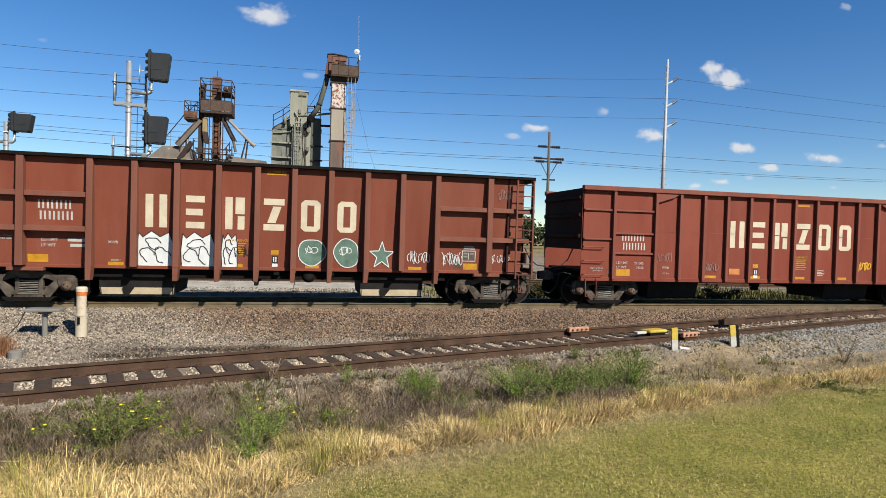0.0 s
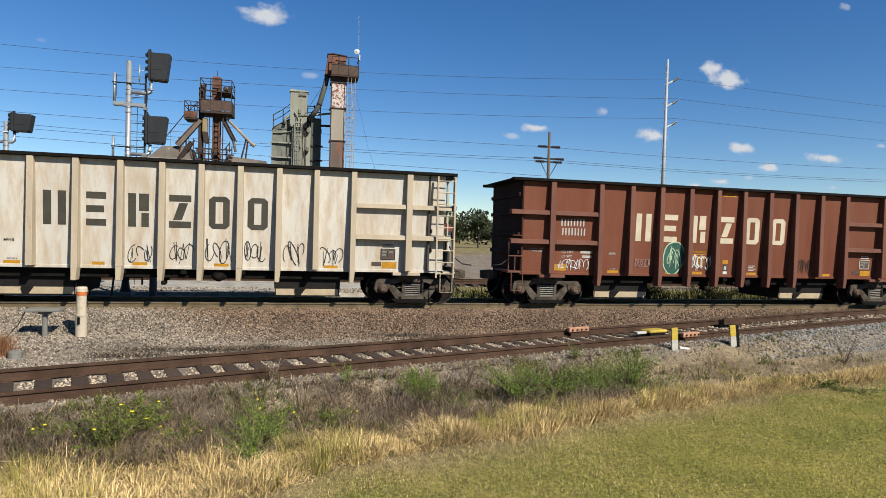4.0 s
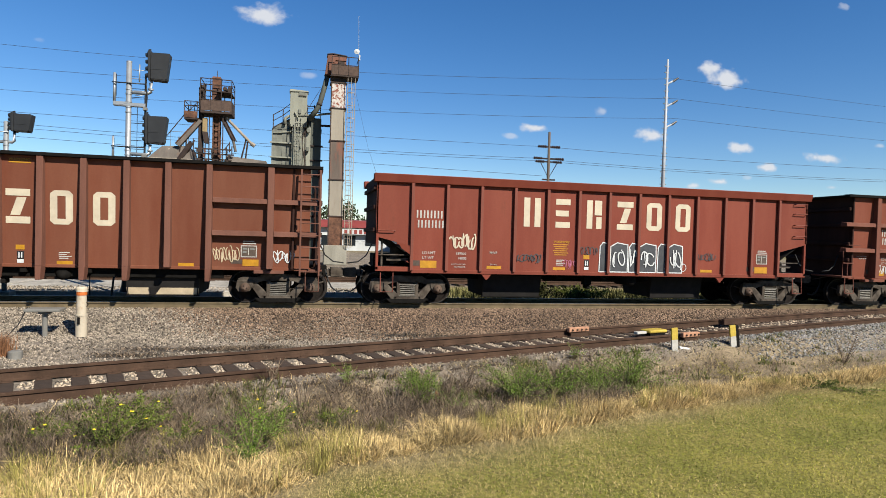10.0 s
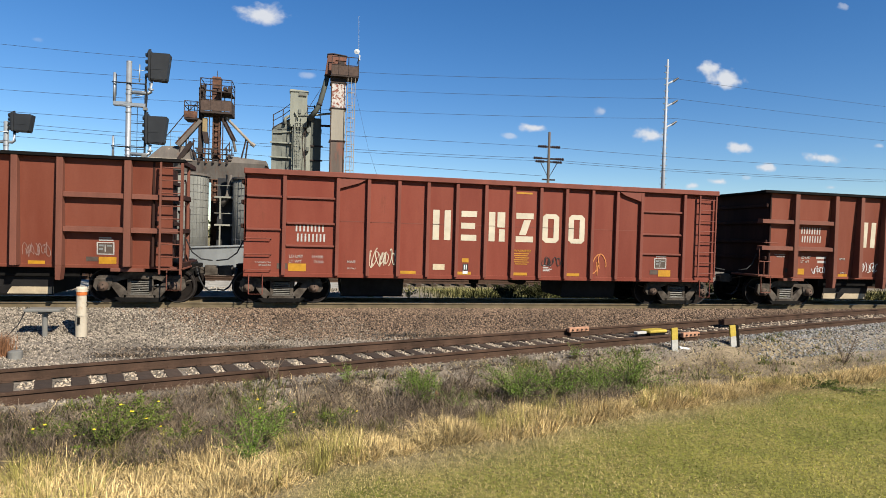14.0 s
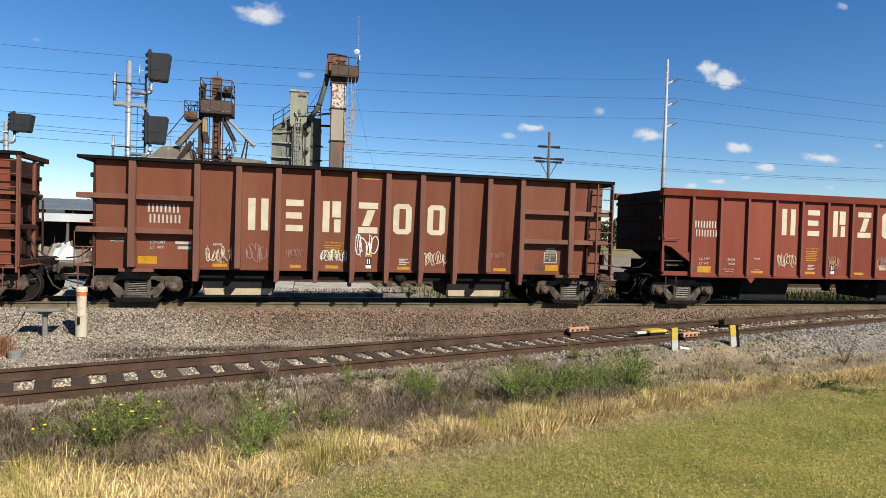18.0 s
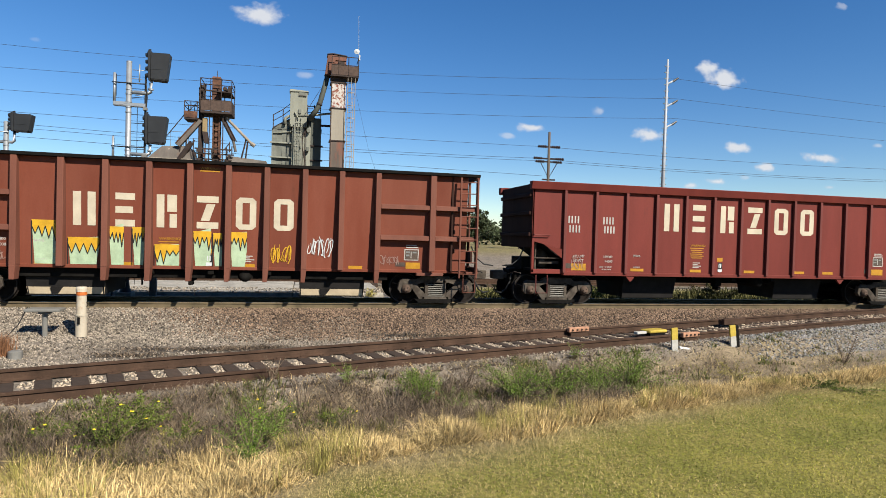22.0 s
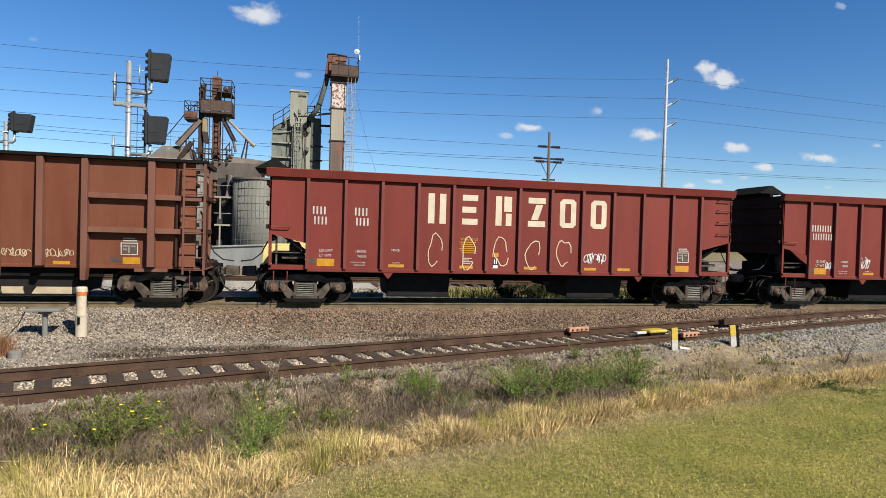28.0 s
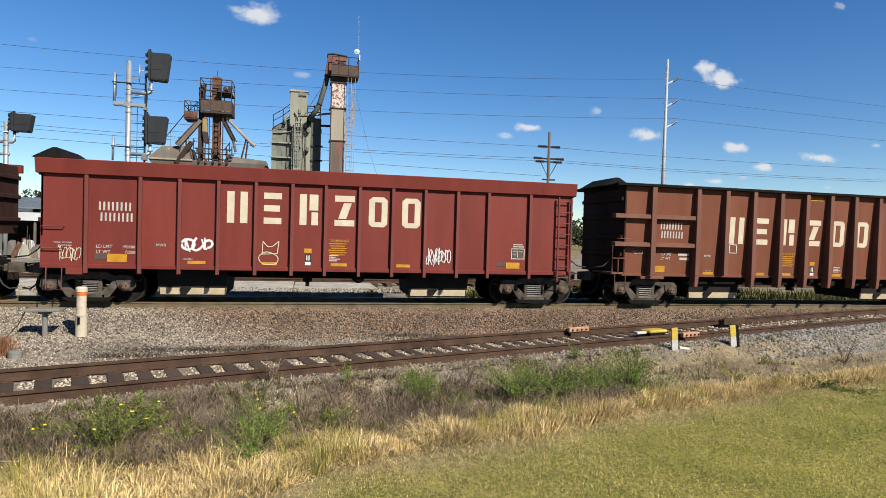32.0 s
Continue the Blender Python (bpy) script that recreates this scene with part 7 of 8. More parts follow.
    part("spout", Form().tube([(-0.90, 0, 15.55), (-1.18, 0.0, 14.4), (-1.50, 0.1, 13.2), (-1.72, 0.2, 12.75), (-2.3, 0.5, 11.95)], 0.21, 10), BG["binside"], t, "curved grey grain spout", 0, True)
    part("spout_flange", Form().tube([(-0.90, 0, 15.58), (-0.92, 0.0, 15.48)], 0.27, 10).tube([(-1.49, 0.1, 13.25), (-1.52, 0.1, 13.15)], 0.25, 10), BG["rustdark"], t)
    part("stay", Form().tube([(-1.45, 0, 14.4), (-2.35, 0.3, 12.9)], 0.02, 4), BG["rustdark"], t)
    part("antenna", Form().tube([(1.54, -0.9, 16.9), (1.46, -0.9, 20.4)], 0.016, 5), M["galv"], t)
    part("dish", Form().lathe([(0.0, 0.0), (0.06, 0.15), (0.09, 0.22), (0.07, 0.22), (0.02, 0.0)], 14, "y", (1.38, -1.0, 17.50)), BG["shedw"], t, "small pale dish aerial")
    part("radio_box", Form().box(1.54, 1.66, -1.0, -0.85, 16.78, 17.25), BG["shedw"], t, "", 0.02)
    k = part("ladder", Form().box(0.72, 0.76, -0.4, -0.36, 0.2, 15.3).box(1.16, 1.20, -0.4, -0.36, 0.2, 15.3), BG["spout_pale"], t)
    for i in range(37):
        part("rung", Form().tube([(0.74, -0.38, 0.6 + 0.4 * i), (1.18, -0.38, 0.6 + 0.4 * i)], 0.022, 5), BG["spout_pale"], k)
    for i in range(13):
        z = 1.5 + 1.05 * i
        part("cage_hoop", Form().tube([(0.70, -0.4, z), (0.72, -0.95, z), (1.0, -1.1, z), (1.28, -0.95, z), (1.32, -0.4, z)], 0.026, 5), BG["spout_pale"], k)
    for x, y in ((0.72, -0.95), (1.0, -1.1), (1.30, -0.95), (1.36, -0.38)):
        part("cage_bar", Form().box(x - 0.018, x + 0.018, y - 0.018, y + 0.018, 1.5, 15.3), BG["spout_pale"], k)
    part("guy_wire", Form().tube([(1.4, -0.6, 14.2), (2.6, 0.5, 10.0), (4.0, 1.5, 6.5)], 0.012, 4), BG["wire"], t)
    part("footing", Form().box(-0.9, 0.95, -0.85, 0.85, 0, 1.6), BG["concrete"], t, "", 0.03)


grain_leg()
bin_and_tower()


def sag(a, b, drop, n=24):
    a, b = Vector(a), Vector(b)
    return [a.lerp(b, i / n) - Vector((0, 0, drop * 4 * (i / n) * (1 - i / n))) for i in range(n + 1)]


def power_lines():
    p = thing("utility_pole", (33.25, 62, -0.6), "weathered wooden utility pole with crossarms and insulators", "utility pole", "poles")
    part("pole", Form().tube([(0.0, 0, 0), (0.0, 0, 17.7)], 0.26, 10, 0.17), BG["wood"], p, "", 0, True)
    for z, w in ((15.6, 1.6), (13.95, 2.2), (13.5, 1.9)):
        part("crossarm", Form().box(-w, w, -0.12, 0.12, z - 0.09, z + 0.09), BG["insul"], p)
        for s in (-1, 1):
            for j in range(4):
                part("insulator", Form().lathe([(0, 0), (0, 0.15), (0.16, 0.2), (0.34, 0.10), (0.34, 0)], 8, "z", (s * (w - 0.1 - 0.33 * j), -0.02, z - 0.15)), BG["insul"], p)
    part("brace", Form().tube([(-1.2, -0.1, 13.3), (0, -0.1, 11.2), (1.2, -0.1, 13.3)], 0.06, 5), BG["insul"], p)
    part("crossarm", Form().box(-0.9, 1.0, -0.12, 0.12, 10.9, 11.1), BG["insul"], p)
    q = thing("steel_pole", (56.4, 70, -0.6), "tall tapered galvanized steel transmission pole", "utility pole", "poles")
    part("shaft", Form().tube([(-0.1, 0, 0), (0.1, 0, 32.2)], 0.40, 12, 0.16), BG["steelpole"], q, "", 0, True)
    for z in (28.2, 24.6, 21.2):
        part("arm", Form().tube([(0.1, 0, z), (1.9, 0, z + 1.0)], 0.16, 8, 0.11), BG["steelpole"], q)
        part("insulator", Form().tube([(1.2, 0, z + 0.55), (2.1, 0, z + 1.15)], 0.2, 8, 0.13), BG["insul"], q)
    for i in range(26):
        z = 6 + i
        part("step_bolt", Form().box(-0.62 + 0.009 * i, 0.62 - 0.009 * i, -0.06, 0.06, z, z + 0.12), BG["box"], q)
    runs = [((-130, 70, 31.7), (58.2, 70, 28.6), 5.36), ((-130, 70, 24.8), (58.2, 70, 25.4), 3.15), ((-130, 70, 22.4), (58.2, 70, 22.2), 3.21)]
    runs += [((58.2, 70, 28.6), (220, 70, 27.4), 1.4), ((58.2, 70, 25.4), (220, 70, 25.0), 1.3), ((58.2, 70, 22.2), (220, 70, 22.2), 1.3)]
    runs += [((-120, 62, 17.9), (32.4, 62, 15.0), 1.2), ((-120, 62, 20.2), (32.4, 62, 13.35), 2.6), ((-120, 62, 18.4), (32.4, 62, 13.0), 2.1), ((-120, 62, 15.4), (32.4, 62, 10.9), 0.6)]
    runs += [((32.4, 62, 15.0), (200, 62, 21.5), 2.6), ((32.4, 62, 13.25), (200, 62, 20.2), 2.8), ((32.4, 62, 12.95), (200, 62, 19.4), 2.6)]
    for a, b, d in runs:
        w = part("power_line", Form().tube(sag(a, b, d), 0.021, 4), BG["wire"])
        tagged(w, "thin dark overhead power line against the sky", "power line", "overhead lines")


power_lines()


def yard_buildings():
    s = thing("open_shed", (-40, 58, -0.6), "long open shed with a grey metal roof and white canopy", "shed")
    part("roof", Form().hexa([(-16, -3.6, 4.30), (22, -3.6, 4.30), (22, 9, 5.85), (-16, 9, 5.85)], [(-16, -3.6, 4.45), (22, -3.6, 4.45), (22, 9, 6.0), (-16, 9, 6.0)]), BG["shed"], s, "grey ribbed metal roof")
    for i in range(48):
        x = -15.8 + 0.8 * i
        part("roof_rib", Form().hexa([(x, -3.6, 4.452), (x + 0.05, -3.6, 4.452), (x + 0.05, 9, 6.002), (x, 9, 6.002)], [(x, -3.6, 4.49), (x + 0.05, -3.6, 4.49), (x + 0.05, 9, 6.04), (x, 9, 6.04)]), BG["shed"], s)
    # wall colour holds the shade inside the shed
    part("back_wall", Form().box(-16, 22, 8.8, 9.0, 0, 5.85), BG["shade"], s, "back wall coloured as interior shade")
    part("canopy", Form().hexa([(-16, -5, 3.62), (22, -5, 3.62), (22, -3.4, 3.82), (-16, -3.4, 3.82)], [(-16, -5, 3.72), (22, -5, 3.72), (22, -3.4, 3.92), (-16, -3.4, 3.92)]), BG["shedw"], s, "white canopy")
    part("canopy_fascia", Form().box(-16, 22, -5.1, -5.0, 3.02, 3.80), BG["shedw"], s, "deep white fascia")
    for i in range(13):
        x = -15.6 + 3.1 * i
        part("post", Form().box(x, x + 0.2, -4.9, -4.7, 0, 3.6), BG["hopper"], s)
        part("strut", Form().box(x, x + 0.12, -3.4, -3.28, 3.8, 4.35), BG["shade"], s)
        if i % 3 != 1:
            part("clerestory_panel", Form().box(x + 0.5, x + 2.3, -3.2, -3.12, 3.85, 4.3), BG["shedw"], s)
    r = random.Random(5)
    for i in range(11):
        x, y = -28.5 + i * 1.5, 36 + r.uniform(-3, 2)
        h = r.uniform(0.9, 1.7)
        d = thing("scrap_heap", (x, y, -0.6), "pale heap of scrap and sacks in the yard", "scrap", "yard clutter")
        for j in range(7):
            f = Form()
            a, b, c = r.uniform(-0.8, 0.8), r.uniform(-0.5, 0.5), r.uniform(0.25, 0.5)
            f.hexa([(a - c, b - c, 0), (a + c, b - c, 0), (a + c, b + c, 0), (a - c, b + c, 0)], [(a - c * 0.6, b - c * 0.5, h * r.uniform(0.3, 1)), (a + c * 0.5, b - c * 0.6, h * r.uniform(0.3, 1)), (a + c * 0.6, b + c * 0.5, h * r.uniform(0.4, 1)), (a - c * 0.5, b + c * 0.6, h * 0.8)])
            part("sack", f, (BG["shedw"], BG["concrete"], BG["hopper"], BG["shedw"], BG["rusty"])[(i + j) % 5], d, "", 0.05)
        f = Form().tube([(0.3, -0.4, 0), (0.35, -0.3, h * 1.5)], 0.03, 5)
        part("bent_rod", f, BG["rustdark"], d)
    p = thing("shop_building", (11.5, 75, -0.6), "white roadside shop with a low red metal roof", "shop")
    part("wall", Form().box(-10, 11, 0, 8, 0, 3.7), BG["shedw"], p)
    part("roof", Form().hexa([(-10.6, -0.8, 3.5), (11.6, -0.8, 3.5), (11.6, 9, 3.5), (-10.6, 9, 3.5)], [(-9.8, 1.6, 4.6), (10.8, 1.6, 4.6), (10.8, 5.6, 4.8), (-9.8, 5.6, 4.8)]), BG["redroof"], p, "low red metal roof")
    part("sign_bar", Form().box(-6.0, -1.2, -0.88, -0.80, 2.5, 3.3), BG["shedw"], p)
    for i in range(6):
        part("sign_letter_bar", Form().box(-5.7 + 0.75 * i, -5.25 + 0.75 * i, -0.93, -0.89, 2.6, 3.2), BG["redroof"], p)
    for i in range(6):
        w = part("window", Form().box(-9 + 3.3 * i, -7.2 + 3.3 * i, -0.06, 0.02, 0.8, 2.3), BG["glass"], p)
        part("window_frame", Form().box(-9.1 + 3.3 * i, -7.1 + 3.3 * i, -0.09, -0.062, 2.3, 2.42), BG["shedw"], w)
    part("door", Form().box(9.6, 10.6, -0.05, 0.02, 0, 2.1), BG["glass"], p)
    h = thing("gabled_house", (15.6, 66, -0.6), "small pale gabled house behind the yard", "house")
    part("wall", Form().box(-3, 3, 0, 5, 0, 3.0), BG["shedw"], h)
    part("roof", Form().slab([(-3.4, 2.9), (3.4, 2.9), (0, 4.6)], -0.4, 5.4), BG["shed"], h, "grey gable roof")
    for x in (-2.0, 0.8):
        part("window", Form().box(x, x + 1.1, -0.05, 0.02, 0.9, 2.2), BG["glass"], h)


yard_buildings()


def leaf_cloud(n, size, radii, centre, seed, lobes=9):
    """Small leaf triangles gathered in uneven lobes."""
    r = np.random.RandomState(seed)
    cen = r.normal(0, 0.42, (lobes, 3)) * radii + centre
    rad = r.uniform(0.28, 0.55, lobes)
    k = r.randint(0, lobes, n)
    d = r.normal(size=(n, 3))
    d /= np.linalg.norm(d, axis=1)[:, None]
    p = cen[k] + d * (rad[k] * r.uniform(0.55, 1.05, n))[:, None] * radii
    a = r.normal(size=(n, 3))
    a /= np.linalg.norm(a, axis=1)[:, None]
    b = np.cross(a, r.normal(size=(n, 3)))
    b /= np.linalg.norm(b, axis=1)[:, None]
    s = size * r.uniform(0.6, 1.4, n)[:, None]
    v = np.stack([p - a * s, p + b * s * 0.45, p + a * s, p - b * s * 0.45], 1).reshape(-1, 3)
    f = np.arange(4 * n).reshape(-1, 4)
    return v, f


def tree(x, y, h, w, seed, n=1500):
    t = thing("tree", (x, y, -0.62), "dark green broadleaf tree in the distance", "tree", "distant trees")
    r = random.Random(seed)
    f = Form().tube([(0, 0, 0), (0.1, 0, h * 0.3), (r.uniform(-0.3, 0.3), 0, h * 0.62)], h * 0.03, 8, h * 0.012)
    for i in range(5):
        a = i * 1.3 + r.random()
        f.tube([(0.05, 0, h * (0.28 + 0.05 * i)), (w * 0.3 * math.cos(a), w * 0.3 * math.sin(a), h * (0.5 + 0.07 * i))], h * 0.012, 6, h * 0.004)
    part("trunk", f, BG["bark"], t)
    v, q = leaf_cloud(n, h * 0.045, np.array([w * 0.5, w * 0.5, h * 0.36]), np.array([0, 0, h * 0.62]), seed, 11)
    c = new("crown", raw_mesh("crown", v, q, BG["leaf"]))
    c.parent = t


def woods():
    r = random.Random(8)
    for i, (x, y, h, w) in enumerate(((24, 105, 8.5, 10), (30, 112, 8, 11), (17, 118, 8, 10), (8, 120, 9, 10), (-2, 120, 8.5, 10), (-58, 110, 9.5, 10), (-50, 100, 8, 9), (-68, 110, 10, 11), (-42, 125, 8.5, 10), (40, 120, 9, 12), (52, 125, 9, 12), (66, 128, 9.5, 13), (80, 130, 9, 13), (96, 130, 10, 14), (112, 130, 9, 14), (130, 135, 10, 15), (150, 140, 10, 16), (-14, 125, 8, 10), (-27, 125, 8, 10))):
        tree(x, y, h, w, 300 + i)
    v, f = leaf_cloud(9000, 0.9, np.array([160.0, 6.0, 4.0]), np.array([60.0, 190.0, 3.0]), 77, 60)
    ob = new("far_woods", raw_mesh("far_woods", v, f, BG["leaf"]))
    tagged(ob, "low belt of dark green woods on the horizon", "woods", kind="stuff")


woods()


def cloud_material():
    m = bpy.data.materials.new("cloud_vapour")
    m.use_nodes = True
    nt = m.node_tree
    nt.nodes.clear()
    out = nt.nodes.new("ShaderNodeOutputMaterial")
    mx = nt.nodes.new("ShaderNodeMixShader")
    tr = nt.nodes.new("ShaderNodeBsdfTransparent")
    # clouds glow by themselves: their sunlit white is put in as emission
    em = nt.nodes.new("ShaderNodeEmission")
    em.inputs["Color"].default_value = (0.84, 0.86, 0.90, 1)
    em.inputs["Strength"].default_value = 0.45
    co = nt.nodes.new("ShaderNodeTexCoord")
    info = nt.nodes.new("ShaderNodeObjectInfo")
    sub = nt.nodes.new("ShaderNodeVectorMath")
    sub.operation = "MULTIPLY_ADD"
    sub.inputs[1].default_value = (2, 2, 2)
    sub.inputs[2].default_value = (-1, -1, -1)
    nt.links.new(co.outputs["Generated"], sub.inputs[0])
    flat_ = nt.nodes.new("ShaderNodeVectorMath")
    flat_.operation = "MULTIPLY"
    flat_.inputs[1].default_value = (1, 0, 1)
    nt.links.new(sub.outputs[0], flat_.inputs[0])
    ln = nt.nodes.new("ShaderNodeVectorMath")
    ln.operation = "LENGTH"
    nt.links.new(flat_.outputs[0], ln.inputs[0])
    off = nt.nodes.new("ShaderNodeVectorMath")
    off.operation = "MULTIPLY_ADD"
    off.inputs[1].default_value = (0.012, 0.012, 0.016)
    cmb = nt.nodes.new("ShaderNodeCombineXYZ")
    mul = nt.nodes.new("ShaderNodeMath")
    mul.operation = "MULTIPLY"
    mul.inputs[1].default_value = 37.0
    nt.links.new(info.outputs["Random"], mul.inputs[0])
    nt.links.new(mul.outputs[0], cmb.inputs[0])
    nt.links.new(mul.outputs[0], cmb.inputs[2])
    nt.links.new(co.outputs["Object"], off.inputs[0])
    nt.links.new(cmb.outputs[0], off.inputs[2])
    no = nt.nodes.new("ShaderNodeTexNoise")
    no.inputs["Scale"].default_value, no.inputs["Detail"].default_value = 1.0, 6.0
    nt.links.new(off.outputs[0], no.inputs["Vector"])
    a = nt.nodes.new("ShaderNodeMath")
    a.operation = "MULTIPLY_ADD"
    a.inputs[1].default_value = 1.5
    nt.links.new(no.outputs["Fac"], a.inputs[0])
    neg = nt.nodes.new("ShaderNodeMath")
    neg.operation = "SUBTRACT"
    neg.inputs[0].default_value = 0.18
    nt.links.new(ln.outputs["Value"], neg.inputs[1])
    nt.links.new(neg.outputs[0], a.inputs[2])
    rp = nt.nodes.new("ShaderNodeMapRange")
    rp.interpolation_type = "SMOOTHSTEP"
    rp.inputs["From Min"].default_value, rp.inputs["From Max"].default_value = 0.14, 0.78
    rp.inputs["To Max"].default_value = 0.92
    nt.links.new(a.outputs[0], rp.inputs["Value"])
    thin = nt.nodes.new("ShaderNodeMath")
    thin.operation = "MULTIPLY"
    nt.links.new(rp.outputs[0], thin.inputs[0])
    nt.links.new(info.outputs["Alpha"], thin.inputs[1])
    nt.links.new(thin.outputs[0], mx.inputs[0])
    nt.links.new(tr.outputs[0], mx.inputs[1])
    nt.links.new(em.outputs[0], mx.inputs[2])
    nt.links.new(mx.outputs[0], out.inputs[0])
    return m


def loader():
    """A wheel loader at work in the yard behind the train."""
    v = thing("wheel_loader", (0, 17, -0.58), "pale yellow wheel loader with a glazed cab", "loader")
    part("body", Form().hexa([(-2.6, -0.9, 0.8), (0.6, -0.9, 0.8), (0.6, 0.9, 0.8), (-2.6, 0.9, 0.8)], [(-2.5, -0.8, 1.9), (0.3, -0.8, 2.0), (0.3, 0.8, 2.0), (-2.5, 0.8, 1.9)]), BG["machine"], v, "", 0.06)
    c = part("cab", Form().box(-0.9, 0.5, -0.75, 0.75, 1.95, 2.1), BG["machine"], v)
    part("window", Form().hexa([(-0.85, -0.72, 2.1), (0.45, -0.72, 2.1), (0.45, 0.72, 2.1), (-0.85, 0.72, 2.1)], [(-0.75, -0.68, 3.0), (0.3, -0.68, 3.0), (0.3, 0.68, 3.0), (-0.75, 0.68, 3.0)]), BG["glass"], c, "dark cab glazing")
    part("cab_roof", Form().box(-0.85, 0.4, -0.78, 0.78, 3.0, 3.15), BG["machine"], c, "", 0.04)
    for x in (-0.88, 0.36):
        part("cab_post", Form().box(x, x + 0.1, -0.76, -0.68, 2.1, 3.0), BG["machine"], c)
    part("lift_arm", Form().slab([(0.4, 1.5), (0.6, 1.9), (2.4, 1.25), (2.5, 0.7), (2.2, 0.8)], -0.6, -0.4), BG["machine"], v, "", 0.02)
    part("bucket", Form().slab([(2.3, 0.25), (3.3, 0.2), (3.4, 0.4), (2.6, 1.2), (2.3, 1.1)], -1.1, 1.1), BG["hopper"], v, "worn steel bucket", 0.02)
    for x in (-1.7, 1.2):
        for s in (-1, 1):
            w = part("wheel", Form().lathe([(-0.25, 0.35), (-0.25, 0.68), (-0.18, 0.74), (0.18, 0.74), (0.25, 0.68), (0.25, 0.35)], 20), M["hose"], v, "", 0, True)
            w.location = (x, s * 0.95, 0.74)
            part("hub", Form().lathe([(-0.22, 0), (-0.22, 0.3), (-0.2, 0.36), (0.2, 0.36), (0.22, 0.3), (0.22, 0)], 16), BG["shedw"], w)
    return v


LOADER = loader()
CLOUD_MAT = cloud_material()
CLOUDS = []


def cloud(x, z, w, h, dense=1.0):
    f = Form()
    n = 8
    vs = [(w / 2 * (2 * i / n - 1), 12 * ((2 * i / n - 1) ** 2 + (2 * j / n - 1) ** 2), h / 2 * (2 * j / n - 1)) for i in range(n + 1) for j in range(n + 1)]
    f.add(vs, [(i * (n + 1) + j, (i + 1) * (n + 1) + j, (i + 1) * (n + 1) + j + 1, i * (n + 1) + j + 1) for i in range(n) for j in range(n)])
    c = part("cloud", f, CLOUD_MAT)
    c.location = (x, 2981, z)
    c.color = (1, 1, 1, dense)
    c.visible_shadow = False
    tagged(c, "small white fair-weather cloud drifting in blue sky", "cloud", "clouds")
    CLOUDS.append(c)


for spec in ((-196, 1011, 331, 158), (2195, 978, 220, 120), (2300, 926, 330, 165), (1163, 577, 212, 66), (1038, 528, 109, 43, 0.5), (1540, 692, 90, 75, 0.5), (1839, 585, 284, 103), (2394, 548, 263, 103), (2976, 523, 392, 90), (2597, 450, 185, 68), (2282, 352, 182, 55), (2111, 322, 125, 50, 0.9), (2457, 382, 96, 40, 0.4), (3032, 354, 99, 37, 0.5), (3062, 1413, 140, 66, 0.4), (21, 753, 121, 47, 0.4), (-1136, 807, 73, 36, 0.15), (3365, 616, 101, 42, 0.5)):
    cloud(*spec)


# ---- plants ----
PL = {
    "lawn": mat("mown_grass", (0.224, 0.253, 0.034), 0.7, var=0.25, scale=0.5, fine=6, island=0.55, tint=(0.344, 0.320, 0.059), spec=0.2),
    "straw": mat("dry_straw_grass", (0.664, 0.488, 0.222), 0.75, spec=0.2, var=0.3, scale=1.2, fine=6, island=0.8),
    "thatch": mat("dead_lawn_thatch", (0.458, 0.358, 0.158), 0.8, spec=0.15, var=0.25, scale=0.8, fine=6, island=0.6),
    "reed": mat("yellow_green_grass", (0.395, 0.337, 0.095), 0.7, spec=0.2, var=0.25, scale=1.2, fine=6, island=0.55),
    "twig": mat("dead_grey_brush", (0.179, 0.133, 0.092), 0.85, spec=0.15, var=0.3, scale=1.5, fine=10, island=0.85),
    "leafy": mat("weed_leaves", (0.123, 0.156, 0.024), 0.65, spec=0.2, var=0.25, scale=2, fine=8, island=0.6),
    "feather": mat("feathery_green", (0.136, 0.199, 0.029), 0.7, spec=0.2, var=0.25, scale=2, fine=8, island=0.6),
    "under": mat("low_weed_green", (0.120, 0.139, 0.031), 0.8, var=0.3, scale=0.8, fine=6, island=0.6, spec=0.1),
    "olive": mat("dull_olive_weeds", (0.058, 0.058, 0.021), 0.8, var=0.3, scale=0.8, fine=6, island=0.6, spec=0.1),
    "flower": mat("yellow_petals", (0.763, 0.591, 0.019), 0.6, var=0.1),
    "tuft": mat("russet_tuft", (0.248, 0.114, 0.052), 0.8, var=0.3, scale=2, island=0.5),
}


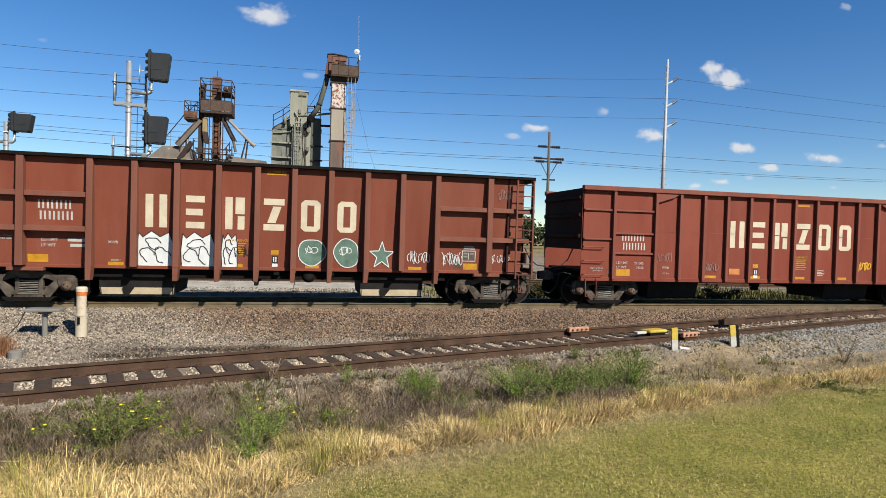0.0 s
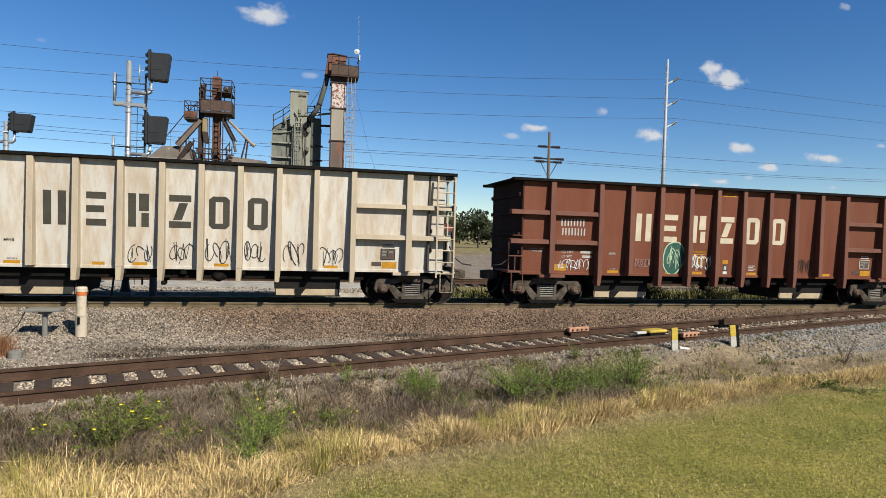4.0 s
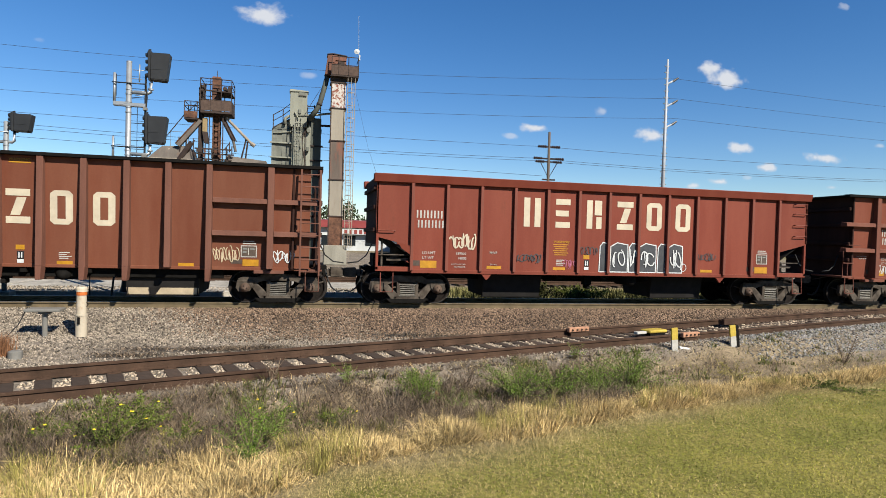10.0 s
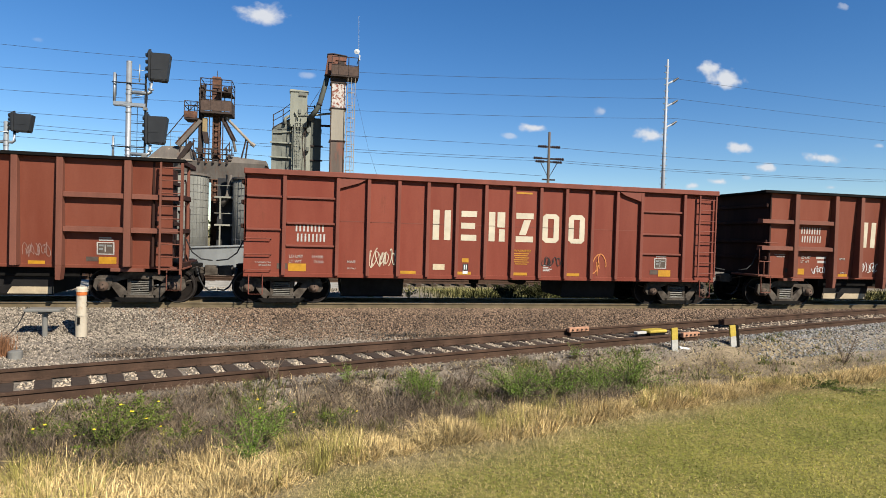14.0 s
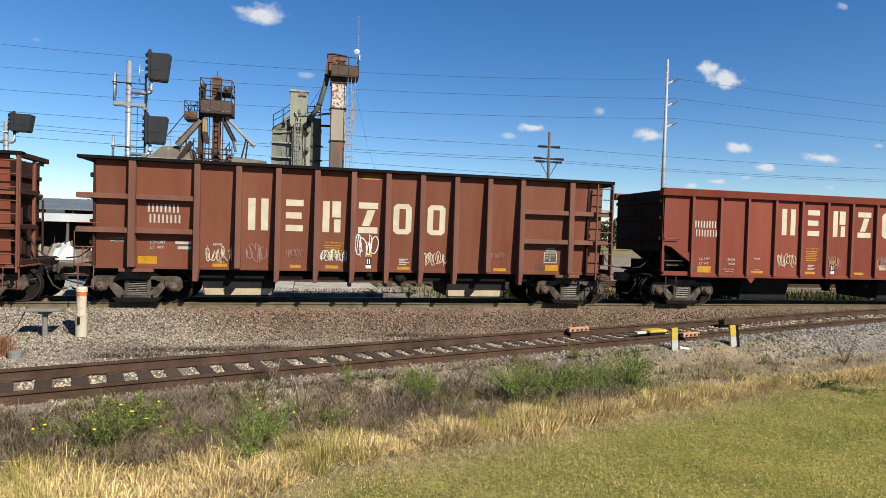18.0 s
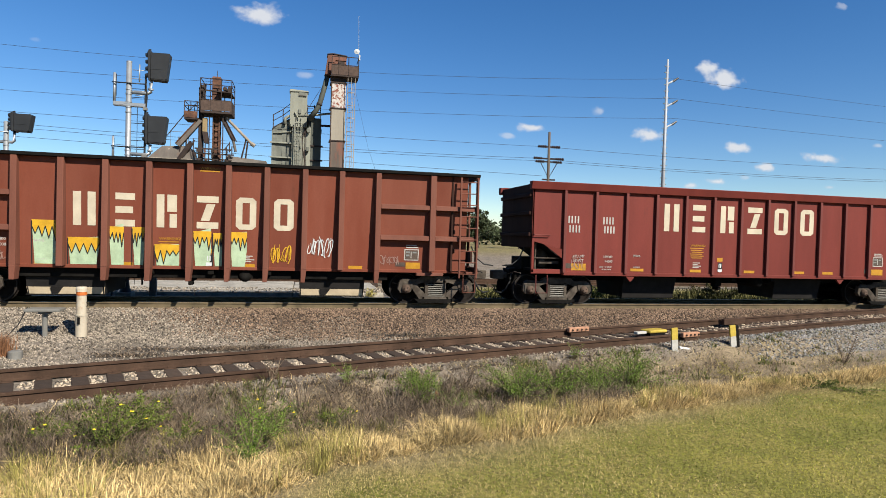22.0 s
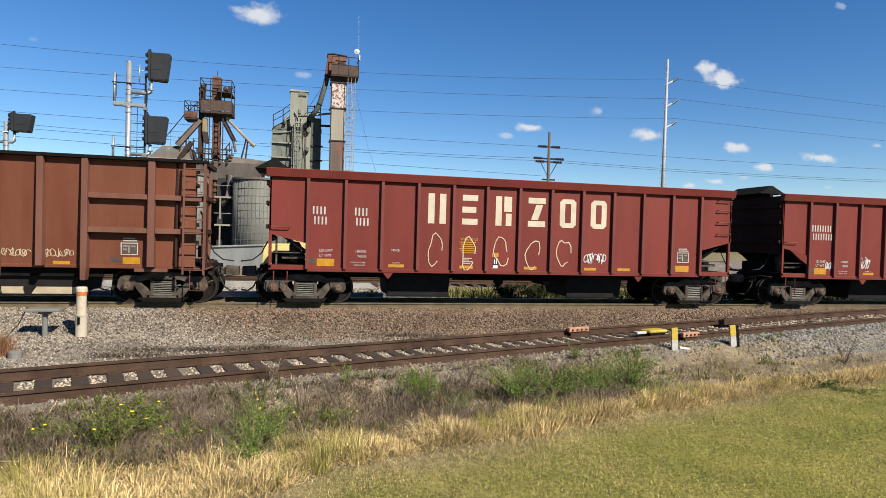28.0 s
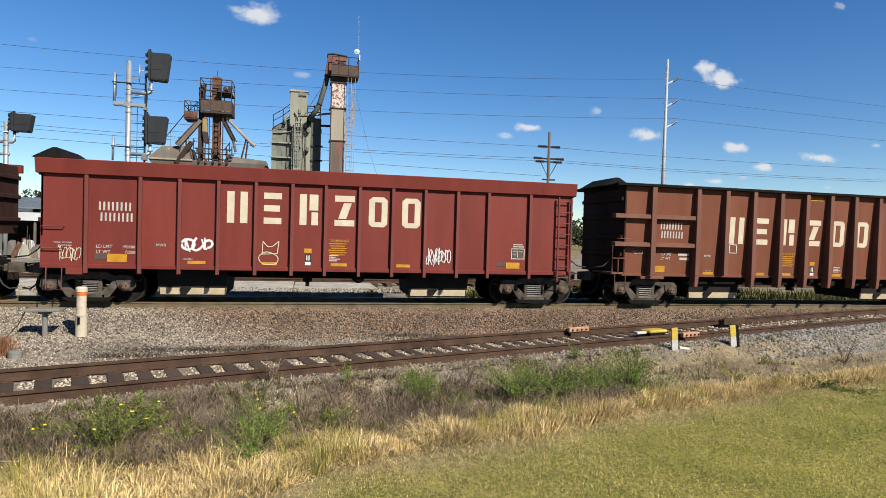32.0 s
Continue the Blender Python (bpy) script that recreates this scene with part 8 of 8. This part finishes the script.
def blades(name, label, x, y, h, w, lean, material, z=None, parent=None, way=None):
    """Bent grass blades: a strip of two quads and a tip, in one mesh; long leans droop."""
    n = len(x)
    a = np.random.uniform(0, math.tau, n) if way is None else way
    b = np.random.uniform(0, math.tau, n)
    dx, dy = np.cos(a) * lean * h, np.sin(a) * lean * h
    wx, wy = np.cos(b) * w / 2, np.sin(b) * w / 2
    z0 = ground_z(x, y) - 0.01 if z is None else z
    v = np.stack([np.stack([x - wx, y - wy, z0], -1), np.stack([x + wx, y + wy, z0], -1), np.stack([x + dx * 0.35 + wx * 0.8, y + dy * 0.35 + wy * 0.8, z0 + h * 0.62], -1), np.stack([x + dx * 0.35 - wx * 0.8, y + dy * 0.35 - wy * 0.8, z0 + h * 0.62], -1), np.stack([x + dx, y + dy, z0 + h * np.maximum(0.25, 1 - 0.3 * lean)], -1)], 1)
    i = 5 * np.arange(n)[:, None]
    f = np.concatenate([i + [0, 1, 2], i + [0, 2, 3], i + [3, 2, 4]])
    ob = new(name, raw_mesh(name, v.reshape(-1, 3), f, material))
    ob.parent = parent
    return ob if parent else tagged(ob, label, "grass", kind="stuff")


def field(n, x0, x1, y0, y1, power=1.6):
    """Random ground points, thicker towards the camera."""
    x, y = np.random.uniform(x0, x1, n), np.random.uniform(y0, y1, n)
    d = np.hypot(x, y + 18.78)
    keep = np.random.rand(n) < np.minimum(1, (6.0 / d) ** power)
    return x[keep], y[keep]


def patchy(x, y):
    """Slow variation over the lawn, about -1 to 1."""
    return 0.6 * np.sin(x * 0.9 + 1.3 * np.sin(y * 0.8)) * np.sin(y * 1.1 + 0.6 * x) + 0.4 * np.sin(x * 2.7 + 1.9 * np.sin(y * 2.1)) * np.sin(y * 3.1 - x)


def clumps(cx, cy, many, spread, tall):
    """Blades springing out of tussocks: roots, ways, leans and heights."""
    k = np.random.poisson(many, len(cx))
    i = np.repeat(np.arange(len(cx)), k)
    n = len(i)
    a = np.random.uniform(0, math.tau, n)
    r = np.abs(np.random.normal(0, spread, n))
    x, y = cx[i] + r * np.cos(a), cy[i] + r * np.sin(a)
    lean = np.clip(r / spread * 0.55 + np.random.normal(0.25, 0.35, n), 0.05, 2.2)
    h = tall[i] * np.random.uniform(0.35, 1.0, n) * np.clip(1.15 - 0.25 * lean, 0.5, 1)
    return x, y, a + np.random.normal(0, 0.6, n), lean, h


def band_centres(n, x0, x1, reach=0.0):
    x = np.random.uniform(x0, x1, n)
    lo = np.maximum(lawn_edge(x) + 0.15 + 0.22 * (1 - step(2, 5, x)), -14.4)
    hi = -11.50 + 0.27 * np.maximum(x, 0) + 0.15 * np.sin(x * 2.1) + reach
    y = lo + (hi - lo) * np.random.rand(n)
    keep = (hi > lo) & (y < siding_y(x) - 1.3)
    return x[keep], y[keep]


def build_grass():
    x, y = field(1350000, -3.5, 26, -14.6, -2.5)
    k = y < lawn_edge(x) - 0.12 * (1 - step(2, 6, x)) + np.random.normal(0, 0.14, len(x))
    x, y = x[k], y[k]
    d = np.hypot(x, y + 18.78)
    inside = lawn_edge(x) - y
    dry = np.clip(0.12 + 0.24 * patchy(x, y) - 0.10 * step(4, 9, x) * step(0.6, 2.0, inside) + 0.75 * np.exp(-inside / 0.9) + 0.35 * (1 - step(0.5, 5.5, x)), 0.03, 0.85)
    s = np.random.rand(len(x)) < dry
    g = ~s
    blades("lawn_grass", "short mown lawn grass, green with straw patches", x[g], y[g], np.random.uniform(0.014, 0.042, g.sum()) * (1 + d[g] * 0.02), (0.0022 + 0.00042 * d[g]) * np.random.uniform(0.6, 1.5, g.sum()), np.random.uniform(0.3, 1.5, g.sum()), PL["lawn"])
    blades("lawn_straw", "dead straw blades among the lawn", x[s], y[s], np.random.uniform(0.02, 0.055, s.sum()), (0.0022 + 0.0004 * d[s]) * np.random.uniform(0.6, 1.5, s.sum()), np.random.uniform(0.5, 1.8, s.sum()), PL["thatch"])
    # tussocks of bleached grass along the lawn edge
    cx, cy = band_centres(2300, -5, 11.5)
    tall = np.random.uniform(0.18, 0.42, len(cx)) * (1 - 0.45 * step(3, 10, cx)) * (0.75 + 0.25 * np.sin(cx * 4.3 + cy * 2.2))
    x, y, a, lean, h = clumps(cx, cy, 56, 0.085, tall)
    blades("dry_grass", "tall bleached dry grass along the lawn edge", x, y, h, np.random.uniform(0.003, 0.010, len(x)), lean * np.random.uniform(0.8, 1.9, len(x)), PL["straw"], way=a)
    cx, cy = band_centres(620, -5, 11, 0.12)
    keep = np.sin(cx * 2.3 + 1) + 0.5 * np.sin(cx * 5.2 + cy) > 0.0
    cx, cy = cx[keep], cy[keep]
    x, y, a, lean, h = clumps(cx, cy, 48, 0.06, np.random.uniform(0.2, 0.46, len(cx)) * (1 - 0.45 * step(4, 11, cx)))
    blades("green_dry_grass", "yellow-green grass tufts among dry stems", x, y, h, np.random.uniform(0.003, 0.007, len(x)), lean * 0.6, PL["reed"], way=a)
    x = np.random.uniform(2.5, 12.5, 420)
    y = lawn_edge(x) + np.random.uniform(0.12, 0.75, len(x)) * (1 - 0.5 * step(8, 12, x))
    x, y, a, lean, h = clumps(x, y, 50, 0.085, np.random.uniform(0.16, 0.34, len(x)))
    blades("golden_grass", "golden dry grass standing along the lawn edge", x, y, h, np.random.uniform(0.004, 0.010, len(x)), lean, PL["straw"], way=a)
    # a trodden strip of straw where the lawn ends
    x = np.random.uniform(-1, 15, 34000)
    y = lawn_edge(x) + np.random.normal(0.04, 0.20, len(x))
    blades("straw_strip", "trodden straw along the lawn edge", x, y, np.random.uniform(0.015, 0.06, len(x)), np.full(len(x), 0.0045), np.random.uniform(0.2, 1.2, len(x)), PL["thatch"])
    # dead brush between the dry grass and the siding: sprays of fine twigs
    n = 11500
    x = np.random.uniform(-7, 13, n)
    lo, hi = np.maximum(-11.75 + 0.27 * np.maximum(x, 0), lawn_edge(x) + 0.2), siding_y(x) - 1.25
    y = lo + (hi - lo) * np.random.rand(n)
    thick = 0.95 - 0.82 * step(3.5, 7.5, x)
    c = 0.5 + 0.5 * np.sin(x * 3.1 + np.sin(y * 4)) * np.sin(y * 3.7 - x)
    keep = (np.random.rand(n) < thick * (0.25 + 0.75 * c)) & (hi > lo)
    x, y, c = x[keep], y[keep], c[keep]
    near_rail = step(0.6, 1.0, (y + 11.5) / (siding_y(x) - 1.25 + 11.5))
    tall = np.random.uniform(0.12, 0.42, len(x)) * (0.55 + 0.6 * c) * (1 - 0.5 * step(4, 9, x)) * (1 - 0.5 * near_rail)
    i = np.repeat(np.arange(len(x)), 14)
    m = len(i)
    up = np.random.uniform(0, 0.7, m) * tall[i]
    a = np.random.uniform(0, math.tau, m)
    px, py = x[i] + np.cos(a) * 0.25 * up + np.random.normal(0, 0.02, m), y[i] + np.sin(a) * 0.25 * up
    blades("dead_brush", "grey-brown dead weeds beside the siding", px, py, tall[i] * np.random.uniform(0.3, 0.75, m), np.random.uniform(0.0025, 0.007, m), np.random.uniform(0.3, 2.6, m), PL["twig"], z=ground_z(px, py) + up - 0.01)
    pick = np.random.rand(m) < 0.12
    blades("dry_litter", "straw-coloured dead stems lying on the soil", px[pick], py[pick] + 0.05, np.random.uniform(0.05, 0.22, pick.sum()), np.full(pick.sum(), 0.0045), np.random.uniform(0.5, 1.8, pick.sum()), PL["straw"])
    # low green growth in the brush and the dry grass
    k = np.random.rand(len(x)) < 0.2 * (np.sin(x * 1.9 + y * 2.3) > -0.1)
    gx, gy, a, lean, h = clumps(x[k], y[k], 26, 0.07, np.random.uniform(0.08, 0.28, k.sum()))
    blades("green_undergrowth", "low olive-green weeds growing through dead brush", gx, gy, h, np.random.uniform(0.006, 0.014, len(gx)), lean, PL["under"], way=a)
    # sparse low growth on the bare soil towards the switch
    n = 15000
    x = np.random.uniform(4.5, 20, n)
    lo, hi = lawn_edge(x) + 0.1, siding_y(x) - 1.2
    y = lo + (hi - lo) * np.random.rand(n)
    c = 0.5 + 0.5 * np.sin(x * 1.7 + 1.4 * np.sin(y * 2.1)) * np.sin(y * 2.9 - 0.8 * x)
    keep = (hi > lo) & (np.random.rand(n) < 0.12 + 0.88 * c ** 1.6)
    x, y = x[keep], y[keep]
    kind = np.random.rand(len(x))
    for sel, nm, lb, key in ((kind < 0.55, "soil_straw", "sparse dead straw on bare soil", "thatch"), ((kind >= 0.55) & (kind < 0.66), "soil_twigs", "fine dead twigs on bare soil", "twig"), (kind >= 0.66, "soil_weeds", "low dull green weeds on bare soil", "under")):
        q = sel.sum()
        blades(nm, lb, x[sel], y[sel], np.random.uniform(0.03, 0.13, q), np.random.uniform(0.006, 0.014, q), np.random.uniform(0.4, 2.2, q), PL[key])
    # plant litter drifted into heaps between the tracks
    parts = [(cx + np.random.normal(0, rx * 0.5, 420), cy + np.random.normal(0, ry * 0.5, 420)) for cx, cy, rx, ry in STAINS]
    x, y = np.concatenate([q[0] for q in parts]), np.concatenate([q[1] for q in parts])
    blades("dark_litter", "dark dead plant litter lying on the gravel", x, y, np.random.uniform(0.02, 0.10, len(x)), np.full(len(x), 0.016), np.random.uniform(1.0, 2.6, len(x)), PL["twig"])
    # weeds on the far side of the main track
    x = np.random.uniform(3, 45, 15000)
    y = np.random.uniform(4.0, 9.5, 15000)
    keep = np.random.rand(15000) < step(3.0, 9.0, x) * (0.4 + 0.6 * (np.sin(x * 1.1 + y) > -0.2))
    x, y = x[keep], y[keep]
    half = np.random.rand(len(x)) < 0.6
    blades("far_weeds", "green weeds on the verge behind the track", x[half], y[half], np.random.uniform(0.1, 0.42, half.sum()), np.full(half.sum(), 0.03), np.random.uniform(0.2, 1.1, half.sum()), PL["olive"])
    blades("far_dry_weeds", "dry brown weeds on the verge behind the track", x[~half], y[~half], np.random.uniform(0.15, 0.6, (~half).sum()), np.full((~half).sum(), 0.03), np.random.uniform(0.1, 0.7, (~half).sum()), PL["olive"])


build_grass()


def weed(x, y, w, h, seed, key, label, leaf=0.03, n=900, flowers=0):
    """Upright stems that fan out, with small pointed leaves all along them."""
    z = float(ground_z(x, y)) - 0.01
    t = thing("weed_bush", (x, y, z), label, "bush", "trackside weeds")
    r = np.random.RandomState(seed)
    k = max(9, int(n / 40))
    a = r.uniform(0, math.tau, k)
    out = w * 0.70 * np.sqrt(r.uniform(0.0, 1.0, k))
    top = h * r.uniform(0.55, 1.1, k) * (1 - 0.35 * (out / (w * 0.70)) ** 2)
    bend = r.normal(0, 0.25, k)
    f = Form()

    def at(i, s):
        ang = a[i] + bend[i] * s
        return np.stack([out[i] * (0.25 * s + 0.75 * s * s) * np.cos(ang), out[i] * (0.25 * s + 0.75 * s * s) * np.sin(ang), top[i] * s * (1.15 - 0.15 * s)], -1)

    for i in range(k):
        f.tube([at(i, s) for s in (0.0, 0.4, 0.75, 1.0)], 0.006, 3, 0.002)
    part("stem", f, PL["twig"], t)
    m = int(n * 2.9)
    i = r.randint(0, k, m)
    p = at(i, r.uniform(0.12, 1.03, m) ** 0.8)
    d = r.normal(size=(m, 3)) + np.array([0, 0, 0.5])
    d /= np.linalg.norm(d, axis=1)[:, None]
    e = np.cross(d, r.normal(size=(m, 3)))
    e /= np.linalg.norm(e, axis=1)[:, None] + 1e-6
    L = leaf * r.uniform(0.6, 1.7, m)[:, None]
    thin = 0.22 if key in ("feather", "reed") else 0.36
    p = p + d * leaf * r.uniform(0, 1.6, m)[:, None] * (1.6 if key == "feather" else 1.0)
    v = np.stack([p, p + d * L * 0.5 + e * L * thin, p + d * L, p + d * L * 0.5 - e * L * thin], 1).reshape(-1, 3)
    v[:, 2] = np.abs(v[:, 2])
    c = new("leaf_mass", raw_mesh("leaf_mass", v, np.arange(m * 4).reshape(-1, 4), PL[key]))
    c.parent = t
    for j in range((flowers + 1) // 2):
        q = at(np.array([j % k]), np.array([r.uniform(0.75, 1.05)]))[0]
        part("flower", Form().lathe([(0, 0), (0.006, 0.02), (0.014, 0.012), (0.012, 0)], 7, "z", tuple(q)), PL["flower"], t)


def bushes():
    L = "leafy green weed with small yellow flowers in dry brush"
    F = "feathery green weed standing in dead brush"
    weed(-2.12, -11.35, 0.85, 0.72, 1, "leafy", L, 0.020, 1300, 9)
    weed(-1.88, -10.75, 0.75, 0.55, 2, "leafy", L, 0.020, 900, 6)
    weed(-2.8, -10.95, 0.6, 0.35, 3, "leafy", L, 0.018, 420, 4)
    weed(-1.38, -10.95, 0.5, 0.34, 4, "leafy", L, 0.018, 380, 3)
    weed(-1.55, -11.2, 0.5, 0.25, 20, "reed", "low yellow-green weed in dry grass", 0.02, 380)
    weed(-0.50, -12.0, 0.62, 0.66, 5, "feather", F, 0.020, 900)
    weed(-0.45, -11.15, 0.72, 0.6, 21, "feather", F, 0.020, 1000, 4)
    weed(-0.35, -10.55, 0.66, 0.5, 6, "leafy", L, 0.018, 500, 4)
    weed(0.45, -10.6, 0.55, 0.30, 7, "leafy", "low dark green weed in dead brush", 0.02, 420, 3)
    weed(0.70, -9.3, 0.5, 0.42, 22, "feather", F, 0.018, 320)
    weed(1.76, -9.70, 0.55, 0.58, 8, "feather", "dense rounded bright green bush by the siding", 0.020, 3000)
    weed(2.25, -9.85, 0.75, 0.28, 9, "feather", "low feathery green weed by the siding", 0.02, 600)
    weed(3.35, -9.6, 1.15, 0.62, 10, "feather", F, 0.022, 2200)
    weed(4.05, -9.55, 1.1, 0.55, 11, "feather", F, 0.022, 1900)
    weed(4.76, -9.6, 1.15, 0.62, 23, "feather", F, 0.022, 2100)
    weed(5.5, -9.35, 1.15, 0.74, 12, "feather", "tall feathery green weed by the siding", 0.022, 2800)
    weed(5.22, -7.75, 0.4, 0.34, 13, "feather", "low sparse green weed on bare soil", 0.02, 160)
    weed(8.34, -8.4, 0.9, 0.35, 14, "reed", "low sparse weed on bare soil", 0.02, 420)
    weed(9.3, -9.6, 1.5, 0.14, 15, "leafy", "low mat of green weeds at the lawn edge", 0.02, 900)
    weed(15.0, 6.0, 1.6, 0.7, 16, "olive", "dull green bush behind the track", 0.06, 900)
    weed(11.8, 6.0, 2.0, 0.6, 24, "under", "dull olive bush behind the track", 0.06, 1500)
    weed(8.4, 5.4, 1.2, 0.7, 25, "olive", "dull green weed clump behind the track", 0.06, 700)
    weed(18.4, 5.6, 1.8, 0.8, 26, "olive", "dull green weed clump behind the track", 0.06, 900)
    weed(10.0, 6.3, 1.6, 0.7, 17, "olive", "dull olive bush behind the track", 0.06, 900)
    weed(4.2, 5.8, 0.6, 0.55, 18, "reed", "small dry weed on pale gravel", 0.04, 250)
    weed(2.6, 5.6, 0.5, 0.45, 19, "reed", "small dry weed on pale gravel", 0.04, 220)
    r = random.Random(4)
    for x, y, h in ((11.85, -7.5, 0.8), (-0.44, -9.3, 0.46), (1.2, -10.4, 0.6), (5.3, -8.3, 0.5), (2.6, -9.2, 0.5), (4.3, -8.9, 0.5), (0.0, -10.0, 0.6)):
        t = thing("bare_shrub", (x, y, float(ground_z(x, y)) - 0.01), "bare dead shrub with thin branching twigs", "shrub", "trackside weeds")
        f = Form()
        for i in range(9):
            a = r.uniform(0, 6.28)
            p = Vector((0, 0, 0))
            q = Vector((0.3 * math.cos(a) * h, 0.3 * math.sin(a) * h, h * r.uniform(0.5, 1.0)))
            f.tube([p, q * 0.5 + Vector((0.03, 0, 0.04)), q], 0.008, 4, 0.003)
            f.tube([q * 0.55, q * 0.8 + Vector((r.uniform(-0.15, 0.15), r.uniform(-0.1, 0.1), 0.1))], 0.004, 4, 0.002)
        part("branch", f, PL["twig"], t)
    n = 500
    x = -5.55 + np.random.normal(0, 0.09, n)
    y = -5.75 + np.random.normal(0, 0.09, n)
    t = thing("grass_tuft", (-5.55, -5.75, float(ground_z(-5.55, -5.75))), "russet dry grass tuft in grey gravel", "grass tuft")
    blades("blade", "", x + 5.55, y + 5.75, np.random.uniform(0.2, 0.5, n), np.full(n, 0.009), np.random.uniform(0.05, 0.45, n), PL["tuft"], np.zeros(n), t)
    d = thing("drum_lid", (-5.2, -6.0, float(ground_z(-5.2, -6.0)) - 0.03), "dark round drum half sunk in gravel", "drum")
    part("lid", Form().lathe([(0, 0), (0, 0.12), (0.17, 0.12), (0.19, 0.08), (0.19, 0)], 16, "z"), BG["box"], d)
    c = thing("litter_scrap", (2.08, -9.5, float(ground_z(2.08, -9.5))), "crumpled red and white litter in dry weeds", "litter")
    part("scrap", Form().hexa([(-0.05, -0.03, 0.0), (0.05, -0.04, 0.02), (0.06, 0.03, 0.0), (-0.04, 0.03, 0.03)], [(-0.04, -0.02, 0.14), (0.04, -0.03, 0.10), (0.03, 0.02, 0.13), (-0.03, 0.02, 0.16)]), BG["redroof"], c)
    part("scrap", Form().hexa([(-0.09, -0.03, 0.08), (-0.03, -0.04, 0.1), (-0.03, 0.0, 0.1), (-0.08, 0.0, 0.1)], [(-0.10, -0.02, 0.2), (-0.05, -0.03, 0.18), (-0.04, 0.0, 0.19), (-0.08, 0.0, 0.22)]), BG["stakew"], c)


bushes()


# ---- motion of the train and the clouds ----
LOADER_X = ((0.0, -10.5), (3.6, -10.5), (6.8, -6.3), (8.8, -8.8), (10.3, -14.0), (11.0, -16.5), (12.0, -18.0), (14.5, -16.0), (16.5, -9.0), (17.6, -6.0), (19.3, -3.8), (21.0, -0.8), (22.2, 0.3), (32.0, 0.3))


def motions():
    for key, (car, sets) in TRAIN.items():
        walk(car, [(float(t), pose(CAR_X[key] - travel(t), 0, 0)) for t in (i * 0.5 for i in range(65))])
        spin = [(i / 15.0, -math.degrees(travel(i / 15.0) / WHEEL_R)) for i in range(481)]
        for w, u in sets:
            walk(w, [(t, pose(u, 0, WHEEL_R, 0, a, 0)) for t, a in spin])
    walk(LOADER, [(t, pose(x, 17, -0.58, 0, 0, 0)) for t, x in LOADER_X])
    for c in CLOUDS:
        p = c.location.copy()
        walk(c, [(0.0, pose(*p)), (16.0, pose(p.x - 21, p.y, p.z)), (32.0, pose(p.x - 42, p.y, p.z))])


motions()
